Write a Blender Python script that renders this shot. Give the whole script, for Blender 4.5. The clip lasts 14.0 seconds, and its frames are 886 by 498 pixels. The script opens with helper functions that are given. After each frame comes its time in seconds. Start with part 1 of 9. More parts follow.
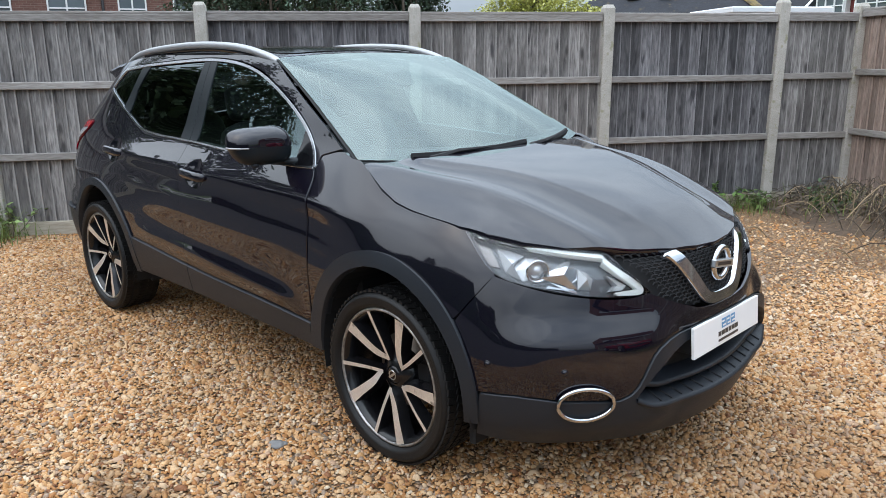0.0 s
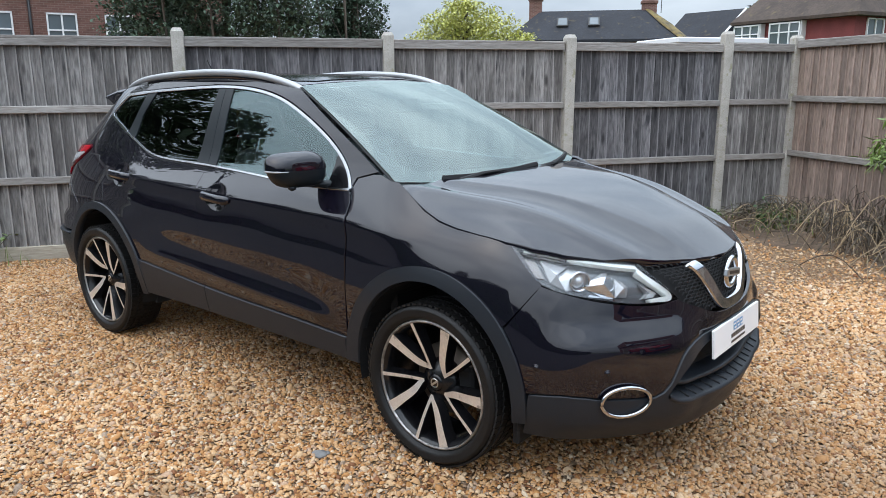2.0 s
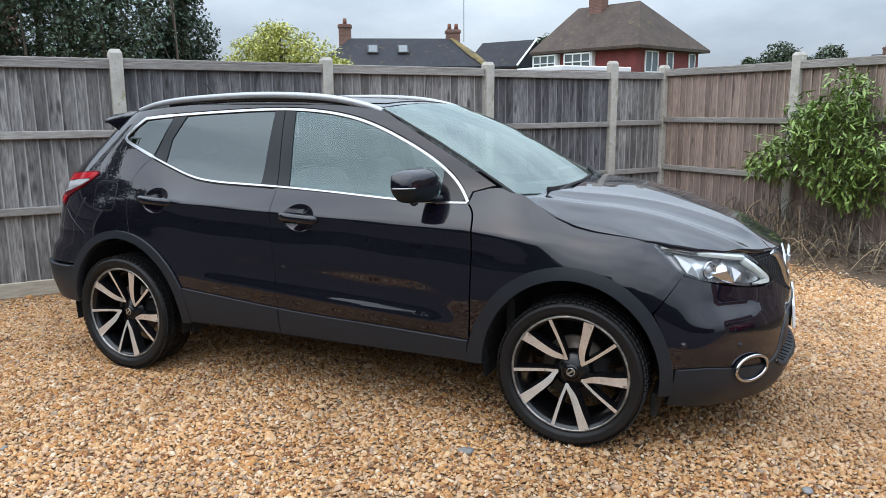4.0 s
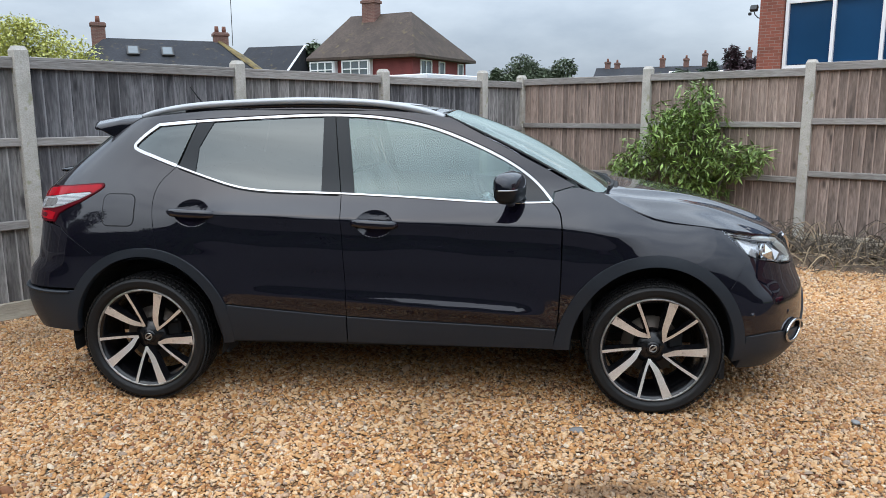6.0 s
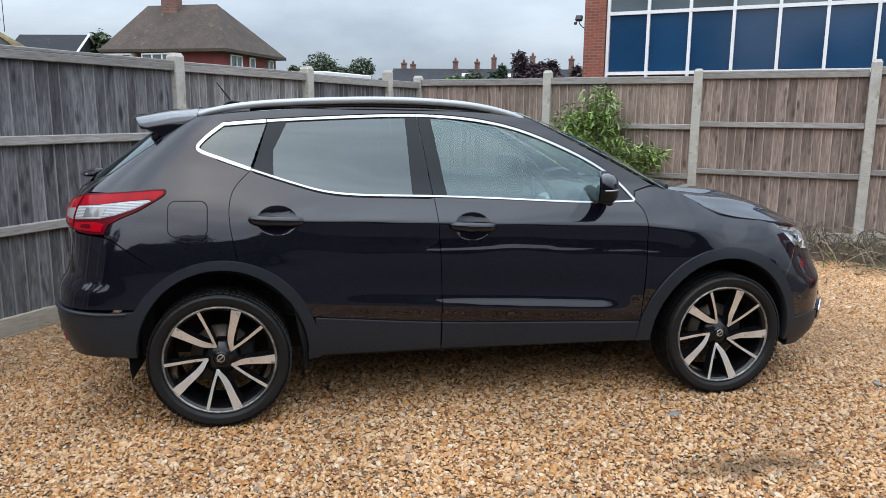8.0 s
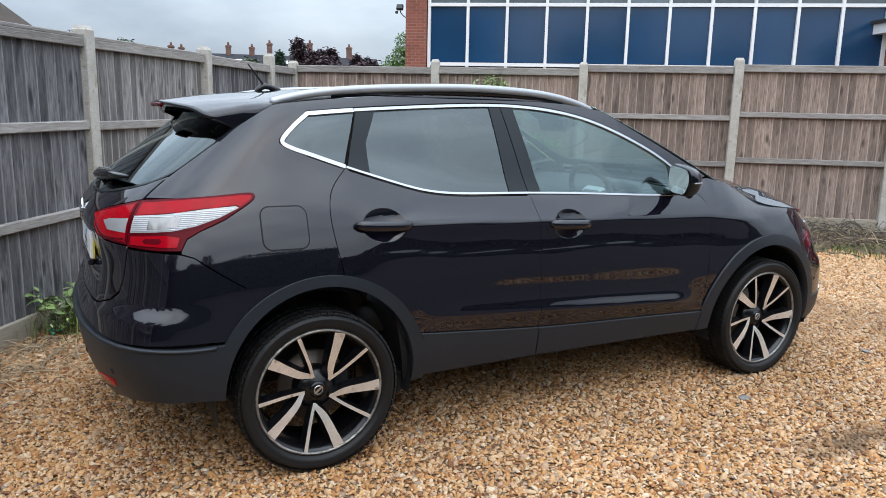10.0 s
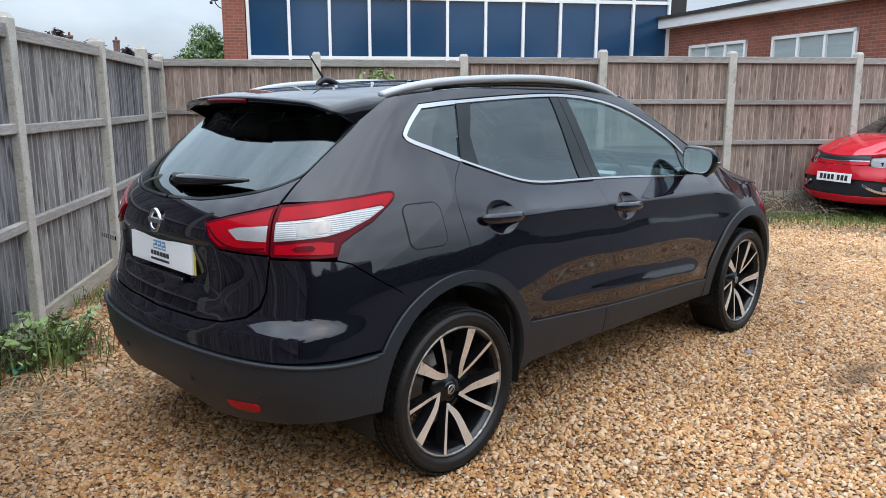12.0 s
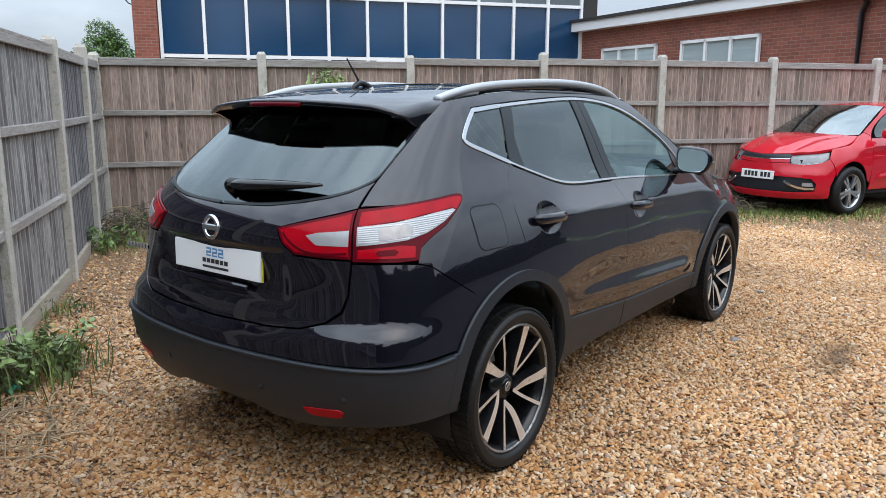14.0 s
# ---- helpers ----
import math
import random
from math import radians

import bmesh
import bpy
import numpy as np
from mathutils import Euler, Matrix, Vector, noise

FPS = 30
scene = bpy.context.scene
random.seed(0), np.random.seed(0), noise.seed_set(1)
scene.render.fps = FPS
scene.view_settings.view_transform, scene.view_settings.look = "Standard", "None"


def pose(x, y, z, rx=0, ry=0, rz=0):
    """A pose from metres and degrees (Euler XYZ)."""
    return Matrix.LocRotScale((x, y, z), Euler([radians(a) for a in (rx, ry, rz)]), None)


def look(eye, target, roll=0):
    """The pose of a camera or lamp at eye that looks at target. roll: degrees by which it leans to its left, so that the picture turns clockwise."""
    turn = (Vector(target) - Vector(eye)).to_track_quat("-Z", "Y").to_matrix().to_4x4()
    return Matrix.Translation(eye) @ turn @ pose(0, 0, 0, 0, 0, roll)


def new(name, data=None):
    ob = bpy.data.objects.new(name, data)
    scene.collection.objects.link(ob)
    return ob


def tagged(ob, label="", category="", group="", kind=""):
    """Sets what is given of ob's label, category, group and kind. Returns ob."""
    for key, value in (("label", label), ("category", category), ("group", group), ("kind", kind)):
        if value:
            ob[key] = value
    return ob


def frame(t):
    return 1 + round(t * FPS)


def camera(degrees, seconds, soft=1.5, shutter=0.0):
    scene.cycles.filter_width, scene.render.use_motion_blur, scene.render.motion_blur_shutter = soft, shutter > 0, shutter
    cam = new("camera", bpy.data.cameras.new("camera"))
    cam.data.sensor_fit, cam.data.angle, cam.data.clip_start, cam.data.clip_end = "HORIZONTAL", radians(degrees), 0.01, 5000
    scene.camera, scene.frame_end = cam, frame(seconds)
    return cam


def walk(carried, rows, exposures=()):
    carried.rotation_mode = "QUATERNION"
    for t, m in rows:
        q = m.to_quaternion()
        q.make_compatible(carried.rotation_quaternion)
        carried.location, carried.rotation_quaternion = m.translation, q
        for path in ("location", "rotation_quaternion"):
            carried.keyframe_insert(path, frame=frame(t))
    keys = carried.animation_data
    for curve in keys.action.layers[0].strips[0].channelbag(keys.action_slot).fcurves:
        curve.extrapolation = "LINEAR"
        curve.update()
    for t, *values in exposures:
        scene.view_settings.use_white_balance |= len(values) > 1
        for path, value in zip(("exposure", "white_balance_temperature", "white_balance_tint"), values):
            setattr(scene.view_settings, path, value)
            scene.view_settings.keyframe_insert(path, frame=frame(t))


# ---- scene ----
cam = camera(61.4, 14.0, soft=0.6)
PATH = [
    (0, (3.308, -2.542, 1.482), (1.936, -1.171, 0.995), -0.5),
    (0.5, (3.312, -2.527, 1.489), (1.945, -1.15, 1.006), -0.7),
    (1, (3.297, -2.532, 1.486), (1.956, -1.123, 1.021), -0.5),
    (1.5, (3.27, -2.727, 1.493), (1.967, -1.276, 1.048), -0.4),
    (2, (3.142, -2.978, 1.51), (1.898, -1.473, 1.079), -0.2),
    (2.5, (2.899, -3.185, 1.502), (1.736, -1.611, 1.088), -0.2),
    (3, (2.667, -3.503, 1.499), (1.614, -1.849, 1.105), -0.2),
    (5.5, (0.985, -4.399, 1.498), (0.643, -2.462, 1.137), -0.4),
    (6, (0.596, -4.524, 1.507), (0.418, -2.564, 1.15), -0.2),
    (6.5, (0.218, -4.516, 1.48), (0.183, -2.547, 1.129), -0.1),
    (7, (-0.207, -4.512, 1.501), (-0.096, -2.547, 1.144), -0.0),
    (7.5, (-0.577, -4.504, 1.516), (-0.337, -2.551, 1.158), 0.2),
    (10, (-2.271, -3.62, 1.499), (-1.332, -1.895, 1.12), 1.2),
    (10.5, (-2.564, -3.418, 1.493), (-1.498, -1.771, 1.104), 0.9),
    (11, (-2.83, -3.19, 1.508), (-1.639, -1.632, 1.116), 0.5),
    (11.5, (-3.137, -3.017, 1.498), (-1.843, -1.543, 1.107), 0.3),
    (12, (-3.35, -2.811, 1.476), (-1.962, -1.425, 1.086), 0.0),
    (12.5, (-3.51, -2.61, 1.491), (-2.052, -1.297, 1.103), 0.0),
    (13, (-3.71, -2.483, 1.499), (-2.199, -1.232, 1.112), 0.1),
    (13.5, (-3.778, -2.419, 1.488), (-2.234, -1.207, 1.103), 0.1),
    (14, (-3.794, -2.381, 1.491), (-2.234, -1.192, 1.101), 0.1),
]
walk(cam, [(t, look(eye, target, roll)) for t, eye, target, roll in PATH], ((0, 0.08), (3, 0.1), (7, -0.02), (10, 0.1), (11.5, 0.12), (14, 0.08)))

# ---- world and light: a bright overcast sky ----
sky_world = bpy.data.worlds.new("overcast_sky")
scene.world = sky_world
sky_world.use_nodes = True
wn, wl = sky_world.node_tree.nodes, sky_world.node_tree.links
wn.clear()
w_out = wn.new("ShaderNodeOutputWorld")
w_bg = wn.new("ShaderNodeBackground")
w_sky = wn.new("ShaderNodeTexSky")
w_sky.sky_type = "NISHITA"
w_sky.sun_disc = False
w_sky.sun_elevation, w_sky.sun_rotation = radians(50), radians(200)
w_sky.air_density, w_sky.dust_density = 1.0, 4.0
# cloud cover: broken grey and white layers over the sky's own light
w_co = wn.new("ShaderNodeTexCoord")
w_map = wn.new("ShaderNodeMapping")
w_map.inputs["Scale"].default_value = (1.0, 1.0, 2.6)
w_noise = wn.new("ShaderNodeTexNoise")
w_noise.inputs["Scale"].default_value = 2.3
w_noise.inputs["Detail"].default_value = 7.0
w_noise.inputs["Roughness"].default_value = 0.55
w_ramp = wn.new("ShaderNodeValToRGB")
w_ramp.color_ramp.elements[0].position, w_ramp.color_ramp.elements[0].color = 0.36, (3.50, 4.22, 5.12, 1)
w_ramp.color_ramp.elements[1].position, w_ramp.color_ramp.elements[1].color = 0.62, (5.76, 6.58, 7.46, 1)
w_mix = wn.new("ShaderNodeMixRGB")
w_mix.inputs["Fac"].default_value = 0.9
wl.new(w_co.outputs["Generated"], w_map.inputs["Vector"])
wl.new(w_map.outputs["Vector"], w_noise.inputs["Vector"])
wl.new(w_noise.outputs["Fac"], w_ramp.inputs["Fac"])
wl.new(w_sky.outputs["Color"], w_mix.inputs["Color1"])
wl.new(w_ramp.outputs["Color"], w_mix.inputs["Color2"])
# an overcast sky is about three times as bright overhead as at the horizon
w_xyz = wn.new("ShaderNodeSeparateXYZ")
w_up = wn.new("ShaderNodeMapRange")
w_up.inputs["From Min"].default_value, w_up.inputs["From Max"].default_value = 0.05, 1.0
w_up.inputs["To Min"].default_value, w_up.inputs["To Max"].default_value = 1.0, 5.0
w_mul = wn.new("ShaderNodeVectorMath")
w_mul.operation = "SCALE"
wl.new(w_co.outputs["Generated"], w_xyz.inputs["Vector"])
wl.new(w_xyz.outputs["Z"], w_up.inputs["Value"])
wl.new(w_mix.outputs["Color"], w_mul.inputs[0])
wl.new(w_up.outputs["Result"], w_mul.inputs["Scale"])
wl.new(w_mul.outputs["Vector"], w_bg.inputs["Color"])
w_bg.inputs["Strength"].default_value = 0.11
wl.new(w_bg.outputs["Background"], w_out.inputs["Surface"])

sun_lamp = bpy.data.lights.new("sun", "SUN")
sun_lamp.energy, sun_lamp.angle, sun_lamp.color = 0.8, radians(120), (1.0, 0.985, 0.965)
new("sun", sun_lamp).matrix_world = look((0, 0, 30), (11, 20, 0))

# ---- materials ----
def rgb(c):
    return (c[0], c[1], c[2], 1)


def surface(name, base, rough=0.5, metal=0.0, vary=0.0, scale=6.0, fine=0.0, fine_scale=80.0, bump=0.0, bump_scale=60.0,
            coat=0.0, spread=0.0, tint=None, stretch=(1, 1, 1), spec=0.5, island=0.0, dirt=None, dirt_at=0.6):
    """A painted, cast or grown surface: base colour varied at two scales, with relief and wear."""
    m = bpy.data.materials.new(name)
    m.use_nodes = True
    n, l = m.node_tree.nodes, m.node_tree.links
    b = n["Principled BSDF"]
    b.inputs["Roughness"].default_value = rough
    b.inputs["Metallic"].default_value = metal
    b.inputs["Coat Weight"].default_value = coat
    b.inputs["Coat Roughness"].default_value = 0.03
    b.inputs["Specular IOR Level"].default_value = spec
    b.inputs["Base Color"].default_value = rgb(base)
    co = n.new("ShaderNodeTexCoord")
    mp = n.new("ShaderNodeMapping")
    mp.inputs["Scale"].default_value = stretch
    l.new(co.outputs["Object"], mp.inputs["Vector"])
    if spread:
        # alike pieces each take their own stretch of the grain
        pick = n.new("ShaderNodeVectorMath")
        pick.operation = "SCALE"
        pick.inputs[0].default_value = (31.0, 17.0, 53.0)
        l.new(n.new("ShaderNodeObjectInfo").outputs["Random"], pick.inputs["Scale"])
        l.new(pick.outputs["Vector"], mp.inputs["Location"])
    out = None
    dark = tint or tuple(v * 0.45 for v in base)

    def layer(noise_scale, amount, colour, last, detail=5.0):
        t = n.new("ShaderNodeTexNoise")
        t.inputs["Scale"].default_value, t.inputs["Detail"].default_value = noise_scale, detail
        l.new(mp.outputs["Vector"], t.inputs["Vector"])
        r = n.new("ShaderNodeMapRange")
        r.inputs["From Min"].default_value, r.inputs["From Max"].default_value = 0.35, 0.7
        r.inputs["To Max"].default_value = amount
        l.new(t.outputs["Fac"], r.inputs["Value"])
        x = n.new("ShaderNodeMixRGB")
        x.inputs["Color1"].default_value, x.inputs["Color2"].default_value = rgb(base), rgb(colour)
        if last:
            l.new(last, x.inputs["Color1"])
        l.new(r.outputs["Result"], x.inputs["Fac"])
        return x.outputs["Color"]

    if vary:
        out = layer(scale, vary, dark, out)
    if fine:
        out = layer(fine_scale, fine, dark, out, 3.0)
    if dirt:
        t = n.new("ShaderNodeTexNoise")
        t.inputs["Scale"].default_value, t.inputs["Detail"].default_value = scale * 2.2, 8.0
        l.new(mp.outputs["Vector"], t.inputs["Vector"])
        r = n.new("ShaderNodeMapRange")
        r.inputs["From Min"].default_value, r.inputs["From Max"].default_value = dirt_at, dirt_at + 0.12
        l.new(t.outputs["Fac"], r.inputs["Value"])
        x = n.new("ShaderNodeMixRGB")
        x.inputs["Color1"].default_value, x.inputs["Color2"].default_value = rgb(base), rgb(dirt)
        if out:
            l.new(out, x.inputs["Color1"])
        l.new(r.outputs["Result"], x.inputs["Fac"])
        out = x.outputs["Color"]
    if spread or island:
        source = n.new("ShaderNodeNewGeometry").outputs["Random Per Island"] if island else n.new("ShaderNodeObjectInfo").outputs["Random"]
        h = n.new("ShaderNodeHueSaturation")
        h.inputs["Color"].default_value = rgb(base)
        if out:
            l.new(out, h.inputs["Color"])
        r = n.new("ShaderNodeMapRange")
        k = spread or island
        r.inputs["To Min"].default_value, r.inputs["To Max"].default_value = 1 - k, 1 + k
        l.new(source, r.inputs["Value"])
        l.new(r.outputs["Result"], h.inputs["Value"])
        out = h.outputs["Color"]
    if out:
        l.new(out, b.inputs["Base Color"])
    if bump:
        t = n.new("ShaderNodeTexNoise")
        t.inputs["Scale"].default_value, t.inputs["Detail"].default_value = bump_scale, 6.0
        l.new(mp.outputs["Vector"], t.inputs["Vector"])
        u = n.new("ShaderNodeBump")
        u.inputs["Strength"].default_value, u.inputs["Distance"].default_value = bump, 0.01
        l.new(t.outputs["Fac"], u.inputs["Height"])
        l.new(u.outputs["Normal"], b.inputs["Normal"])
    return m


def glass(name, colour, rough=0.0, ior=1.95, tint=(1, 1, 1)):
    """Thin automotive or house glazing: a see-through tint under a mirror gloss that grows at grazing angles."""
    m = bpy.data.materials.new(name)
    m.use_nodes = True
    n, l = m.node_tree.nodes, m.node_tree.links
    n.clear()
    o = n.new("ShaderNodeOutputMaterial")
    tr = n.new("ShaderNodeBsdfTransparent")
    tr.inputs["Color"].default_value = rgb(colour)
    gl = n.new("ShaderNodeBsdfGlossy")
    gl.inputs["Roughness"].default_value = rough
    # the gloss of a thin pane is the same from both sides
    lw = n.new("ShaderNodeLayerWeight")
    lw.inputs["Blend"].default_value = 0.5
    pw = n.new("ShaderNodeMath")
    pw.operation = "POWER"
    pw.inputs[1].default_value = 5.0
    l.new(lw.outputs["Facing"], pw.inputs[0])
    fr = n.new("ShaderNodeMapRange")
    fr.inputs["To Min"].default_value = ((ior - 1) / (ior + 1)) ** 2
    l.new(pw.outputs["Value"], fr.inputs["Value"])
    gl.inputs["Color"].default_value = rgb(tint)
    mx = n.new("ShaderNodeMixShader")
    l.new(fr.outputs["Result"], mx.inputs["Fac"])
    l.new(tr.outputs["BSDF"], mx.inputs[1])
    l.new(gl.outputs["BSDF"], mx.inputs[2])
    l.new(mx.outputs["Shader"], o.inputs["Surface"])
    return m


# ---- mesh tools ----
def finish(me, material, smooth):
    for k in (material if isinstance(material, (list, tuple)) else [material]):
        me.materials.append(k)
    if smooth:
        me.polygons.foreach_set("use_smooth", [True] * len(me.polygons))
    me.update()
    return me


def mesh_of(name, bm, material, smooth=False):
    me = bpy.data.meshes.new(name)
    if isinstance(bm, bmesh.types.BMesh):
        bm.normal_update()
        bm.to_mesh(me)
        bm.free()
    else:
        me.from_pydata([tuple(v) for v in bm[0]], [], [tuple(f) for f in bm[1]])
    return finish(me, material, smooth)


def part(name, bm, material, parent, label="", smooth=False):
    ob = new(name, bm if isinstance(bm, bpy.types.Mesh) else mesh_of(name, bm, material, smooth))
    ob.parent = parent
    return tagged(ob, label)


def thing(name, label, category, group="", kind="", at=None):
    ob = tagged(new(name), label, category, group, kind)
    ob.empty_display_size = 0.1
    if at:
        ob.matrix_world = at
    return ob


def box(bm, x0, x1, y0, y1, z0, z1, m=None, bevel=0.0, seg=1):
    made = bmesh.ops.create_cube(bm, size=1.0)["verts"]
    for v in made:
        v.co = Vector((x0 + (v.co.x + 0.5) * (x1 - x0), y0 + (v.co.y + 0.5) * (y1 - y0), z0 + (v.co.z + 0.5) * (z1 - z0)))
    if bevel:
        edges = list({e for v in made for e in v.link_edges})
        made = list({v for f in bmesh.ops.bevel(bm, geom=edges, offset=bevel, segments=seg, affect="EDGES", profile=0.5)["faces"] for v in f.verts} | {v for v in made if v.is_valid})
    if m:
        bmesh.ops.transform(bm, matrix=m, verts=made)
    return made


def boxes(*rows, bevel=0.0, m=None):
    bm = bmesh.new()
    for r in rows:
        box(bm, *r, bevel=bevel, m=m)
    return bm


def spun(profile, n=48, axis="y"):
    """Verts and faces of a profile of (radius, height) turned about an axis."""
    verts, faces = [], []
    for i in range(n):
        a = 2 * math.pi * i / n
        for r, h in profile:
            verts.append((r * math.cos(a), h, r * math.sin(a)) if axis == "y" else (r * math.cos(a), r * math.sin(a), h) if axis == "z" else (h, r * math.cos(a), r * math.sin(a)))
    k = len(profile)
    for i in range(n):
        j = (i + 1) % n
        for q in range(k - 1):
            faces.append((i * k + q, i * k + q + 1, j * k + q + 1, j * k + q))
    return verts, faces


def tube(path, radius, n=8, closed=False, flat=1.0, up=(0, 0, 1)):
    """Verts and faces of a round or flattened tube along a path; radius: a number or one a point."""
    pts = [Vector(p) for p in path]
    k = len(pts)
    radii = radius if isinstance(radius, (list, tuple, np.ndarray)) else [radius] * k
    verts, faces = [], []
    for i, p in enumerate(pts):
        a, b = pts[(i - 1) % k if closed else max(i - 1, 0)], pts[(i + 1) % k if closed else min(i + 1, k - 1)]
        d = (b - a).normalized()
        s = d.cross(Vector(up))
        s = s.normalized() if s.length > 1e-4 else d.orthogonal().normalized()
        u = s.cross(d)
        for j in range(n):
            w = 2 * math.pi * j / n
            verts.append(tuple(p + (math.cos(w) * s + flat * math.sin(w) * u) * float(radii[i])))
    for i in range(k if closed else k - 1):
        for j in range(n):
            a, b = i * n + j, i * n + (j + 1) % n
            c, d = ((i + 1) % k) * n + (j + 1) % n, ((i + 1) % k) * n + j
            faces.append((a, b, c, d))
    if not closed:
        faces.append(tuple(reversed(range(n))))
        faces.append(tuple(range((k - 1) * n, k * n)))
    return verts, faces


def joined(*pieces):
    verts, faces = [], []
    for v, f in pieces:
        base = len(verts)
        verts += [tuple(p) for p in v]
        faces += [tuple(i + base for i in q) for q in f]
    return verts, faces


def quads(bm_rows):
    """Verts and faces of many oriented boxes: rows of (matrix, sx, sy, sz)."""
    verts, faces = [], []
    for m, sx, sy, sz in bm_rows:
        b = len(verts)
        for x, y, z in ((-1, -1, -1), (1, -1, -1), (1, 1, -1), (-1, 1, -1), (-1, -1, 1), (1, -1, 1), (1, 1, 1), (-1, 1, 1)):
            verts.append(tuple(m @ Vector((x * sx / 2, y * sy / 2, z * sz / 2))))
        faces += [tuple(b + i for i in q) for q in ((0, 3, 2, 1), (4, 5, 6, 7), (0, 1, 5, 4), (1, 2, 6, 5), (2, 3, 7, 6), (3, 0, 4, 7))]
    return verts, faces


def spline(points, n, closed=False):
    """n points along a smooth (C2) curve through the given ones, evenly spread by chord."""
    p = np.asarray(points, float)
    if closed:
        k = len(p)
        p = np.concatenate([p[-3:], p, p[:4]])
    t = np.r_[0, np.cumsum(np.sqrt(np.linalg.norm(np.diff(p, axis=0), axis=1) + 1e-9))]
    at = np.linspace(t[3], t[3 + k], n, endpoint=False) if closed else np.linspace(0, t[-1], n)
    return cubic(t, p, at)


def cubic(t, p, at):
    """Natural cubic spline through the rows p at the places t, read at the places given."""
    t, p, at = np.asarray(t, float), np.asarray(p, float), np.asarray(at, float)
    flat = p.reshape(len(t), -1)
    k = len(t)
    h = np.diff(t)
    a = np.eye(k)
    b = np.zeros_like(flat)
    for i in range(1, k - 1):
        a[i, i - 1], a[i, i], a[i, i + 1] = h[i - 1], 2 * (h[i - 1] + h[i]), h[i]
        b[i] = 6 * ((flat[i + 1] - flat[i]) / h[i] - (flat[i] - flat[i - 1]) / h[i - 1])
    m = np.linalg.solve(a, b)
    i = np.clip(np.searchsorted(t, at) - 1, 0, k - 2)
    u, w = (at - t[i])[:, None], (t[i + 1] - at)[:, None]
    hi = h[i][:, None]
    out = m[i] * w**3 / (6 * hi) + m[i + 1] * u**3 / (6 * hi) + (flat[i] / hi - m[i] * hi / 6) * w + (flat[i + 1] / hi - m[i + 1] * hi / 6) * u
    return out.reshape(len(at), *p.shape[1:])

# ---- ground, fences and what stands behind them ----
def ragged_tone(n, l, coords, colour, centre, reach, tint, most, edge=(1.15, 2.1)):
    """The gravel's colour, with one ragged patch of its own colour lying in it."""
    d = n.new("ShaderNodeVectorMath")
    d.operation = "SUBTRACT"
    d.inputs[1].default_value = (centre[0], centre[1], 0)
    l.new(coords, d.inputs[0])
    e = n.new("ShaderNodeVectorMath")
    e.operation = "MULTIPLY"
    e.inputs[1].default_value = (1 / reach[0], 1 / reach[1], 0)
    l.new(d.outputs["Vector"], e.inputs[0])
    r = n.new("ShaderNodeVectorMath")
    r.operation = "LENGTH"
    l.new(e.outputs["Vector"], r.inputs[0])
    t = n.new("ShaderNodeTexNoise")
    t.inputs["Scale"].default_value, t.inputs["Detail"].default_value = 4.0 / max(reach), 7.0
    l.new(coords, t.inputs["Vector"])
    a = n.new("ShaderNodeMath")
    a.operation = "MULTIPLY_ADD"
    a.inputs[1].default_value = 1.8
    l.new(t.outputs["Fac"], a.inputs[0])
    l.new(r.outputs["Value"], a.inputs[2])
    k = n.new("ShaderNodeMapRange")
    k.inputs["From Min"].default_value, k.inputs["From Max"].default_value = edge
    k.inputs["To Min"].default_value, k.inputs["To Max"].default_value = most, 0.0
    l.new(a.outputs["Value"], k.inputs["Value"])
    x = n.new("ShaderNodeMixRGB")
    x.inputs["Color2"].default_value = rgb(tint)
    l.new(colour, x.inputs["Color1"])
    l.new(k.outputs["Result"], x.inputs["Fac"])
    return x.outputs["Color"]


def soil_and_shade(n, l, coords, colour):
    """Bare soil scuffed through the gravel beside the car; damp, dirty stones and the car's painted shade before its
    nose.
    """
    # before the nose: damp stones, with the car's shade put into the colour
    colour = ragged_tone(n, l, coords, colour, (2.65, 0.05), (0.75, 0.85), (0.15, 0.088, 0.046), 0.55, (0.9, 2.3))
    colour = ragged_tone(n, l, coords, colour, (-2.75, 0.75), (0.35, 0.8), (0.15, 0.09, 0.05), 0.5, (0.9, 2.1))
    return ragged_tone(n, l, coords, colour, (1.0, -1.68), (0.42, 0.13), (0.115, 0.066, 0.034), 0.85)


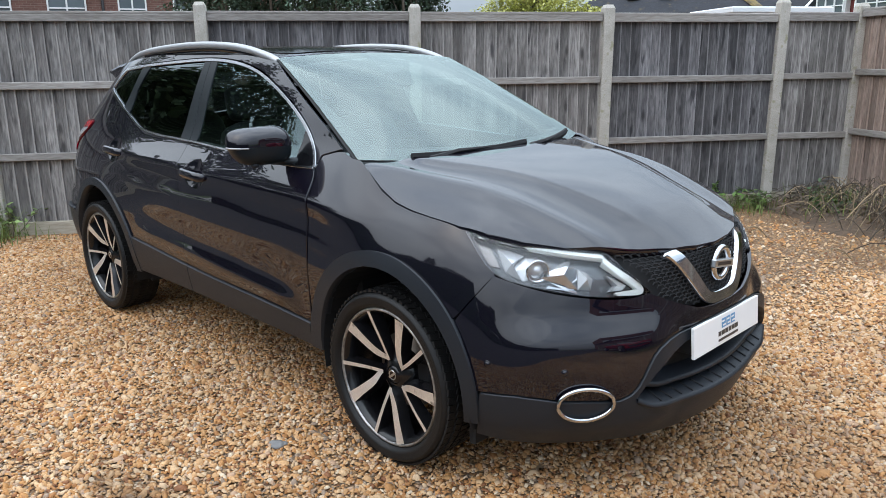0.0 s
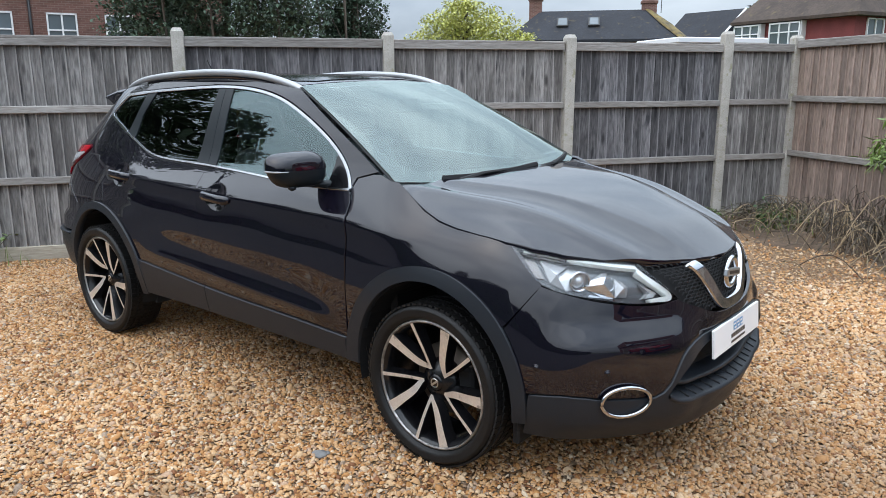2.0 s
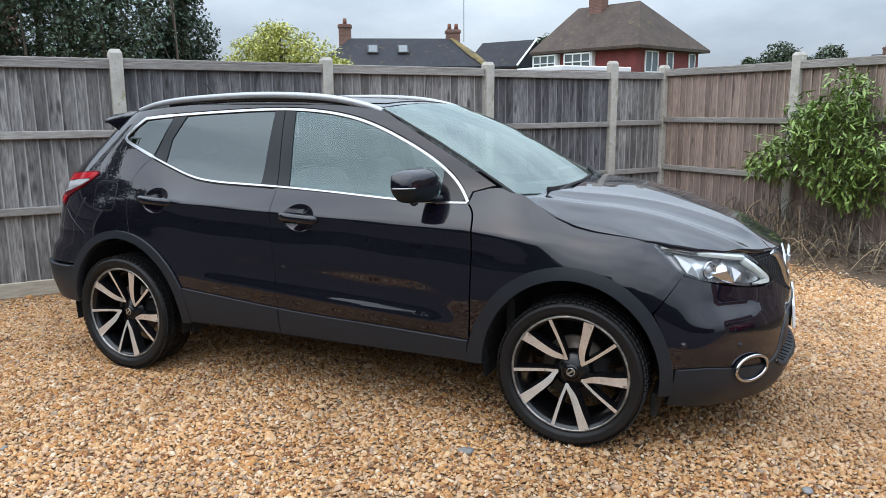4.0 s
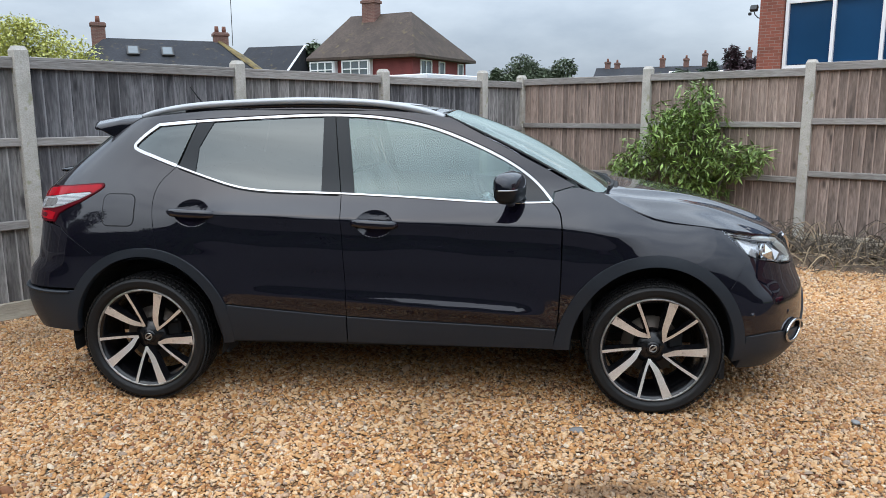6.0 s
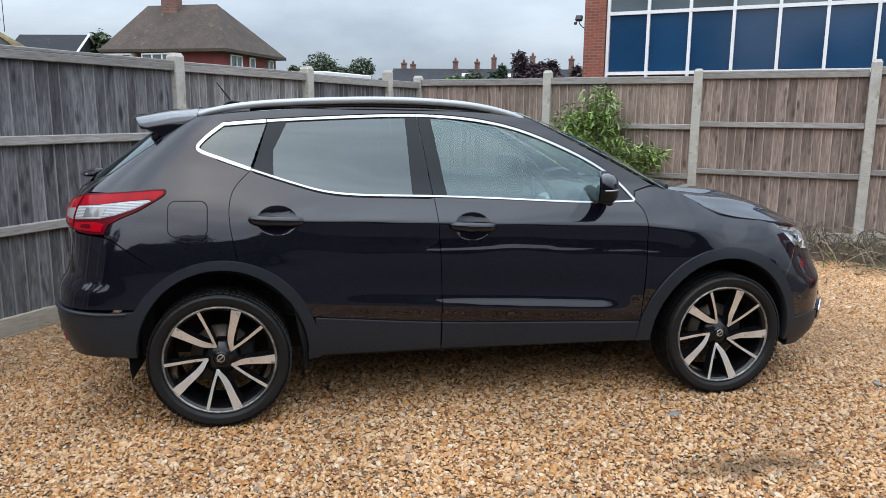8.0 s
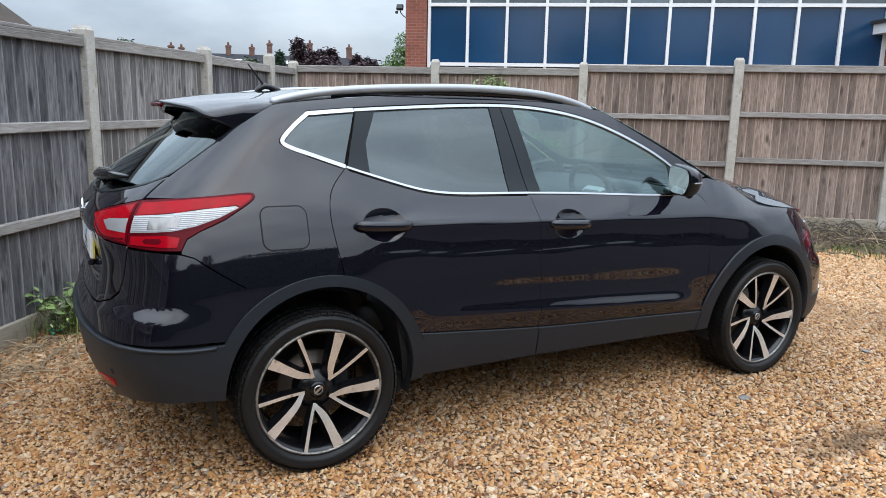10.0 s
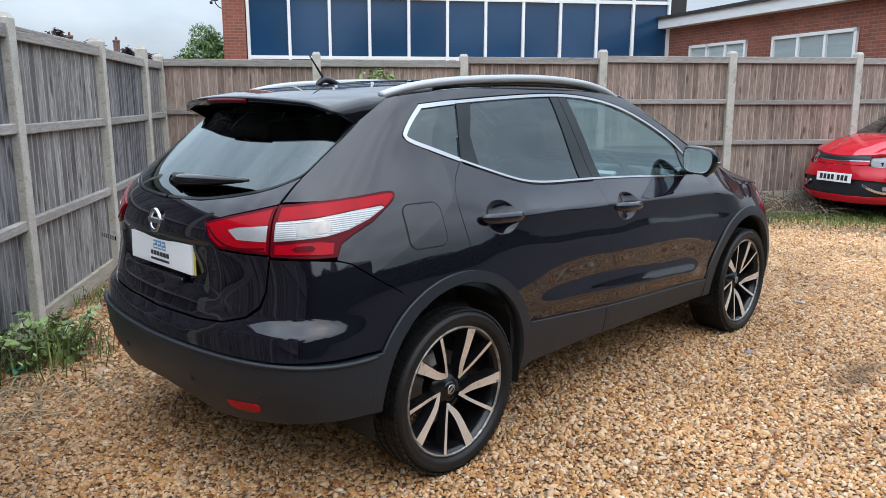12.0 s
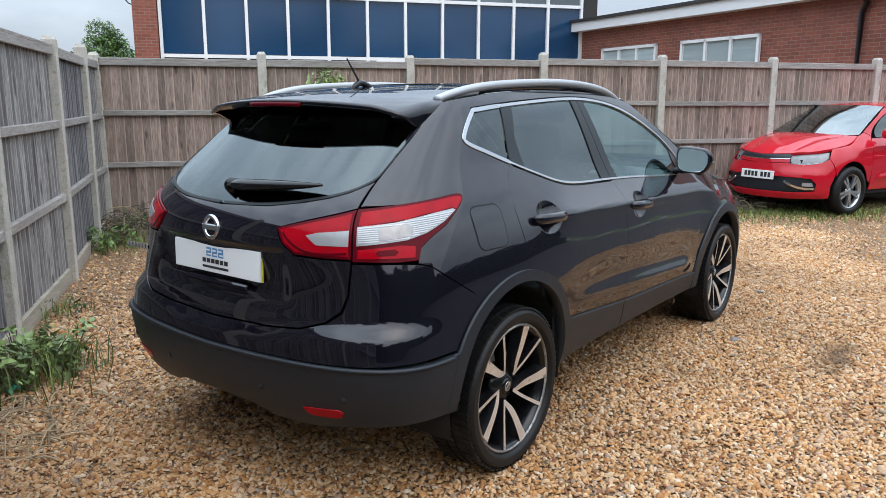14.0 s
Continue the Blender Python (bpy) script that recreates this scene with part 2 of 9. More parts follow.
def gravel_sheet_material():
    m = bpy.data.materials.new("gravel_ground")
    m.use_nodes = True
    n, l = m.node_tree.nodes, m.node_tree.links
    b = n["Principled BSDF"]
    b.inputs["Roughness"].default_value = 0.8
    co = n.new("ShaderNodeTexCoord")
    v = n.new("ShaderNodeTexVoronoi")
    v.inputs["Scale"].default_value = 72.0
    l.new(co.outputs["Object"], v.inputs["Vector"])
    wn_ = n.new("ShaderNodeTexWhiteNoise")
    l.new(v.outputs["Color"], wn_.inputs["Vector"])
    r = stone_ramp(n)
    l.new(wn_.outputs["Value"], r.inputs["Fac"])
    t = n.new("ShaderNodeTexNoise")
    t.inputs["Scale"].default_value, t.inputs["Detail"].default_value = 0.9, 6.0
    l.new(co.outputs["Object"], t.inputs["Vector"])
    q = n.new("ShaderNodeMapRange")
    q.inputs["From Min"].default_value, q.inputs["From Max"].default_value, q.inputs["To Max"].default_value = 0.45, 0.75, 0.55
    l.new(t.outputs["Fac"], q.inputs["Value"])
    x = n.new("ShaderNodeMixRGB")
    x.inputs["Color2"].default_value = (0.26, 0.145, 0.065, 1)
    l.new(r.outputs["Color"], x.inputs["Color1"])
    l.new(q.outputs["Result"], x.inputs["Fac"])
    # darker towards the cell edges: shade between stones, put into the colour
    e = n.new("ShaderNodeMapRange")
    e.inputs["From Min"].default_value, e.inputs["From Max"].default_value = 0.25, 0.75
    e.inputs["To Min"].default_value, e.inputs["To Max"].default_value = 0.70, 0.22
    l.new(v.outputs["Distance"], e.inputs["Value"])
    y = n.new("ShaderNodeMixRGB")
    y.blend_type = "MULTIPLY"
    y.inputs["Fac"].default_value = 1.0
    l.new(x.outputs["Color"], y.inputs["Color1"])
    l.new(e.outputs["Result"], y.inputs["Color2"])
    # the drive on the open side, unseen: dark tarmac added for the paint's reflections
    yy = n.new("ShaderNodeSeparateXYZ")
    l.new(co.outputs["Object"], yy.inputs["Vector"])
    rag = n.new("ShaderNodeMath")
    rag.operation = "MULTIPLY_ADD"
    rag.inputs[1].default_value = -0.8
    l.new(t.outputs["Fac"], rag.inputs[0])
    l.new(yy.outputs["Y"], rag.inputs[2])
    drive = n.new("ShaderNodeMapRange")
    drive.inputs["From Min"].default_value, drive.inputs["From Max"].default_value = -2.66, -2.78
    l.new(rag.outputs["Value"], drive.inputs["Value"])
    tar = n.new("ShaderNodeMixRGB")
    tar.inputs["Color2"].default_value = (0.052, 0.052, 0.056, 1)
    l.new(y.outputs["Color"], tar.inputs["Color1"])
    l.new(drive.outputs["Result"], tar.inputs["Fac"])
    y = tar
    # beyond the yard: rough grass
    s = n.new("ShaderNodeVectorMath")
    s.operation = "LENGTH"
    l.new(co.outputs["Object"], s.inputs[0])
    far = n.new("ShaderNodeMapRange")
    far.inputs["From Min"].default_value, far.inputs["From Max"].default_value = 24.0, 30.0
    l.new(s.outputs["Value"], far.inputs["Value"])
    z = n.new("ShaderNodeMixRGB")
    z.inputs["Color2"].default_value = (0.07, 0.10, 0.03, 1)
    l.new(y.outputs["Color"], z.inputs["Color1"])
    l.new(far.outputs["Result"], z.inputs["Fac"])
    l.new(soil_and_shade(n, l, co.outputs["Object"], z.outputs["Color"]), b.inputs["Base Color"])
    u = n.new("ShaderNodeBump")
    u.invert = True
    u.inputs["Strength"].default_value, u.inputs["Distance"].default_value = 1.0, 0.012
    l.new(v.outputs["Distance"], u.inputs["Height"])
    l.new(u.outputs["Normal"], b.inputs["Normal"])
    return m


def stone_ramp(n):
    """The colours of pea shingle: honey, amber, buff, white, grey and rust."""
    r = n.new("ShaderNodeValToRGB")
    r.color_ramp.interpolation = "CONSTANT"
    stops = ((0.0, (0.477, 0.233, 0.081)), (0.15, (0.575, 0.335, 0.158)), (0.30, (0.374, 0.170, 0.060)), (0.42, (0.600, 0.392, 0.214)),
             (0.56, (0.597, 0.414, 0.252)), (0.66, (0.490, 0.268, 0.112)), (0.76, (0.477, 0.308, 0.195)), (0.84, (0.315, 0.226, 0.160)), (0.89, (0.231, 0.094, 0.038)), (0.955, (0.647, 0.512, 0.364)))
    while len(r.color_ramp.elements) < len(stops):
        r.color_ramp.elements.new(0.5)
    for e, (at, c) in zip(r.color_ramp.elements, stops):
        e.position, e.color = at, rgb(c)
    return r


def pebble_material():
    m = bpy.data.materials.new("pebble")
    m.use_nodes = True
    n, l = m.node_tree.nodes, m.node_tree.links
    b = n["Principled BSDF"]
    b.inputs["Roughness"].default_value = 0.62
    b.inputs["Specular IOR Level"].default_value = 0.3
    g = n.new("ShaderNodeNewGeometry")
    r = stone_ramp(n)
    l.new(g.outputs["Random Per Island"], r.inputs["Fac"])
    co = n.new("ShaderNodeTexCoord")
    t = n.new("ShaderNodeTexNoise")
    t.inputs["Scale"].default_value, t.inputs["Detail"].default_value = 140.0, 3.0
    l.new(co.outputs["Object"], t.inputs["Vector"])
    q = n.new("ShaderNodeMapRange")
    q.inputs["To Min"].default_value, q.inputs["To Max"].default_value = 0.55, 1.25
    l.new(t.outputs["Fac"], q.inputs["Value"])
    t2 = n.new("ShaderNodeTexNoise")
    t2.inputs["Scale"].default_value, t2.inputs["Detail"].default_value = 0.9, 6.0
    l.new(co.outputs["Object"], t2.inputs["Vector"])
    q2 = n.new("ShaderNodeMapRange")
    q2.inputs["From Min"].default_value, q2.inputs["From Max"].default_value = 0.4, 0.75
    q2.inputs["To Min"].default_value, q2.inputs["To Max"].default_value = 1.04, 0.66
    l.new(t2.outputs["Fac"], q2.inputs["Value"])
    k = n.new("ShaderNodeMath")
    k.operation = "MULTIPLY"
    l.new(q.outputs["Result"], k.inputs[0])
    l.new(q2.outputs["Result"], k.inputs[1])
    x = n.new("ShaderNodeMixRGB")
    x.blend_type = "MULTIPLY"
    x.inputs["Fac"].default_value = 1.0
    l.new(r.outputs["Color"], x.inputs["Color1"])
    l.new(k.outputs["Value"], x.inputs["Color2"])
    l.new(soil_and_shade(n, l, co.outputs["Object"], x.outputs["Color"]), b.inputs["Base Color"])
    return m


def ground_height(x, y):
    return 0.012 * np.sin(x * 1.3 + 0.7) * np.cos(y * 1.1) * np.exp(-(x * x + y * y) / 60.0)


def build_ground():
    a = np.r_[-400, -150, -60, -30, np.linspace(-14, 14, 71), 30, 60, 150, 400]
    gx, gy = np.meshgrid(a, a, indexing="ij")
    gz = ground_height(gx, gy) - 0.006
    k = len(a)
    v = np.stack([gx, gy, gz], -1).reshape(-1, 3)
    f = [(i * k + j, (i + 1) * k + j, (i + 1) * k + j + 1, i * k + j + 1) for i in range(k - 1) for j in range(k - 1)]
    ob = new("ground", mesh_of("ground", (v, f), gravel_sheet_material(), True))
    tagged(ob, "golden pea shingle laid over a level yard", "ground", kind="structure")


FENCE_A = [(-6.22, -3.73), (-5.15, -2.22), (-4.08, -0.71), (-3.01, 0.80), (-1.93, 2.34), (-0.83, 3.82), (0.21, 5.35), (0.74, 6.05)]
FENCE_B = [(0.74, 6.05), (2.25, 4.98), (3.76, 3.91), (5.21, 2.81), (6.65, 1.71), (8.08, 0.58), (9.52, -0.53), (10.97, -1.64), (12.42, -2.75)]
FENCE_TOP = 1.96


def fence_wood(name, base, tint, dirt, spread, vary, dirt_at):
    """Feather-edged boards: streaked silver grain, dark knots, and one edge painted paler as if catching light."""
    m = surface(name, base, 0.85, vary=vary, scale=1.5, fine=0.75, fine_scale=11.0, bump=0.8, bump_scale=26.0, spread=spread, tint=tint,
                stretch=(7, 7, 0.9), dirt=dirt, dirt_at=dirt_at)
    n, l = m.node_tree.nodes, m.node_tree.links
    base_in = n["Principled BSDF"].inputs["Base Color"]
    co = n.new("ShaderNodeTexCoord")
    shift = n.new("ShaderNodeVectorMath")
    shift.operation = "SCALE"
    shift.inputs[0].default_value = (3.1, 7.7, 41.0)
    l.new(n.new("ShaderNodeObjectInfo").outputs["Random"], shift.inputs["Scale"])
    mp = n.new("ShaderNodeMapping")
    mp.inputs["Scale"].default_value = (10.0, 0.1, 3.6)
    l.new(co.outputs["Object"], mp.inputs["Vector"])
    l.new(shift.outputs["Vector"], mp.inputs["Location"])
    v = n.new("ShaderNodeTexVoronoi")
    v.inputs["Scale"].default_value = 1.0
    l.new(mp.outputs["Vector"], v.inputs["Vector"])
    near = n.new("ShaderNodeMapRange")
    near.inputs["From Min"].default_value, near.inputs["From Max"].default_value = 0.10, 0.27
    near.inputs["To Min"].default_value, near.inputs["To Max"].default_value = 0.85, 0.0
    l.new(v.outputs["Distance"], near.inputs["Value"])
    some = n.new("ShaderNodeSeparateColor")
    l.new(v.outputs["Color"], some.inputs["Color"])
    pick = n.new("ShaderNodeMath")
    pick.operation = "GREATER_THAN"
    pick.inputs[1].default_value = 0.52
    l.new(some.outputs["Red"], pick.inputs[0])
    fac = n.new("ShaderNodeMath")
    fac.operation = "MULTIPLY"
    l.new(near.outputs["Result"], fac.inputs[0])
    l.new(pick.outputs["Value"], fac.inputs[1])
    knot = n.new("ShaderNodeMixRGB")
    l.new(base_in.links[0].from_socket, knot.inputs["Color1"])
    knot.inputs["Color2"].default_value = rgb(tuple(c * 0.55 for c in tint))
    l.new(fac.outputs["Value"], knot.inputs["Fac"])
    axis = n.new("ShaderNodeSeparateXYZ")
    l.new(co.outputs["Object"], axis.inputs["Vector"])
    # light caught on the board's thick edge, painted in as a paler strip
    edge = n.new("ShaderNodeMapRange")
    edge.inputs["From Min"].default_value, edge.inputs["From Max"].default_value = -0.046, -0.058
    edge.inputs["To Max"].default_value = 0.55
    l.new(axis.outputs["X"], edge.inputs["Value"])
    worn = n.new("ShaderNodeMixRGB")
    l.new(knot.outputs["Color"], worn.inputs["Color1"])
    worn.inputs["Color2"].default_value = rgb(tuple(min(c * 1.5, 0.6) for c in base))
    l.new(edge.outputs["Result"], worn.inputs["Fac"])
    l.new(worn.outputs["Color"], base_in)
    return m


wood_board = fence_wood("weathered_fence_wood", (0.350, 0.332, 0.318), (0.084, 0.076, 0.074), (0.060, 0.056, 0.058), 0.30, 0.85, 0.59)
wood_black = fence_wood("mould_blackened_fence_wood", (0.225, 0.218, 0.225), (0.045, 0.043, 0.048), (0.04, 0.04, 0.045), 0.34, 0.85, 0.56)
wood_brown = fence_wood("brown_weathered_fence_wood", (0.385, 0.292, 0.246), (0.13, 0.096, 0.078), (0.11, 0.085, 0.07), 0.26, 0.7, 0.60)
wood_rail = surface("weathered_fence_rail", (0.35, 0.33, 0.31), 0.85, vary=0.5, scale=1.0, fine=0.6, fine_scale=10.0, bump=0.5, bump_scale=25.0,
                    spread=0.15, tint=(0.15, 0.13, 0.115), stretch=(1, 1, 8))
wood_pale = surface("pale_gravel_board", (0.46, 0.41, 0.33), 0.85, vary=0.5, scale=1.0, fine=0.5, fine_scale=10.0, bump=0.5, bump_scale=25.0,
                    spread=0.15, tint=(0.2, 0.17, 0.13), stretch=(1, 1, 8))
concrete = surface("lichened_concrete", (0.53, 0.50, 0.46), 0.9, vary=0.5, scale=7.0, fine=0.5, fine_scale=90.0, bump=0.5, bump_scale=70.0,
                   tint=(0.25, 0.235, 0.19), dirt=(0.30, 0.29, 0.20), dirt_at=0.58)


def board_mesh(k, height, material):
    rng = random.Random(k)
    w, lo = 0.122, -0.008
    bm = bmesh.new()
    n = 5
    rows = []
    for i in range(n + 1):
        z = 0.15 + height * i / n
        s = rng.uniform(-0.0035, 0.0035)
        d = rng.uniform(-0.002, 0.002)
        rows.append([bm.verts.new(p) for p in ((-w / 2 + s, 0.000 + d, z), (w / 2 + s, lo - 0.008 + d, z), (w / 2 + s, lo + 0.004 + d, z), (-w / 2 + s, 0.012 + d, z))])
    for a, b in zip(rows, rows[1:]):
        for i in range(4):
            bm.faces.new((a[i], a[(i + 1) % 4], b[(i + 1) % 4], b[i]))
    bm.faces.new(rows[0][::-1])
    bm.faces.new(rows[-1])
    bmesh.ops.recalc_face_normals(bm, faces=bm.faces)
    return mesh_of("board", bm, material)


def build_fence(posts, label, side, wood, seed, shared_first, blackened=(), bays=(), post_tops=()):
    """Closeboard panels between slotted concrete posts; side: +1 if the yard lies to the right of the run."""
    rng = random.Random(seed)
    run = thing("fence", label, "fence")
    variants = [board_mesh(seed * 10 + i, FENCE_TOP - 0.15 - 0.035, wood) for i in range(6)]
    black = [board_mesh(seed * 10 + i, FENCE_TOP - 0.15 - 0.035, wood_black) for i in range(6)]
    post_bm = bmesh.new()
    box(post_bm, -0.052, 0.052, -0.055, 0.055, -0.3, 2.005, bevel=0.006)
    box(post_bm, -0.034, 0.034, -0.036, 0.036, 2.0, 2.03)
    top = [v for v in post_bm.verts if v.co.z > 1.99 and v.co.z < 2.02 and abs(v.co.x) < 0.04 and abs(v.co.x) > 0.03]
    for v in top:
        v.co.x, v.co.y = v.co.x * 1.45, v.co.y * 1.45
    post_me = mesh_of("post", post_bm, concrete)
    for i, (x, y) in enumerate(posts):
        if i == 0 and shared_first:
            continue
        ob = part("post", post_me, None, run)
        nxt = posts[min(i + 1, len(posts) - 1)] if i + 1 < len(posts) else posts[i - 1]
        ang = math.degrees(math.atan2(nxt[1] - y, nxt[0] - x))
        ob.matrix_world = pose(x, y, rng.uniform(-0.012, 0.012) + post_tops[min(i, len(post_tops) - 1)], rng.uniform(-0.5, 0.5), rng.uniform(-0.5, 0.5), ang)
    for bay, ((x0, y0), (x1, y1)) in enumerate(zip(posts, posts[1:])):
        d = math.hypot(x1 - x0, y1 - y0)
        ang = math.degrees(math.atan2(y1 - y0, x1 - x0))
        rise, upper, lower = bays[min(bay, len(bays) - 1)]
        lift = rng.uniform(-0.008, 0.008) + rise
        at = pose(x0, y0, lift, 0, 0, ang)
        count = max(3, round((d - 0.1) / 0.1))
        step = (d - 0.104) / count
        for k in range(count):
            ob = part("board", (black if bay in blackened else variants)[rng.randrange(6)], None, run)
            ob.matrix_world = at @ pose(0.052 + (k + 0.5) * step, 0.012 * side + rng.uniform(-0.002, 0.002), rng.uniform(-0.012, 0.006), 0, rng.uniform(-0.35, 0.35), 180 if side > 0 else 0)
        for z in (upper, lower):
            z += rng.uniform(-0.008, 0.008) - lift
            bm = bmesh.new()
            box(bm, 0.045, d - 0.045, -0.022, 0.022, z - 0.032, z + 0.032, bevel=0.006)
            ob = part("rail", bm, wood_rail, run)
            ob.matrix_world = at @ pose(0, -0.018 * side, 0, 0, 0, 0)
        bm = bmesh.new()
        box(bm, 0.05, d - 0.05, -0.036, 0.036, FENCE_TOP - 0.028, FENCE_TOP, bevel=0.005)
        box(bm, 0.05, d - 0.05, -0.024 * side - 0.014, -0.024 * side + 0.014, FENCE_TOP - 0.085, FENCE_TOP - 0.026, bevel=0.004)
        ob = part("capping", bm, wood_rail, run)
        ob.matrix_world = at
        bm = bmesh.new()
        box(bm, 0.05, d - 0.05, -0.018, 0.018, -0.17, 0.152, bevel=0.004)
        ob = part("gravel_board", bm, wood_pale, run, "pale weathered timber gravel board")
        ob.matrix_world = at @ pose(0, -0.004 * side, 0, 0, 0, 0)
    return run


# ---- houses ----


def brick_material(name, base, mortar=(0.24, 0.17, 0.145)):
    m = bpy.data.materials.new(name)
    m.use_nodes = True
    n, l = m.node_tree.nodes, m.node_tree.links
    b = n["Principled BSDF"]
    b.inputs["Roughness"].default_value = 0.85
    co = n.new("ShaderNodeTexCoord")
    mp = n.new("ShaderNodeMapping")
    mp.inputs["Rotation"].default_value = (radians(90), 0, 0)
    l.new(co.outputs["Object"], mp.inputs["Vector"])
    k = n.new("ShaderNodeTexBrick")
    k.inputs["Color1"].default_value, k.inputs["Color2"].default_value = rgb(base), rgb(tuple(v * 0.72 for v in base))
    k.inputs["Mortar"].default_value = rgb(mortar)
    k.inputs["Scale"].default_value = 1.0
    k.inputs["Brick Width"].default_value, k.inputs["Row Height"].default_value = 0.225, 0.075
    k.inputs["Mortar Size"].default_value = 0.006
    l.new(mp.outputs["Vector"], k.inputs["Vector"])
    t = n.new("ShaderNodeTexNoise")
    t.inputs["Scale"].default_value, t.inputs["Detail"].default_value = 1.7, 6.0
    l.new(co.outputs["Object"], t.inputs["Vector"])
    r = n.new("ShaderNodeMapRange")
    r.inputs["To Min"].default_value, r.inputs["To Max"].default_value = 0.65, 1.3
    l.new(t.outputs["Fac"], r.inputs["Value"])
    x = n.new("ShaderNodeMixRGB")
    x.blend_type = "MULTIPLY"
    x.inputs["Fac"].default_value = 1.0
    l.new(k.outputs["Color"], x.inputs["Color1"])
    l.new(r.outputs["Result"], x.inputs["Color2"])
    l.new(x.outputs["Color"], b.inputs["Base Color"])
    u = n.new("ShaderNodeBump")
    u.invert = True
    u.inputs["Strength"].default_value, u.inputs["Distance"].default_value = 0.7, 0.008
    l.new(k.outputs["Fac"], u.inputs["Height"])
    l.new(u.outputs["Normal"], b.inputs["Normal"])
    return m


def tile_material(name, base, row=0.11, moss=None):
    m = surface(name, base, 0.9, vary=0.8, scale=0.8, fine=0.8, fine_scale=6.0, bump=0.8, bump_scale=9.0, stretch=(1.6, 1.6, 0.7),
                dirt=moss, dirt_at=0.60)
    return m


brick_red = brick_material("red_brick", (0.27, 0.085, 0.055))
brick_brown = brick_material("brown_brick", (0.19, 0.095, 0.075))
hung_tile = surface("red_hung_tile", (0.20, 0.046, 0.045), 0.85, vary=0.5, scale=2.0, fine=0.4, fine_scale=20.0)
roof_brown = tile_material("brown_roof_tile", (0.080, 0.056, 0.043), moss=(0.10, 0.076, 0.038))
roof_slate = tile_material("dark_slate", (0.024, 0.026, 0.034), moss=(0.06, 0.045, 0.028))
roof_lime = surface("lime_streaked_tile", (0.24, 0.20, 0.16), 0.9, vary=0.8, scale=3.0, tint=(0.075, 0.055, 0.042))
roof_lichen = surface("lichened_ridge_tile", (0.20, 0.145, 0.045), 0.9, vary=0.9, scale=2.5, tint=(0.05, 0.042, 0.032))
upvc = surface("white_window_frame", (0.78, 0.79, 0.80), 0.35, vary=0.15, scale=3.0, tint=(0.6, 0.6, 0.58))
fascia_white = surface("white_fascia_board", (0.74, 0.76, 0.78), 0.45, vary=0.25, scale=1.2, tint=(0.55, 0.55, 0.53))
pane_grey = surface("house_pane", (0.10, 0.125, 0.14), 0.06, vary=0.3, scale=1.5, spread=0.35)
pane_blind = surface("pane_with_blind", (0.38, 0.45, 0.46), 0.08, vary=0.3, scale=1.1, stretch=(1, 1, 12), spread=0.2)
panel_blue = surface("navy_spandrel_glass", (0.012, 0.052, 0.125), 0.12, vary=0.25, scale=0.8, spread=0.10)
pipe_black = surface("black_downpipe", (0.012, 0.012, 0.014), 0.4, vary=0.3, scale=4.0)
felt_black = surface("black_roof_edge", (0.03, 0.028, 0.027), 0.7, vary=0.4, scale=3.0)
pot_red = surface("terracotta_pot", (0.19, 0.08, 0.055), 0.85, vary=0.4, scale=5.0)


def window(parent, at, w, h, lights=2, pane=None, frame_w=0.055, name="window"):
    """A casement window whose outer face is the wall's xz plane at the given pose, facing local -y."""
    win = part(name, quads([(pose(0, 0.03, h / 2), w - 0.02, 0.02, h - 0.02)]), pane_grey if pane is None else pane, parent)
    win.matrix_world = at
    rows = [(pose(0, 0, frame_w / 2), w, 0.07, frame_w), (pose(0, 0, h - frame_w / 2), w, 0.07, frame_w)]
    for i in range(lights + 1):
        rows.append((pose(-w / 2 + frame_w / 2 + (w - frame_w) * i / lights, 0, h / 2), frame_w, 0.07, h))
    part("frame", quads(rows), upvc, win)
    return win


def hip_roof(w, d, h, ridge, over=0.35, shift=0.0):
    """Verts and faces of a hipped roof with thickness, centred, eaves at z = 0."""
    x, y, r = w / 2 + over, d / 2 + over, ridge / 2
    v = [(-x, -y, 0), (x, -y, 0), (x, y, 0), (-x, y, 0), (shift - r, 0, h), (shift + r, 0, h), (-x, -y, -0.14), (x, -y, -0.14), (x, y, -0.14), (-x, y, -0.14)]
    f = [(0, 1, 5, 4), (1, 2, 5), (2, 3, 4, 5), (3, 0, 4), (6, 7, 1, 0), (7, 8, 2, 1), (8, 9, 3, 2), (9, 6, 0, 3), (9, 8, 7, 6)]
    return v, f


def gable_roof(w, d, h, over=0.3):
    x, y = w / 2 + over, d / 2 + over
    v = [(-x, -y, 0), (x, -y, 0), (x, y, 0), (-x, y, 0), (-x, 0, h), (x, 0, h), (-x, -y, -0.12), (x, -y, -0.12), (x, y, -0.12), (-x, y, -0.12)]
    f = [(0, 1, 5, 4), (2, 3, 4, 5), (1, 2, 5), (3, 0, 4), (6, 7, 1, 0), (7, 8, 2, 1), (8, 9, 3, 2), (9, 6, 0, 3), (9, 8, 7, 6)]
    return v, f


def chimney(parent, at, w, h, pots=2, mat=None):
    bm = boxes((-w / 2, w / 2, -0.3, 0.3, -0.8, h), (-w / 2 - 0.06, w / 2 + 0.06, -0.36, 0.36, h - 0.22, h - 0.06), bevel=0.015)
    c = part("chimney", bm, mat or brick_brown, parent)
    c.matrix_world = at
    for i in range(pots):
        p = part("chimney_pot", spun([(0.0, h), (0.13, h), (0.11, h + 0.35), (0.08, h + 0.35)], 12, "z"), pot_red, c, smooth=True)
        p.location = ((i - (pots - 1) / 2) * w / max(pots, 1), 0, 0)
    return c


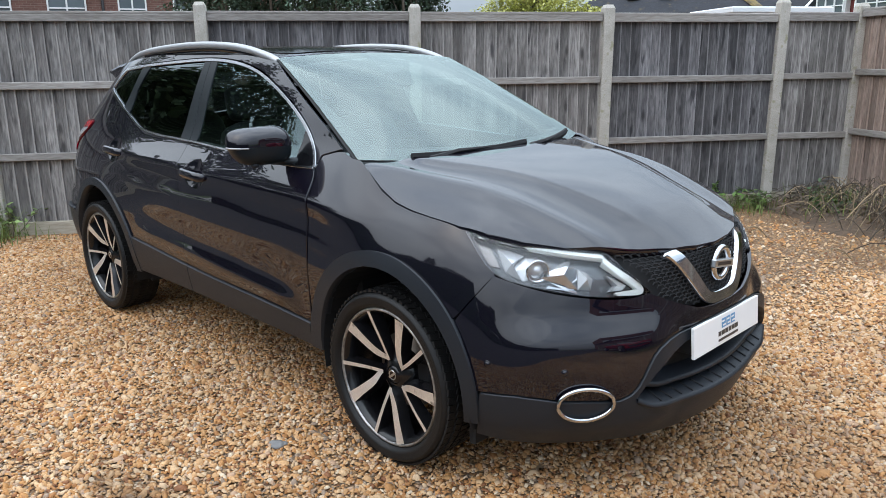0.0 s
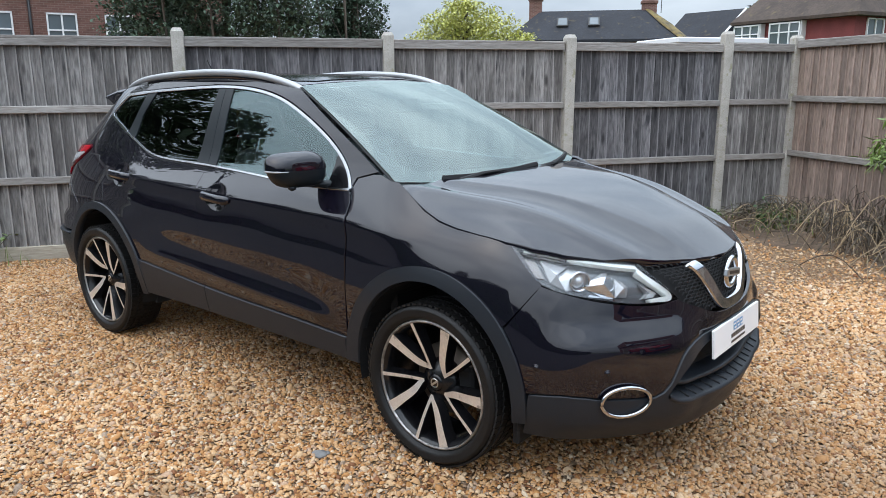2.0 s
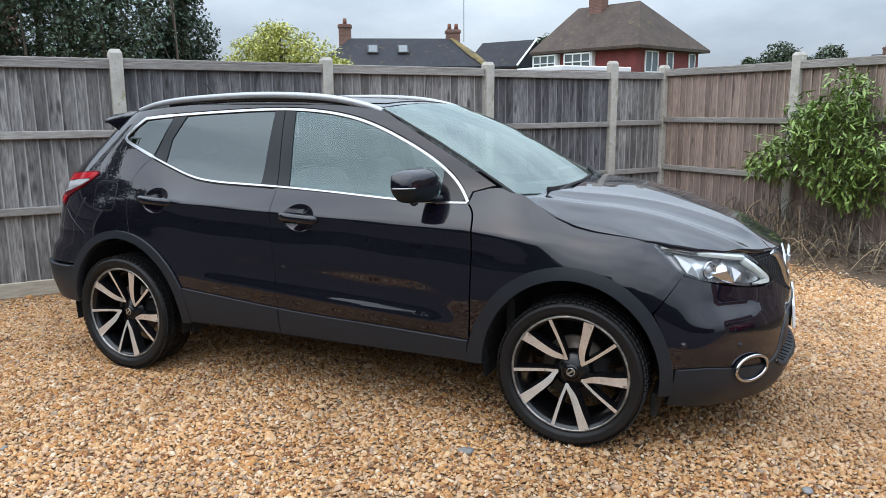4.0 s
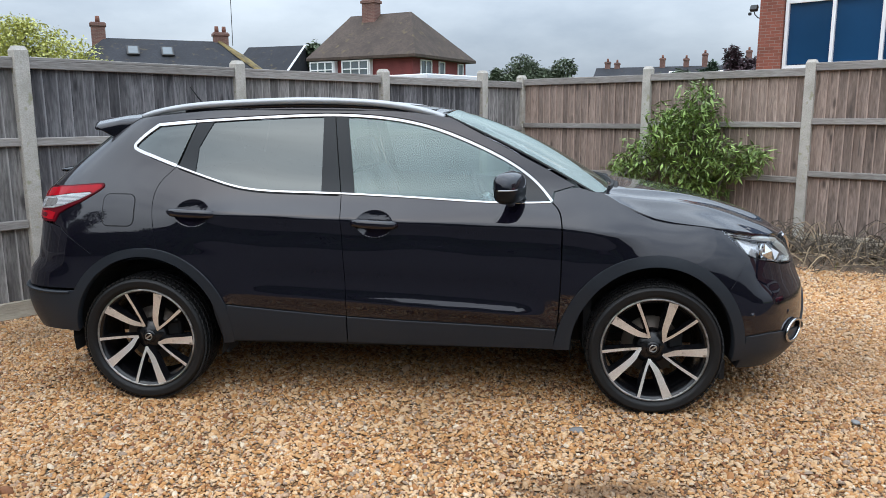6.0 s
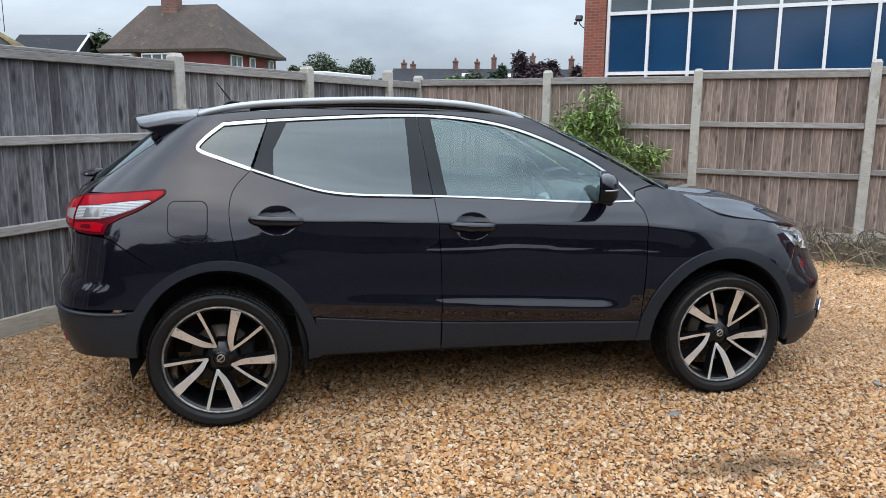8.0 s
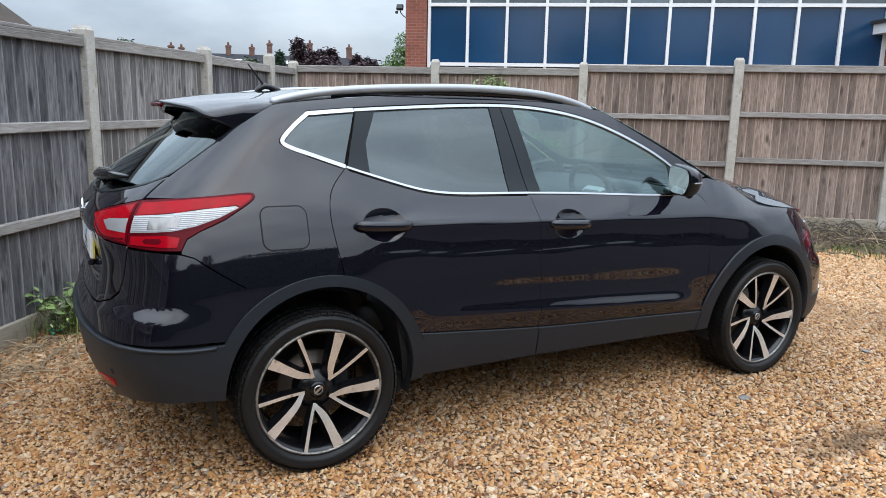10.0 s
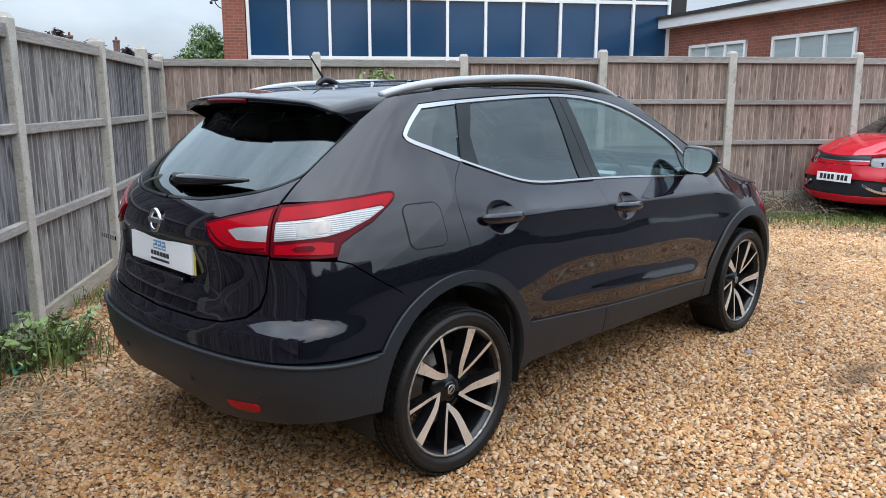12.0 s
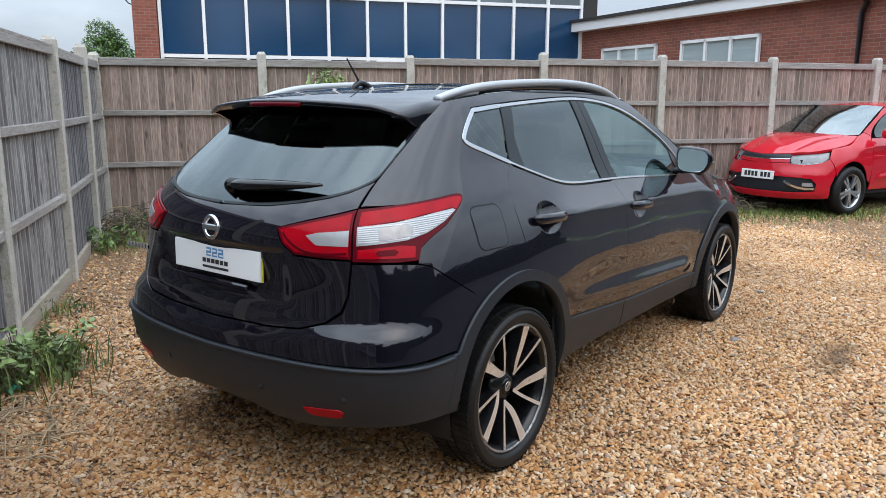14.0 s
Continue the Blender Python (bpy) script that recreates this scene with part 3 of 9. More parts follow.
def build_houses():
    # brown hipped house with hung tiles
    h = thing("hipped_house", "house with brown hipped tile roof and red hung tiles", "house", at=pose(-5.96, 37.69, 0, 0, 0, -24))
    part("wall", boxes((-3.0, 3.0, -2.9, 2.9, 0, 4.45)), hung_tile, h)
    part("roof", hip_roof(6.0, 5.8, 2.5, 4.0, 0.44, -0.82), roof_brown, h, "mottled brown clay tile roof").location = (0, 0, 4.45)
    part("roof_streak", quads([(pose(-1.25, -1.15, 6.02, 36.7, 0, 4), 0.35, 1.1, 0.02)]), roof_lime, h, "pale lime streak below the chimney")
    chimney(h, h.matrix_world @ pose(-1.19, -0.35, 6.55), 0.85, 1.15, 1)
    for x, w, lights in ((-2.5, 1.55, 3), (-0.3, 1.7, 3)):
        part("bay", boxes((x - w / 2 - 0.05, x + w / 2 + 0.05, -3.2, -2.9, 0, 4.28)), fascia_white, h)
        w_ = window(h, h.matrix_world @ pose(x, -3.24, 3.2), w, 1.05, lights)
        part("glazing_bar", quads([(pose(0, 0, 0.62), w, 0.06, 0.05)]), upvc, w_)
    for y, w, lights in ((-1.6, 1.15, 2), (0.07, 0.62, 1), (2.2, 0.62, 1)):
        window(h, h.matrix_world @ pose(3.04, y, 3.2, 0, 0, 90), w, 1.05, lights)
    # slate-roofed house with skylights
    h = thing("slate_house", "low house with dark slate roof and two skylights", "house", at=pose(-19.7, 38.8, 0, 0, 0, 29))
    part("wall", boxes((-4.6, 4.6, -2.9, 2.9, 0, 4.0)), brick_brown, h)
    part("roof", hip_roof(9.2, 5.8, 1.85, 6.2, 0.4), roof_slate, h, "dark slate roof").location = (0, 0, 3.95)
    part("hip_tiles", tube([(3.2, 0, 5.80), (4.2, -1.8, 4.78), (4.98, -3.25, 3.96)], [0.16, 0.34, 0.28], 8, flat=0.35), roof_lichen, h, "lichen-yellow hip tiles")
    chimney(h, h.matrix_world @ pose(-3.4, 0.2, 5.7), 0.75, 0.95, 1)
    chimney(h, h.matrix_world @ pose(3.3, 0.2, 5.6), 0.85, 0.75, 2)
    part("aerial", joined(tube([(4.0, 0.2, 5.6), (4.0, 0.2, 9.6)], 0.02, 6), tube([(3.8, 0.2, 9.5), (4.2, 0.2, 9.5)], 0.05, 6)), pipe_black, h)
    for x in (-1.7, 0.1):
        s = part("skylight", quads([(Matrix(), 0.66, 0.95, 0.09)]), felt_black, h)
        s.matrix_world = h.matrix_world @ pose(x, -1.62, 5.03, 32.5, 0, 0)
        part("pane", quads([(pose(0, 0, 0.05), 0.5, 0.80, 0.012)]), pane_grey, s)
    # small gabled house behind
    h = thing("gabled_house", "small brown-roofed house with white bargeboards", "house", at=pose(-16.3, 49.5, 0, 0, 0, -14))
    part("wall", joined(quads([(pose(0, 0, 2.2), 4.0, 4.4, 4.4)]), ([(2.0, -2.2, 4.4), (2.0, 2.2, 4.4), (2.0, 0, 6.2)], [(0, 1, 2)])), brick_brown, h)
    part("roof", gable_roof(4.0, 4.4, 1.9), roof_slate, h).location = (0, 0, 4.4)
    part("bargeboard", tube([(2.33, -2.5, 4.4), (2.33, 0, 6.28), (2.33, 2.5, 4.4)], 0.09, 4), upvc, h)
    # brick house behind the conifers
    h = thing("brick_house", "brown brick house with white sash windows", "house", at=pose(-27.06, 10.07, 0, 0, 0, 67))
    part("wall", boxes((-6, 6, -3, 3, 0, 5.6)), brick_brown, h)
    part("roof", hip_roof(12, 6, 2.4, 6.0, 0.4), roof_slate, h).location = (0, 0, 5.6)
    for x, ww in ((-3.75, 0.85), (-1.59, 1.1), (0.51, 0.85), (2.35, 0.85), (4.3, 0.85)):
        w = window(h, h.matrix_world @ pose(x, -3.04, 2.80), ww * 1.12, 1.15, 2)
        part("glazing_bar", quads([(pose(0, 0, 0.58), ww, 0.06, 0.05)]), upvc, w)
    part("downpipe", tube([(-0.45, -3.06, 5.5), (-0.45, -3.06, 0.1)], 0.05, 8), pipe_black, h, smooth=True)
    # terrace along the far street
    h = thing("terraced_houses", "distant brick terrace with slate roof and chimneys", "houses", at=pose(22.5, 84.5, 0, 0, 0, -14))
    part("wall", boxes((-13, 11, -3.5, 3.5, 0, 5.0)), brick_brown, h)
    part("roof", gable_roof(24, 7, 1.75), roof_slate, h).location = (0, 0, 5.0)
    for x, top in ((-11.0, 1.35), (-9.9, 1.2), (-4.8, 1.6), (-2.2, 1.5), (-0.2, 2.0), (4.4, 2.2), (9.0, 1.9)):
        chimney(h, h.matrix_world @ pose(x, 0, 6.5), 0.6, top - 0.4, 1, brick_brown)
    for x in (-3.6, 1.4, 2.6, 3.6):
        part("skylight", quads([(Matrix(), 0.75, 0.9, 0.08)]), upvc, h).matrix_world = h.matrix_world @ pose(x, -1.9, 5.92, 24, 0, 0)


def build_office():
    # office block with navy glazing; local x along the facade
    ang = math.degrees(math.atan2(-0.597, 0.802))
    o = thing("office_block", "brick office block with navy blue panel glazing", "office", at=pose(7.16, 14.72, 0, 0, 0, ang))
    part("wall", boxes((-0.55, 11.9, 0.12, 9.0, 0, 6.2)), felt_black, o, "dark wall behind the glazing")
    part("pier", boxes((-0.62, -0.06, -0.12, 9.0, 0, 6.4)), brick_red, o, "red brick end pier")
    part("lower_wall", boxes((-0.05, 11.4, 0.02, 0.118, 0, 2.42)), felt_black, o)
    pw = 11.33 / 11
    for i in range(11):
        for z0, z1, k in ((2.64, 4.06, panel_blue), (4.14, 4.95, pane_grey), (5.03, 6.1, panel_blue)):
            part("panel", quads([(pose((i + 0.5) * pw, 0.05, (z0 + z1) / 2), pw - 0.07, 0.03, z1 - z0)]), k, o)
    for i in range(12):
        part("mullion", quads([(pose(i * pw, 0, 4.25), 0.075, 0.11, 3.7)]), upvc, o)
    for z in (2.58, 4.1, 4.99, 6.12):
        part("transom", quads([(pose(5.66, 0.003, z), 11.36, 0.10, 0.085)]), upvc, o)
    part("sill_vent", quads([(pose(5.9, -0.03, 2.47), 1.05, 0.05, 0.14)]), upvc, o)
    # brick wing
    ang = math.degrees(math.atan2(-0.89, -0.455))
    w = thing("brick_wing", "single-storey red brick wing with white fascia", "building", at=pose(16.28, 7.93, 0, 0, 0, ang))
    part("wall", boxes((-0.4, 10.0, 0.0, 8.0, 0, 3.42)), brick_red, w)
    part("fascia", boxes((-0.5, 10.3, -0.3, 0.0, 3.42, 3.66)), fascia_white, w, "white painted fascia")
    part("roof", boxes((-0.55, 10.35, -0.36, 8.2, 3.66, 3.74)), felt_black, w, "black felt roof edge")
    part("upper_wall", boxes((1.5, 10.0, 3.2, 8.0, 3.74, 6.2)), brick_red, w)
    part("upper_band", boxes((2.5, 10.0, 3.1, 3.2, 3.74, 4.9)), fascia_white, w)
    part("downpipe", tube([(8.9, -0.32, 3.55), (8.85, -0.1, 3.25), (8.75, -0.07, 3.1), (8.75, -0.07, 0.1)], 0.055, 8), pipe_black, w, smooth=True)
    for x, ww, lights in ((2.15, 2.2, 3), (5.28, 2.35, 3)):
        window(w, w.matrix_world @ pose(x, -0.045, 1.85), ww, 1.05, lights, pane_blind, 0.07)


# ---- plants ----
soil = surface("dry_brown_soil", (0.16, 0.105, 0.065), 0.95, vary=0.7, scale=5.0, fine=0.7, fine_scale=45.0, bump=1.0, bump_scale=40.0, tint=(0.06, 0.042, 0.03), dirt=(0.30, 0.20, 0.10), dirt_at=0.62)
twig_dark = surface("dark_dead_twig", (0.105, 0.085, 0.065), 0.9, vary=0.5, scale=8.0, island=0.5)
leaf_dead = surface("dead_leaf", (0.14, 0.105, 0.05), 0.8, island=0.6)
leaf_dark = surface("dark_conifer_foliage", (0.060, 0.098, 0.062), 0.7, island=0.6)
leaf_mid = surface("green_laurel_leaf", (0.095, 0.175, 0.038), 0.45, island=0.5)
leaf_deep = surface("deep_green_leaf", (0.035, 0.08, 0.02), 0.5, island=0.5)
leaf_yellow = surface("yellow_green_leaf", (0.46, 0.46, 0.13), 0.55, island=0.3)
leaf_purple = surface("copper_foliage", (0.045, 0.022, 0.028), 0.7, island=0.4)
leaf_far = surface("hazy_green_foliage", (0.085, 0.11, 0.065), 0.8, island=0.4)
bark = surface("grey_bark", (0.12, 0.10, 0.08), 0.9, vary=0.5, scale=3.0, stretch=(6, 6, 1), bump=0.6, bump_scale=10.0)
twig_dry = surface("dry_straw_stem", (0.30, 0.225, 0.14), 0.85, island=0.4)
grass_mat = surface("rough_grass", (0.13, 0.17, 0.04), 0.7, island=0.45)


def leaves(points, size, rng, length=1.8, droop=0.3):
    """Verts and faces of folded leaves, one at each point."""
    k = len(points)
    p = np.asarray(points)
    a = rng.uniform(0, 2 * np.pi, k)
    tilt = rng.uniform(-1.1, 0.6, k) - droop
    s = size * rng.uniform(0.6, 1.3, k)
    d = np.stack([np.cos(a) * np.cos(tilt), np.sin(a) * np.cos(tilt), np.sin(tilt)], 1)
    side = np.stack([-np.sin(a), np.cos(a), rng.uniform(-0.5, 0.5, k)], 1)
    side /= np.linalg.norm(side, axis=1)[:, None]
    up = np.cross(side, d)
    L, W = (s * length)[:, None], (s * 0.5)[:, None]
    q = [p, p + d * L * 0.45 + side * W - up * W * 0.35, p + d * L - up * L * 0.12, p + d * L * 0.45 - side * W - up * W * 0.35, p + d * L * 0.5]
    v = np.stack(q, 1).reshape(-1, 3)
    i = np.arange(k)[:, None] * 5
    f = np.concatenate([i + [0, 1, 4], i + [1, 2, 4], i + [2, 3, 4], i + [3, 0, 4]])
    return v, f


def fast_mesh(name, v, f, material, smooth=False):
    """A triangle mesh from arrays."""
    me = bpy.data.meshes.new(name)
    me.vertices.add(len(v))
    me.vertices.foreach_set("co", np.asarray(v, np.float32).ravel())
    me.loops.add(f.size)
    me.loops.foreach_set("vertex_index", np.asarray(f, np.int32).ravel())
    me.polygons.add(len(f))
    me.polygons.foreach_set("loop_start", np.arange(0, f.size, 3, dtype=np.int32))
    me.polygons.foreach_set("loop_total", np.full(len(f), 3, np.int32))
    me.update(calc_edges=True)
    return finish(me, material, smooth)


def crown_points(blobs, count, rng, shell=0.45):
    """Points in the outer parts of several uneven clumps: rows of (x, y, z, rx, ry, rz)."""
    vol = np.array([b[3] * b[4] * b[5] for b in blobs]) ** 0.75
    pick = rng.choice(len(blobs), count, p=vol / vol.sum())
    d = rng.normal(size=(count, 3))
    d /= np.linalg.norm(d, axis=1)[:, None]
    r = shell + (1 - shell) * rng.uniform(0, 1, count) ** 0.6
    r *= 1 + 0.22 * np.sin(d[:, 0] * 7 + pick) * np.cos(d[:, 2] * 6 + 2 * pick)
    b = np.array(blobs)[pick]
    return b[:, :3] + d * r[:, None] * b[:, 3:]


def tree(name, label, at, trunks, blobs, count, size, material, seed, length=1.6, category="tree", shell=0.45):
    rng = np.random.default_rng(seed)
    t = thing(name, label, category, at=pose(*at))
    limbs = []
    for x, y, h, r in trunks:
        path = spline([(x * 0.4, y * 0.4, -0.1), (x * 0.7, y * 0.7, h * 0.4), (x, y, h)], 8)
        limbs.append(tube(path, list(np.linspace(r, r * 0.35, 8)), 8))
        for k in range(5):
            b = blobs[int(rng.integers(len(blobs)))]
            s = path[int(rng.integers(3, 8))]
            e = np.array(b[:3]) + rng.normal(size=3) * 0.25 * np.array(b[3:])
            limbs.append(tube(spline([s, (s + e) / 2 + (0, 0, 0.15), e], 6), list(np.linspace(r * 0.4, r * 0.1, 6)), 5))
    part("trunk", joined(*limbs), bark, t, smooth=True)
    v, f = leaves(crown_points(blobs, count, rng, shell), size, rng, length)
    part("crown", fast_mesh("crown", v, f, material), None, t)
    return t


leaf_yard = surface("broad_yard_leaf", (0.105, 0.145, 0.070), 0.55, island=0.5)
leaf_laurel = surface("fresh_laurel_leaf", (0.170, 0.250, 0.062), 0.5, island=0.6)


def build_plants():
    rng = np.random.default_rng(5)
    # dark evergreens behind the brick house's garden
    for i, (x, y, h, w) in enumerate(((-16.6, 9.3, 6.5, 1.9), (-15.5, 10.0, 7.2, 2.0), (-14.2, 11.2, 7.0, 2.0), (-13.5, 13.0, 6.4, 1.1))):
        blobs = [(rng.uniform(-0.5, 0.5) * w, rng.uniform(-0.5, 0.5) * w, h * z, w * s, w * s, h * 0.17) for z, s in ((0.25, 0.8), (0.4, 0.85), (0.52, 0.8), (0.66, 0.7), (0.8, 0.5), (0.92, 0.35))]
        tree("evergreen_tree", "tall dark evergreen tree behind the fence", (x, y, 0), [(0.1, 0, h * 0.9, 0.13), (-0.7, -0.9, h * 0.8, 0.07), (0.8, -1.1, h * 0.8, 0.06)], blobs, 17000, 0.075, leaf_dark, 20 + i)
    # yellow-green tree
    blobs = [(0, 0, 4.9, 1.8, 1.4, 1.0), (-2.0, 0.4, 4.6, 1.5, 1.2, 1.0), (2.1, -0.3, 4.1, 1.5, 1.2, 1.0), (-0.4, 0, 5.6, 1.1, 0.8, 0.55), (-3.6, 0.3, 3.7, 1.1, 0.9, 0.8), (3.6, -0.3, 3.4, 1.1, 0.9, 0.8), (-0.6, 0.2, 3.8, 1.8, 1.3, 1.0)]
    tree("golden_tree", "yellow-green tree with airy spring foliage", (-22.0, 29.5, 0.0), [(0, 0, 5.2, 0.16), (0.9, 0.3, 4.8, 0.10), (-1.0, 0.2, 4.8, 0.10)], blobs, 11000, 0.105, leaf_yellow, 31, shell=0.2)
    # distant trees
    for i, (x, y, h, w, m) in enumerate(((2.6, 86, 8.4, 4.4, leaf_far), (6.2, 86, 7.8, 3.6, leaf_far), (14.5, 76, 5.4, 3.4, leaf_mid), (18.0, 77, 6.0, 3.4, leaf_far), (23.4, 74, 8.0, 2.2, leaf_purple), (26.2, 73, 7.2, 2.0, leaf_purple), (28.4, 72.5, 6.6, 1.6, leaf_purple), (23.6, 68, 5.6, 3.4, leaf_purple), (27.6, 67, 5.9, 3.2, leaf_purple), (31.0, 66, 5.7, 3.0, leaf_purple), (20.8, 76, 6.8, 1.2, leaf_dark), (-12.5, 50, 6.6, 1.7, leaf_far), (-0.6, 84, 6.6, 1.6, leaf_far))):
        blobs = [(rng.uniform(-0.6, 0.6) * w, rng.uniform(-0.4, 0.4) * w, h * z, w * s, w * s, h * 0.16) for z, s in ((0.45, 0.8), (0.6, 0.8), (0.72, 0.65), (0.85, 0.4), (0.55, 0.7), (0.65, 0.6))]
        tree("distant_tree", "distant tree above the rooftops", (x, y, 0), [(0, 0, h * 0.7, 0.25)], blobs, 11000, 0.24, m, 40 + i)
    tree("garden_tree", "round green tree beside the office block", (12.7, 27.6, 0), [(0, 0, 3.4, 0.12)], [(0, 0, 3.3, 1.0, 1.0, 0.9), (0.6, -0.2, 3.0, 0.9, 0.9, 0.9), (-0.6, 0.1, 2.7, 0.8, 0.8, 0.8), (0.1, 0.1, 4.2, 0.6, 0.6, 0.55), (0.5, 0, 3.9, 0.5, 0.5, 0.5)], 9000, 0.07, leaf_mid, 61)
    # trees on the open side of the yard, seen mirrored in paint and glass
    for i, (x, y, h, w) in enumerate(((-16.5, -7.4, 10.5, 2.6), (-19, -14.2, 10.2, 3.6), (-9, -18, 8.0, 3.4), (-1, -19, 5.4, 3.4), (7, -21, 4.2, 2.8), (15, -20, 4.0, 2.8), (-22, -5, 11.0, 3.6))):
        blobs = [(rng.uniform(-0.7, 0.7) * w, rng.uniform(-0.5, 0.5) * w, h * z, w * k, w * k, h * 0.18) for z, k in ((0.25, 0.9), (0.42, 0.9), (0.58, 0.8), (0.72, 0.65), (0.86, 0.4), (0.3, 0.8), (0.5, 0.7))]
        tree("yard_tree", "broad dark green tree on the open side of the yard", (x, y, 0), [(0, 0, h * 0.75, 0.22)], blobs, 22000, 0.17, leaf_yard, 80 + i)
    # clipped hedge closing the open side: out of view, added to darken reflections
    k = 14000
    run = rng.uniform(-11.6, 11.6, k)
    top = rng.uniform(0, 1, k) < 0.25
    depth = np.where(top, rng.uniform(-0.7, 0.7, k), 0.7 + rng.uniform(-0.1, 0.12, k))
    z = np.where(top, 4.5 + rng.uniform(-0.1, 0.2, k) + 0.3 * np.sin(run * 0.9), rng.uniform(0.05, 4.6, k))
    v, f = leaves(np.stack([run, depth, z], 1), 0.11, rng, 1.5)
    h = thing("hedge", "tall dark clipped hedge, unseen, added for dark reflections", "hedge", at=pose(-9.5, -13.5, 0))
    part("hedge_core", boxes((-11.7, 11.7, -0.66, 0.66, 0, 4.35)), leaf_dark, h)
    part("hedge_leaves", fast_mesh("hedge_leaves", v, f, leaf_dark), None, h)
    run, z = run * 0.9, z * 0.62
    v, f = leaves(np.stack([run, depth, z], 1), 0.11, rng, 1.5)
    h = thing("hedge", "low dark clipped hedge, unseen, added for dark reflections", "hedge", at=pose(12.3, -14.2, 0))
    part("hedge_core", boxes((-9.9, 9.9, -0.66, 0.66, 0, 2.65)), leaf_dark, h)
    part("hedge_leaves", fast_mesh("hedge_leaves", v, f, leaf_dark), None, h)
    # laurel at the fence
    blobs = [(0, 0, 1.25, 0.45, 0.38, 0.38), (-0.42, 0.25, 1.0, 0.36, 0.3, 0.28), (0.42, -0.30, 1.0, 0.34, 0.3, 0.24), (0.1, 0, 1.62, 0.26, 0.24, 0.26), (0.08, -0.05, 0.85, 0.42, 0.34, 0.26), (-0.62, 0.42, 0.88, 0.26, 0.22, 0.14), (0.62, -0.44, 1.03, 0.20, 0.2, 0.12), (0.16, -0.06, 0.66, 0.30, 0.26, 0.18), (-0.2, 0.1, 1.4, 0.3, 0.28, 0.25)]
    tree("laurel_bush", "leafy green laurel bush growing against the fence", (2.62, 4.32, 0), [(0.05, 0, 1.3, 0.03), (-0.3, 0.2, 0.95, 0.02), (0.35, -0.25, 0.95, 0.02)], blobs, 5200, 0.027, leaf_laurel, 71, 3.8, "bush", 0.30)


def build_brush():
    rng = np.random.default_rng(9)
    # bare soil bed at the fence's foot
    n, k = 90, 12
    v = []
    for i in range(n + 1):
        s = -0.3 + 9.0 * i / n
        wide = 0.95 + 0.22 * math.sin(s * 2.1) + 0.12 * math.sin(s * 5.3 + 1)
        for j in range(k + 1):
            off = 0.03 + wide * j / k
            z = 0.085 * (1 - (j / k) ** 1.6) * (1 + 0.5 * math.sin(s * 7 + j)) + rng.uniform(-0.008, 0.008) - 0.012
            v.append((0.74 + 0.802 * s - 0.597 * off, 6.05 - 0.597 * s - 0.802 * off, z))
    f = [(i * (k + 1) + j, i * (k + 1) + j + 1, (i + 1) * (k + 1) + j + 1, (i + 1) * (k + 1) + j) for i in range(n) for j in range(k)]
    tagged(new("soil_bed", mesh_of("soil_bed", (v, f), soil, True)), "bare brown soil banked against the fence", "soil", kind="stuff")
    # heap of dry stems along the fence, one uncountable mass
    pieces, twigs = [], []
    for i in range(1500):
        s = rng.uniform(-0.2, 8.6)
        off = abs(rng.normal(0.1, 0.40)) + 0.08
        x, y = 0.74 + 0.802 * s - 0.597 * off, 6.05 - 0.597 * s - 0.802 * off
        heap = 0.30 + 0.30 * math.exp(-((s - 1.9) / 1.0) ** 2) + 0.16 * math.exp(-((s - 4.6) / 0.9) ** 2)
        h = max(0.04, (heap - off * 0.25) * rng.uniform(0.2, 1.0))
        a, L = rng.uniform(0, 2 * np.pi), rng.uniform(0.2, 0.7)
        b = np.array((x + L * np.cos(a), y + L * np.sin(a), rng.uniform(0.0, 0.16)))
        off_b = -((b[0] - 0.74) * 0.597 + (b[1] - 6.05) * 0.802)
        if off_b < 0.08:
            b[:2] -= np.array((0.597, 0.802)) * (0.1 - off_b)
        a0 = np.array((x, y, 0.0))
        path = spline([a0, (a0 + b) / 2 + (0, 0, h), b], 7)
        (pieces if i % 4 == 0 else twigs).append(tube(path, float(rng.uniform(0.002, 0.0052)), 4))
    tagged(new("dry_brush", mesh_of("dry_brush", joined(*pieces), twig_dry)), "tangled pale dry stems along the fence", "brush", kind="stuff")
    tagged(new("dead_twigs", mesh_of("dead_twigs", joined(*twigs), twig_dark)), "heap of dark brown dead twigs along the fence", "twigs", kind="stuff")
    # dead leaves caught among the stems
    s, off = rng.uniform(-0.2, 8.6, 2600), np.abs(rng.normal(0.2, 0.38, 2600)) + 0.06
    p = np.stack([0.74 + 0.802 * s - 0.597 * off, 6.05 - 0.597 * s - 0.802 * off, 0.05 + np.abs(rng.normal(0, 0.10, 2600)) * np.exp(-off)], 1)
    v, f = leaves(p, 0.022, rng, 1.6)
    tagged(new("leaf_litter", fast_mesh("leaf_litter", v, f, leaf_dead)), "brown and olive dead leaves under the brush", "leaves", kind="stuff")


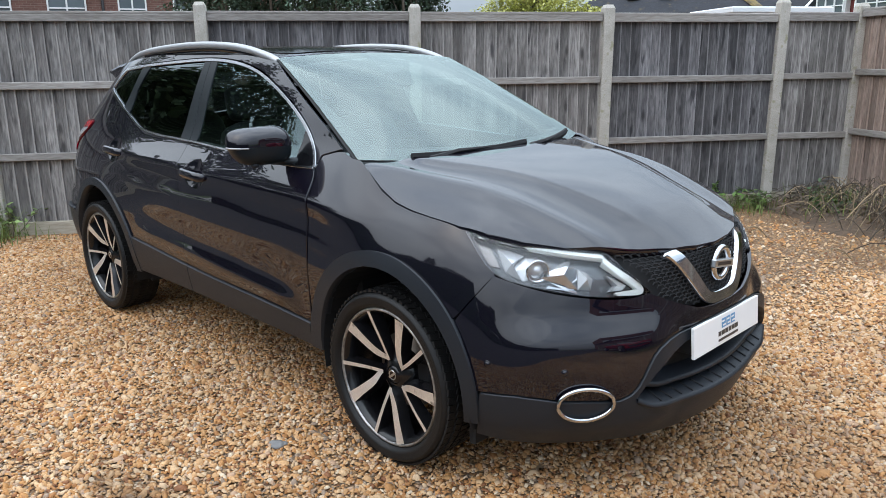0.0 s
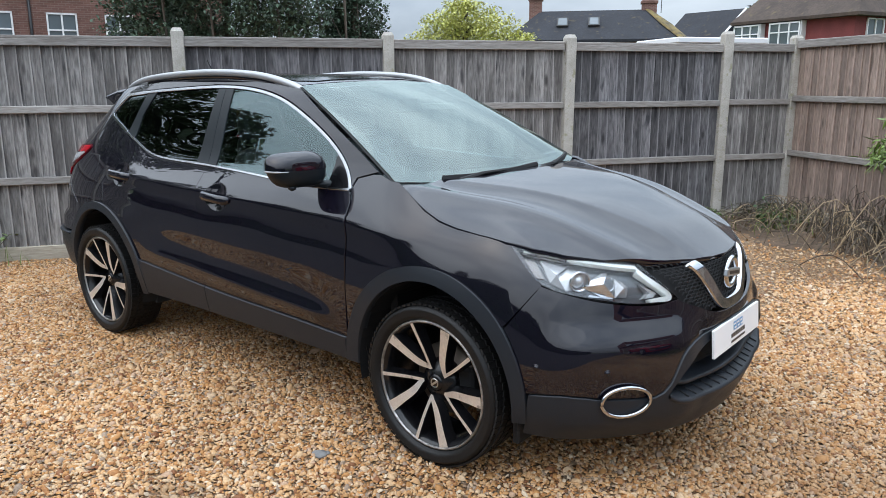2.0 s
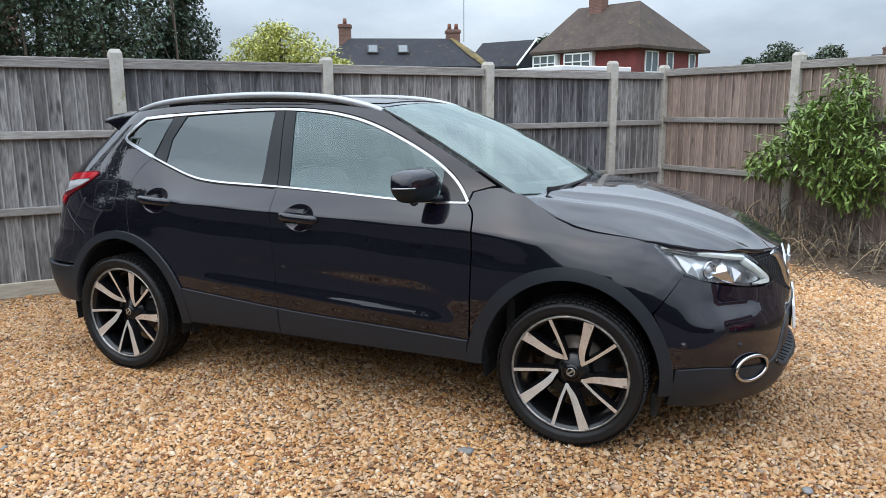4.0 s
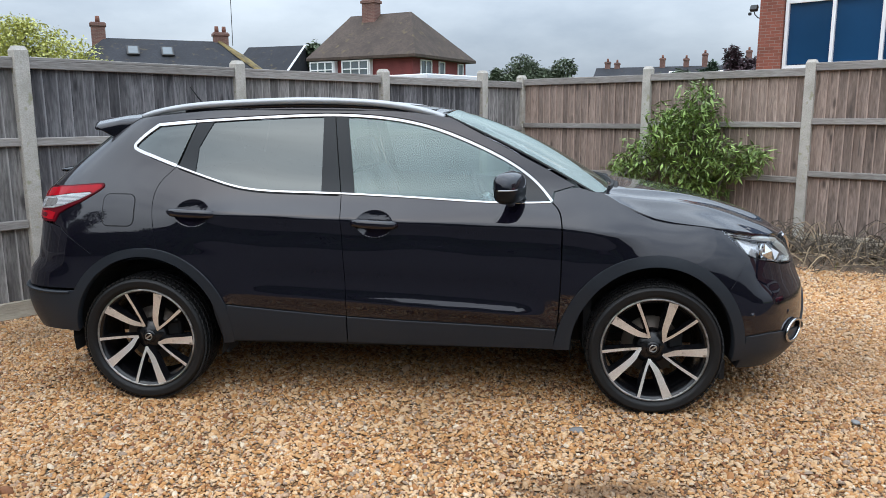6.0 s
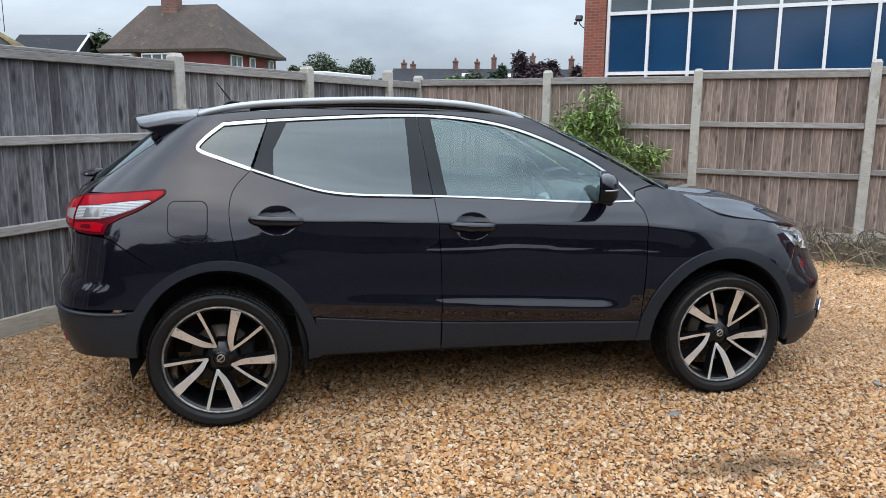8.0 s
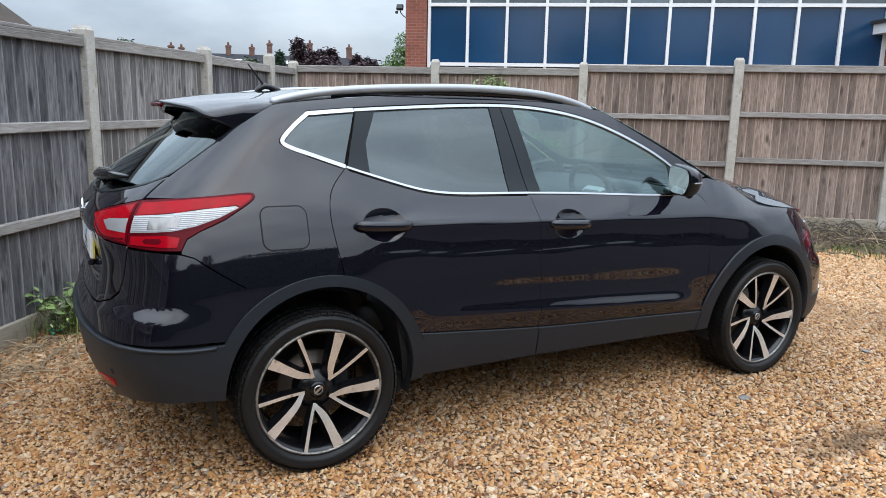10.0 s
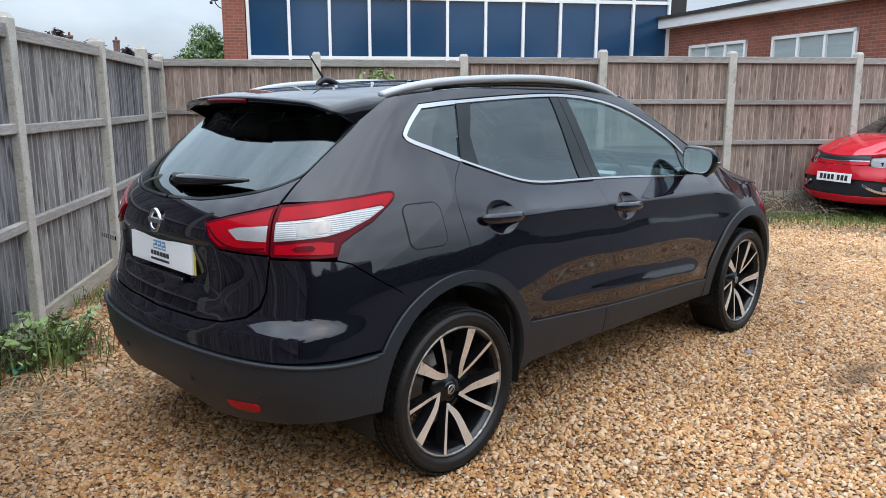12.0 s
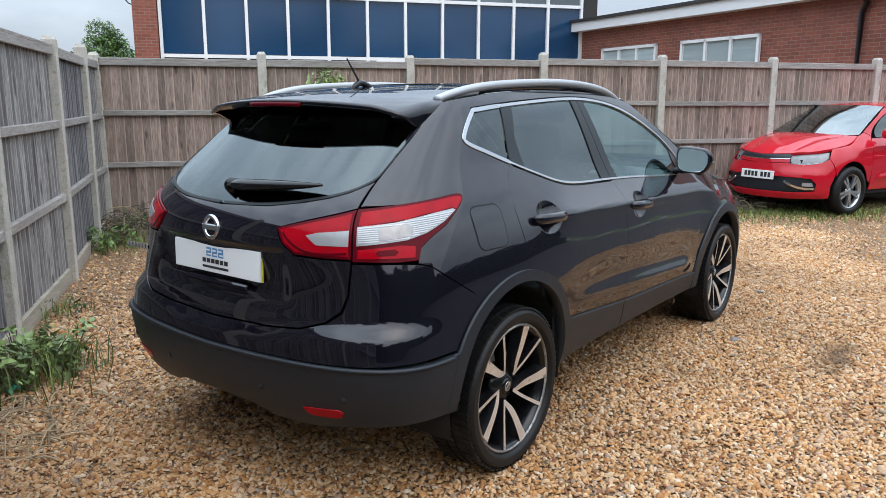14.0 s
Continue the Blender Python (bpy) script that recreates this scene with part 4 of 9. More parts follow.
def build_shed():
    """A low store with a pale sheet roof just behind the fence, and the floodlight on the office pier."""
    s = thing("garden_store", "low timber store with pale flat sheet roof", "shed", at=pose(-0.62, 6.75, 0, 0, 0, 54))
    part("wall", boxes((-0.55, 0.55, -0.45, 0.45, 0, 1.98), bevel=0.01), wood_brown, s)
    part("roof", boxes((-0.62, 0.62, -0.52, 0.52, 1.985, 2.055), bevel=0.012), fascia_white, s, "pale flat sheet roof")
    m = pose(7.16, 14.72, 0, 0, 0, math.degrees(math.atan2(-0.597, 0.802)))
    f = thing("floodlight", "small black floodlight bracketed off the brick pier", "floodlight", at=m @ pose(-0.80, -0.05, 3.98))
    part("lamp_head", boxes((-0.09, 0.09, -0.05, 0.05, -0.02, 0.13), bevel=0.015), pipe_black, f).rotation_euler = (radians(-30), 0, 0)
    part("sensor", boxes((-0.11, -0.04, -0.06, 0.0, -0.12, -0.05), bevel=0.01), pipe_black, f)
    part("bracket", tube([(0.0, 0, 0.0), (0.03, 0.02, -0.10), (0.10, 0.04, -0.18), (0.185, 0.05, -0.22)], 0.014, 6), pipe_black, f, smooth=True)


def blades(points, height, rng, width=0.006):
    """Verts and faces of grass blades at points."""
    p = np.asarray(points)
    k = len(p)
    a = rng.uniform(0, 2 * np.pi, k)
    h = height * rng.uniform(0.4, 1.2, k)
    bend = h * rng.uniform(0.2, 0.9, k)
    d = np.stack([np.cos(a), np.sin(a), np.zeros(k)], 1)
    s = np.stack([-np.sin(a), np.cos(a), np.zeros(k)], 1) * width
    z = np.zeros((k, 3))
    z[:, 2] = 1
    v = np.stack([p - s, p + s, p + d * bend[:, None] * 0.3 + z * h[:, None] * 0.6 - s * 0.7, p + d * bend[:, None] * 0.3 + z * h[:, None] * 0.6 + s * 0.7, p + d * bend[:, None] + z * h[:, None]], 1).reshape(-1, 3)
    i = np.arange(k)[:, None] * 5
    return v, np.concatenate([i + [0, 1, 3], i + [0, 3, 2], i + [2, 3, 4]])


build_ground()
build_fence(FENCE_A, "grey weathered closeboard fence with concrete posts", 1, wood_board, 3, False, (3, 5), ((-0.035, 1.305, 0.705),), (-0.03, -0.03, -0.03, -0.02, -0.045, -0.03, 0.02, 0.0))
build_fence(FENCE_B, "brown-grey closeboard fence with concrete posts", 1, wood_brown, 4, True, bays=((0.0, 1.35, 0.745), (0.015, 1.369, 0.787), (0.06, 1.415, 0.850), (0.09, 1.461, 0.911)), post_tops=(0.0, 0.04, 0.035, 0.085, 0.10))
build_houses()
build_office()
build_plants()
build_brush()
build_shed()

# ---- car body: smooth skins from a few control curves, cut into panels ----
from mathutils.bvhtree import BVHTree
from mathutils.geometry import delaunay_2d_cdt


def bell(x, centre, width):
    return np.exp(-(((x - centre) / width) ** 2))


def ease(x, a, b):
    t = np.clip((x - a) / (b - a), 0, 1)
    return t * t * (3 - 2 * t)


class Skin:
    """A smooth surface through a net of control curves, on the side y > 0."""

    def __init__(self, cols=(), levels=(), nets=(), n_cols=0, n_levels=0, mirror_first=False, mirror_last=False):
        if not len(nets):
            return
        net = np.asarray(nets, float)
        cols = np.asarray(cols, float)
        flip = np.array((1, -1, 1))
        if mirror_first:
            net = np.concatenate([net[:, 2:0:-1] * flip, net], 1)
            cols = np.r_[2 * cols[0] - cols[2:0:-1], cols]
        if mirror_last:
            net = np.concatenate([net, net[:, -2:-4:-1] * flip], 1)
            cols = np.r_[cols, 2 * cols[-1] - cols[-2:-4:-1]]
        lo = cols[2] if mirror_first else cols[0]
        hi = cols[-3] if mirror_last else cols[-1]
        self.s = np.linspace(lo, hi, n_cols)
        rows = np.stack([cubic(cols, r, self.s) for r in net])
        self.v = np.linspace(levels[0], levels[-1], n_levels)
        self.p = cubic(levels, rows, self.v).transpose(1, 0, 2)
        self.refresh()

    def refresh(self):
        du, dv = np.gradient(self.p, axis=0), np.gradient(self.p, axis=1)
        n = np.cross(du, dv)
        n /= np.linalg.norm(n, axis=2)[..., None] + 1e-12
        mid = self.p.reshape(-1, 3).mean(0) * (1, 0, 1)
        if ((self.p - mid) * n).sum(2).mean() < 0:
            n = -n
        self.n = n

    def chart(self, kind, lo=0.0, hi=1.0):
        """side: (x, z); rear or front: (y, z); wrap: (s, z); top: (x, y)."""
        k = len(self.s)
        a, b = int(lo * (k - 1)), int(hi * (k - 1)) + 1
        p, n = self.p[a:b], self.n[a:b]
        u = {"side": p[..., 0], "front": p[..., 1], "wrap": np.repeat(self.s[a:b, None], p.shape[1], 1), "top": p[..., 0]}[kind]
        v = p[..., 1] if kind == "top" else p[..., 2]
        return Chart(p, n, u, v)


class Chart:
    def __init__(self, p, n, u, v):
        w, h = u.shape
        self.p, self.n = p.reshape(-1, 3), n.reshape(-1, 3)
        self.flat = np.stack([u.ravel(), v.ravel(), np.zeros(u.size)], 1)
        i = (np.arange(w - 1)[:, None] * h + np.arange(h - 1)).ravel()
        self.tri = np.concatenate([np.stack([i, i + h, i + h + 1], 1), np.stack([i, i + h + 1, i + 1], 1)])
        self.tree = BVHTree.FromPolygons(self.flat.tolist(), self.tri.tolist())

    def at(self, uv):
        """Places and normals on the skin for rows of chart coordinates."""
        out_p, out_n = np.zeros((len(uv), 3)), np.zeros((len(uv), 3))
        for k, (a, b) in enumerate(uv):
            hit, _, index, _ = self.tree.ray_cast(Vector((a, b, 1)), Vector((0, 0, -1)))
            if hit is None:
                hit, _, index, _ = self.tree.find_nearest(Vector((a, b, 0)))
            t = self.tri[index]
            (x0, y0, _), (x1, y1, _), (x2, y2, _) = self.flat[t]
            det = (y1 - y2) * (x0 - x2) + (x2 - x1) * (y0 - y2)
            if abs(det) < 1e-12:
                w = np.array((1, 1, 1)) / 3
            else:
                w0 = ((y1 - y2) * (hit.x - x2) + (x2 - x1) * (hit.y - y2)) / det
                w1 = ((y2 - y0) * (hit.x - x2) + (x0 - x2) * (hit.y - y2)) / det
                w = np.array((w0, w1, 1 - w0 - w1))
            out_p[k] = w @ self.p[t]
            q = w @ self.n[t]
            out_n[k] = q / (np.linalg.norm(q) + 1e-12)
        return out_p, out_n


def dense(outline, step):
    p = np.asarray(outline, float)
    out = []
    for a, b in zip(p, np.roll(p, -1, 0)):
        k = max(1, int(math.ceil(np.linalg.norm(b - a) / step)))
        out += [a + (b - a) * i / k for i in range(k)]
    return np.array(out)


def inset(p, gap):
    a, b = np.roll(p, 1, 0), np.roll(p, -1, 0)
    area = 0.5 * np.sum(p[:, 0] * b[:, 1] - b[:, 0] * p[:, 1])
    d = (b - a)
    d /= np.linalg.norm(d, axis=1)[:, None] + 1e-12
    return p + np.stack([-d[:, 1], d[:, 0]], 1) * gap * np.sign(area)


def contains(poly, pts):
    x, y = pts[:, 0], pts[:, 1]
    inside = np.zeros(len(pts), bool)
    for (x0, y0), (x1, y1) in zip(poly, np.roll(poly, -1, 0)):
        if y0 != y1:
            inside ^= ((y0 > y) != (y1 > y)) & (x < (x1 - x0) * (y - y0) / (y1 - y0) + x0)
    return inside


def patch(chart, outline, offset=0.0, depth=0.012, step=0.02, gap=0.0018, cups=()):
    """A panel cut from a skin by an outline in chart coordinates: places, faces, normals. depth: its turned-in edge."""
    poly = dense(outline, step)
    if gap:
        poly = inset(poly, gap)
    lo, hi = poly.min(0), poly.max(0)
    gx, gy = np.meshgrid(np.arange(lo[0], hi[0], step), np.arange(lo[1], hi[1], step), indexing="ij")
    grid = np.stack([gx.ravel(), gy.ravel()], 1)
    grid = grid[contains(poly, grid)]
    if len(grid):
        near = np.min(((grid[:, None] - poly[None]) ** 2).sum(2), 1) if len(grid) * len(poly) < 4e6 else np.array([((poly - g) ** 2).sum(1).min() for g in grid])
        grid = grid[near > (0.45 * step) ** 2]
    k = len(poly)
    uv = np.concatenate([poly, grid]) if len(grid) else poly
    for cx, cz in cups:
        # finer net round a handle's finger cup
        r = np.hypot((uv[:, 0] - cx) / 1.42, uv[:, 1] - cz)
        uv = uv[(r > 0.079) | (np.arange(len(uv)) < k)]
        rings = [(cx + 1.42 * q * math.cos(a), cz + q * math.sin(a)) for q in np.append(np.linspace(0.005, 0.062, 13), (0.0645, 0.067, 0.0685, 0.072, 0.076)) for a in np.linspace(0, 2 * np.pi, 36, endpoint=False)]
        uv = np.concatenate([uv, rings])
    r = delaunay_2d_cdt([Vector(q) for q in uv], [(i, (i + 1) % k) for i in range(k)], [], 1, 1e-6)
    uv2 = np.array([tuple(q) for q in r[0]])
    faces = [tuple(f) for f in r[2]]
    p, n = chart.at(uv2)
    for cx, cz in cups:
        du, dv = (uv2[:, 0] - cx) / 1.42, uv2[:, 1] - cz
        r = np.hypot(du, dv) + 1e-9
        t = np.clip(1 - (r / 0.068) ** 2, 0, 1)
        p[:, 1] -= 0.023 * t
        slope = np.where(t > 0, 0.023 * 2 * r / 0.068 ** 2, 0)
        n = n - np.stack([du / 1.42, 0 * r, dv], 1) * (slope / r)[:, None]
        n /= np.linalg.norm(n, axis=1)[:, None]
    p = p + n * offset
    # the skin's outward side decides the winding
    fixed = []
    for f in faces:
        a, b, c = p[f[0]], p[f[1]], p[f[2]]
        fixed.append(f if np.dot(np.cross(b - a, c - a), n[f[0]]) > 0 else f[::-1])
    faces = fixed
    verts, norms = list(p), list(n)
    if depth:
        count = {}
        for f in faces:
            for i in range(len(f)):
                a, b = f[i], f[(i + 1) % len(f)]
                count[(min(a, b), max(a, b))] = count.get((min(a, b), max(a, b)), []) + [(a, b)]
        rim = {}

        def edge_vertex(i, side):
            if i not in rim:
                rim[i] = len(verts)
                verts.extend([p[i], p[i] - n[i] * depth])
                norms.extend([n[i] * 0.66, n[i] * 0.0])
            norms[rim[i]] = norms[rim[i]] + side * 0.4
            norms[rim[i] + 1] = norms[rim[i] + 1] + side
            return rim[i]

        for pair in count.values():
            if len(pair) == 1:
                a, b = pair[0]
                if abs(p[a][1]) < 4e-3 and abs(p[b][1]) < 4e-3:
                    continue
                side = np.cross(p[b] - p[a], n[a])
                side /= np.linalg.norm(side) + 1e-12
                i, j = edge_vertex(a, side), edge_vertex(b, side)
                faces.append((i, i + 1, j + 1, j))
        norms = [q / (np.linalg.norm(q) + 1e-9) for q in norms]
    return np.array(verts), faces, np.array(norms)


def both_halves(piece):
    v, f, n = (np.array(q, float) if i != 1 else q for i, q in enumerate(piece))
    # close the halves on the centre line, with one smooth normal across it
    mid = np.abs(v[:, 1]) < 0.005
    v[mid, 1], n[mid, 1] = 0, 0
    n[mid] /= np.linalg.norm(n[mid], axis=1)[:, None] + 1e-9
    f = [q for q in f if not all(mid[i] for i in q)]
    flip = np.array((1, -1, 1))
    k = len(v)
    return np.concatenate([v, v * flip]), f + [tuple(i + k for i in q[::-1]) for q in f], np.concatenate([n, n * flip])


def one_half(piece, sign):
    if sign > 0:
        return piece
    v, f, n = piece
    return v * np.array((1, -1, 1)), [q[::-1] for q in f], n * np.array((1, -1, 1))


def skin_part(name, piece, material, parent, label=""):
    v, f, n = piece
    me = bpy.data.meshes.new(name)
    me.from_pydata(v.tolist(), [], f)
    me.materials.append(material)
    me.polygons.foreach_set("use_smooth", [True] * len(me.polygons))
    me.normals_split_custom_set_from_vertices(n.tolist())
    me.update()
    ob = new(name, me)
    ob.parent = parent
    return tagged(ob, label)


def pair(name, piece, material, parent, label=""):
    """The panel on the off side and its mirror image on the near side."""
    return [skin_part(name, one_half(piece, s), material, parent, label) for s in (-1, 1)]


def ribbon(path, half, n=60, closed=False):
    """The outline of a band of a given half width along a chart path."""
    p = spline(path, n, closed)
    d = np.gradient(p, axis=0)
    d /= np.linalg.norm(d, axis=1)[:, None] + 1e-12
    s = np.stack([-d[:, 1], d[:, 0]], 1)
    h = np.asarray(half) if np.ndim(half) else half
    h = np.interp(np.linspace(0, 1, n), np.linspace(0, 1, len(half)), half)[:, None] if np.ndim(half) else half
    return np.concatenate([p + s * h, (p - s * h)[::-1]])


def cross_net(rows):
    """Control net from rows of (z, (x, y), (x, y), ...); a point may carry its own height."""
    return [[(q[0], q[1], q[2] if len(q) == 3 else z) for q in row] for z, *row in rows]


# cabin, doors and tail: heights from sill to roof edge
REAR_COLS = (-2.75, -2.40, -2.14, -1.93, -1.62, -1.20, -0.60, 0.0, 0.60, 1.10)
rear_rows = []
rear_rows.append((0.27, (-2.05, 0), (-2.03, 0.35), (-1.97, 0.60), (-1.85, 0.76), (-1.62, 0.815), (-1.2, 0.82), (-0.6, 0.81), (0, 0.81), (0.6, 0.81), (1.1, 0.82)))
rear_rows.append((0.42, (-2.13, 0), (-2.115, 0.35), (-2.05, 0.635), (-1.93, 0.79), (-1.62, 0.855), (-1.2, 0.865), (-0.6, 0.845), (0, 0.842), (0.6, 0.842), (1.1, 0.855)))
rear_rows.append((0.56, (-2.135, 0), (-2.118, 0.35), (-2.055, 0.635), (-1.935, 0.79), (-1.62, 0.865), (-1.2, 0.88), (-0.6, 0.858), (0, 0.855), (0.6, 0.855), (1.1, 0.868)))
rear_rows.append((0.70, (-2.12, 0), (-2.105, 0.35), (-2.045, 0.61), (-1.92, 0.775), (-1.62, 0.858), (-1.2, 0.882), (-0.6, 0.868), (0, 0.865), (0.6, 0.863), (1.1, 0.875)))
rear_rows.append((0.85, (-2.10, 0), (-2.085, 0.35), (-2.02, 0.60), (-1.90, 0.76), (-1.62, 0.845), (-1.2, 0.873), (-0.6, 0.868), (0, 0.864), (0.6, 0.860), (1.1, 0.870)))
rear_rows.append((0.98, (-2.12, 0), (-2.095, 0.35), (-2.0, 0.60), (-1.875, 0.735), (-1.62, 0.812), (-1.2, 0.845), (-0.6, 0.846), (0, 0.843), (0.6, 0.838), (1.1, 0.840)))
rear_rows.append((1.10, (-2.07, 0), (-2.045, 0.35), (-1.955, 0.58), (-1.83, 0.695), (-1.60, 0.765), (-1.2, 0.795), (-0.6, 0.776), (0, 0.768), (0.6, 0.760), (1.1, 0.740)))
rear_rows.append((1.25, (-1.90, 0), (-1.87, 0.35), (-1.79, 0.555), (-1.68, 0.645), (-1.5, 0.695), (-1.2, 0.712), (-0.6, 0.702), (0, 0.697), (0.6, 0.690), (1.1, 0.670)))
rear_rows.append((1.38, (-1.73, 0), (-1.70, 0.35), (-1.63, 0.525), (-1.55, 0.595), (-1.42, 0.640), (-1.15, 0.655), (-0.6, 0.645), (0, 0.640), (0.6, 0.632), (1.1, 0.60)))
rear_rows.append((1.49, (-1.57, 0), (-1.55, 0.35), (-1.49, 0.495), (-1.43, 0.55), (-1.33, 0.583), (-1.1, 0.597), (-0.6, 0.588), (0, 0.583), (0.6, 0.570), (1.1, 0.54)))
rear_rows.append((1.555, (-1.47, 0), (-1.45, 0.35), (-1.40, 0.46), (-1.35, 0.505), (-1.26, 0.535), (-1.05, 0.550), (-0.6, 0.548), (0, 0.543), (0.6, 0.525), (1.1, 0.50)))
cabin = Skin(REAR_COLS, [r[0] for r in rear_rows], cross_net(rear_rows), 481, 171, mirror_first=True)

# wings and nose: heights from splitter to bonnet edge
NOSE_COLS = (0.80, 1.05, 1.32, 1.60, 1.80, 2.01, 2.25, 2.52, 2.77)
nose_rows = []
nose_rows.append((0.20, (0.8, 0.80), (1.05, 0.81), (1.32, 0.82), (1.6, 0.815), (1.79, 0.765), (1.93, 0.645), (2.07, 0.46), (2.155, 0.24), (2.18, 0)))
nose_rows.append((0.30, (0.8, 0.825), (1.05, 0.838), (1.32, 0.855), (1.6, 0.85), (1.80, 0.808), (1.97, 0.68), (2.11, 0.485), (2.20, 0.25), (2.225, 0)))
nose_rows.append((0.42, (0.8, 0.842), (1.05, 0.855), (1.32, 0.873), (1.6, 0.866), (1.81, 0.823), (1.985, 0.69), (2.13, 0.49), (2.21, 0.25), (2.232, 0)))
nose_rows.append((0.56, (0.8, 0.855), (1.05, 0.868), (1.32, 0.883), (1.6, 0.872), (1.81, 0.823), (1.985, 0.69), (2.12, 0.49), (2.20, 0.25), (2.218, 0)))
nose_rows.append((0.70, (0.8, 0.863), (1.05, 0.875), (1.32, 0.884), (1.6, 0.866), (1.80, 0.80), (1.965, 0.668), (2.095, 0.475), (2.178, 0.245), (2.195, 0)))
nose_rows.append((0.82, (0.8, 0.861), (1.05, 0.870), (1.32, 0.870), (1.6, 0.838), (1.78, 0.765), (1.935, 0.64), (2.055, 0.46), (2.145, 0.24), (2.17, 0)))
nose_rows.append((0.92, (0.8, 0.850, 0.95), (1.05, 0.845, 0.95), (1.32, 0.822, 0.93), (1.6, 0.797, 0.905), (1.765, 0.725, 0.885), (1.915, 0.605, 0.872), (2.015, 0.44, 0.863), (2.11, 0.235, 0.856), (2.145, 0, 0.852)))
nose_rows.append((1.00, (0.8, 0.735, 1.12), (1.05, 0.725, 1.125), (1.31, 0.772, 0.995), (1.6, 0.765, 0.95), (1.745, 0.69, 0.925), (1.88, 0.57, 0.908), (1.98, 0.42, 0.897), (2.06, 0.22, 0.89), (2.09, 0, 0.885)))
nose = Skin(NOSE_COLS, [r[0] for r in nose_rows], cross_net(nose_rows), 301, 121, mirror_last=True)


def shoulder_height(x):
    return np.interp(x, (-1.7, -0.91, -0.25, 0.40, 0.85, 1.3, 1.75), (1.03, 1.012, 0.986, 0.964, 0.948, 0.905, 0.86))


HANDLES = ((-1.035, 1.008), (-0.085, 0.962))
# below the shoulder the side turns in, swells again and falls away: its lean, in degrees, by the drop from the crease
DROP = np.linspace(0.0, 0.26, 131)
LEAN = -5.0 * ease(DROP, 0.003, 0.012) * (1 - ease(DROP, 0.050, 0.080)) + 5.0 * ease(DROP, 0.055, 0.085) * (1 - ease(DROP, 0.125, 0.175)) + 9.0 * bell(DROP, 0.128, 0.011)
SWELL = np.cumsum(np.tan(np.radians(LEAN))) * (DROP[1] - DROP[0])
SWELL = SWELL - np.interp(0.19, DROP, SWELL)


def sculpt(skin):
    """Crisp shoulder crease over a turned-in flank, sill scallop, plate recess and bumper ledge."""
    for i in range(len(skin.s)):
        x, y, z = skin.p[i, :, 0], skin.p[i, :, 1].copy(), skin.p[i, :, 2]
        edge = float(shoulder_height(np.interp(0.98, z, x)))
        x_edge, y_edge, y_low = (float(np.interp(v, z, q)) for v, q in ((edge, x), (edge, y), (edge - 0.19, y)))
        w = float(ease(x_edge, -1.22, -0.80) * (1 - ease(x_edge, 0.92, 1.3)) * ease(y_edge, 0.6, 0.74))
        if w <= 0:
            continue
        drop = (edge - z) * (1 + w * (0.07 * math.sin(5.2 * x_edge + 0.6) + 0.04 * math.sin(11.0 * x_edge)))
        below = y_low + np.interp(drop, DROP, SWELL)
        blend = 1 - ease(drop, 0.15, 0.24)
        above = y + (y_low + SWELL[0] - y_edge) * np.exp(-np.maximum(-drop, 0) / 0.06)
        skin.p[i, :, 1] = y + w * np.where(drop > 0, (below - y) * blend, above - y)
    x, y, z = skin.p[..., 0], skin.p[..., 1], skin.p[..., 2]
    out = 0.021 * bell(z, 0.545 - 0.06 * x, 0.04) * (0.55 + 0.45 * ease(x, -0.6, 0.3)) * ease(x, -0.90, -0.6) * (1 - ease(x, 0.60, 0.80)) * ease(y, 0.6, 0.8)
    out -= 0.005 * bell(z, 0.67 - 0.04 * x, 0.06) * ease(x, -0.95, -0.4) * (1 - ease(x, 0.5, 0.85)) * ease(y, 0.6, 0.8)
    skin.p[..., 1] += out
    skin.p[..., 0] += 0.013 * (1 - ease(y, 0.33, 0.43)) * ease(z, 0.755, 0.80) * (1 - ease(z, 0.955, 0.985)) * (x < -1.9)
    # bumper ledge below the tailgate, highest at the corners
    rise = 0.045 * ease(y, 0.20, 0.50)
    skin.p[..., 0] -= 0.026 * (1 - ease(z - rise, 0.628, 0.700)) * ease(z, 0.40, 0.62) * (x < -1.75) * ease(x, -1.78, -1.98)
    skin.p[..., 1] += 0.018 * (1 - ease(z - rise, 0.628, 0.700)) * ease(z, 0.40, 0.62) * (x < -1.55) * ease(x, -1.70, -1.92) * ease(y, 0.3, 0.7)
    skin.refresh()


sculpt(cabin)
sculpt(nose)
# the bumper's corners stand proud below a ledge under the lamps
nose.p[..., :2] += nose.n[..., :2] * (0.024 * ease(nose.p[..., 2], 0.20, 0.32) * (1 - ease(nose.p[..., 2], 0.585, 0.70)) * ease(nose.p[..., 0], 1.76, 1.95) * ease(nose.p[..., 1], 0.27, 0.42))[..., None]
nose.refresh()
cabin_side, cabin_wrap = cabin.chart("side", 0.12), cabin.chart("wrap")
nose_side, nose_wrap = nose.chart("side", 0.0, 0.6), nose.chart("wrap")


def height_skin(xs, half, height, n, m):
    """A bonnet or roof: height(x, y) over a lengthwise strip."""
    x = np.linspace(xs[0], xs[1], n)
    y = np.linspace(0, half, m)
    gx, gy = np.meshgrid(x, y, indexing="ij")
    s = Skin()
    s.s, s.v = x, y
    s.p = np.stack([gx, gy, height(gx, gy)], -1)
    dx, dy = np.gradient(s.p, axis=0), np.gradient(s.p, axis=1)
    s.n = np.cross(dx, dy)
    s.n /= np.linalg.norm(s.n, axis=2)[..., None]
    return s


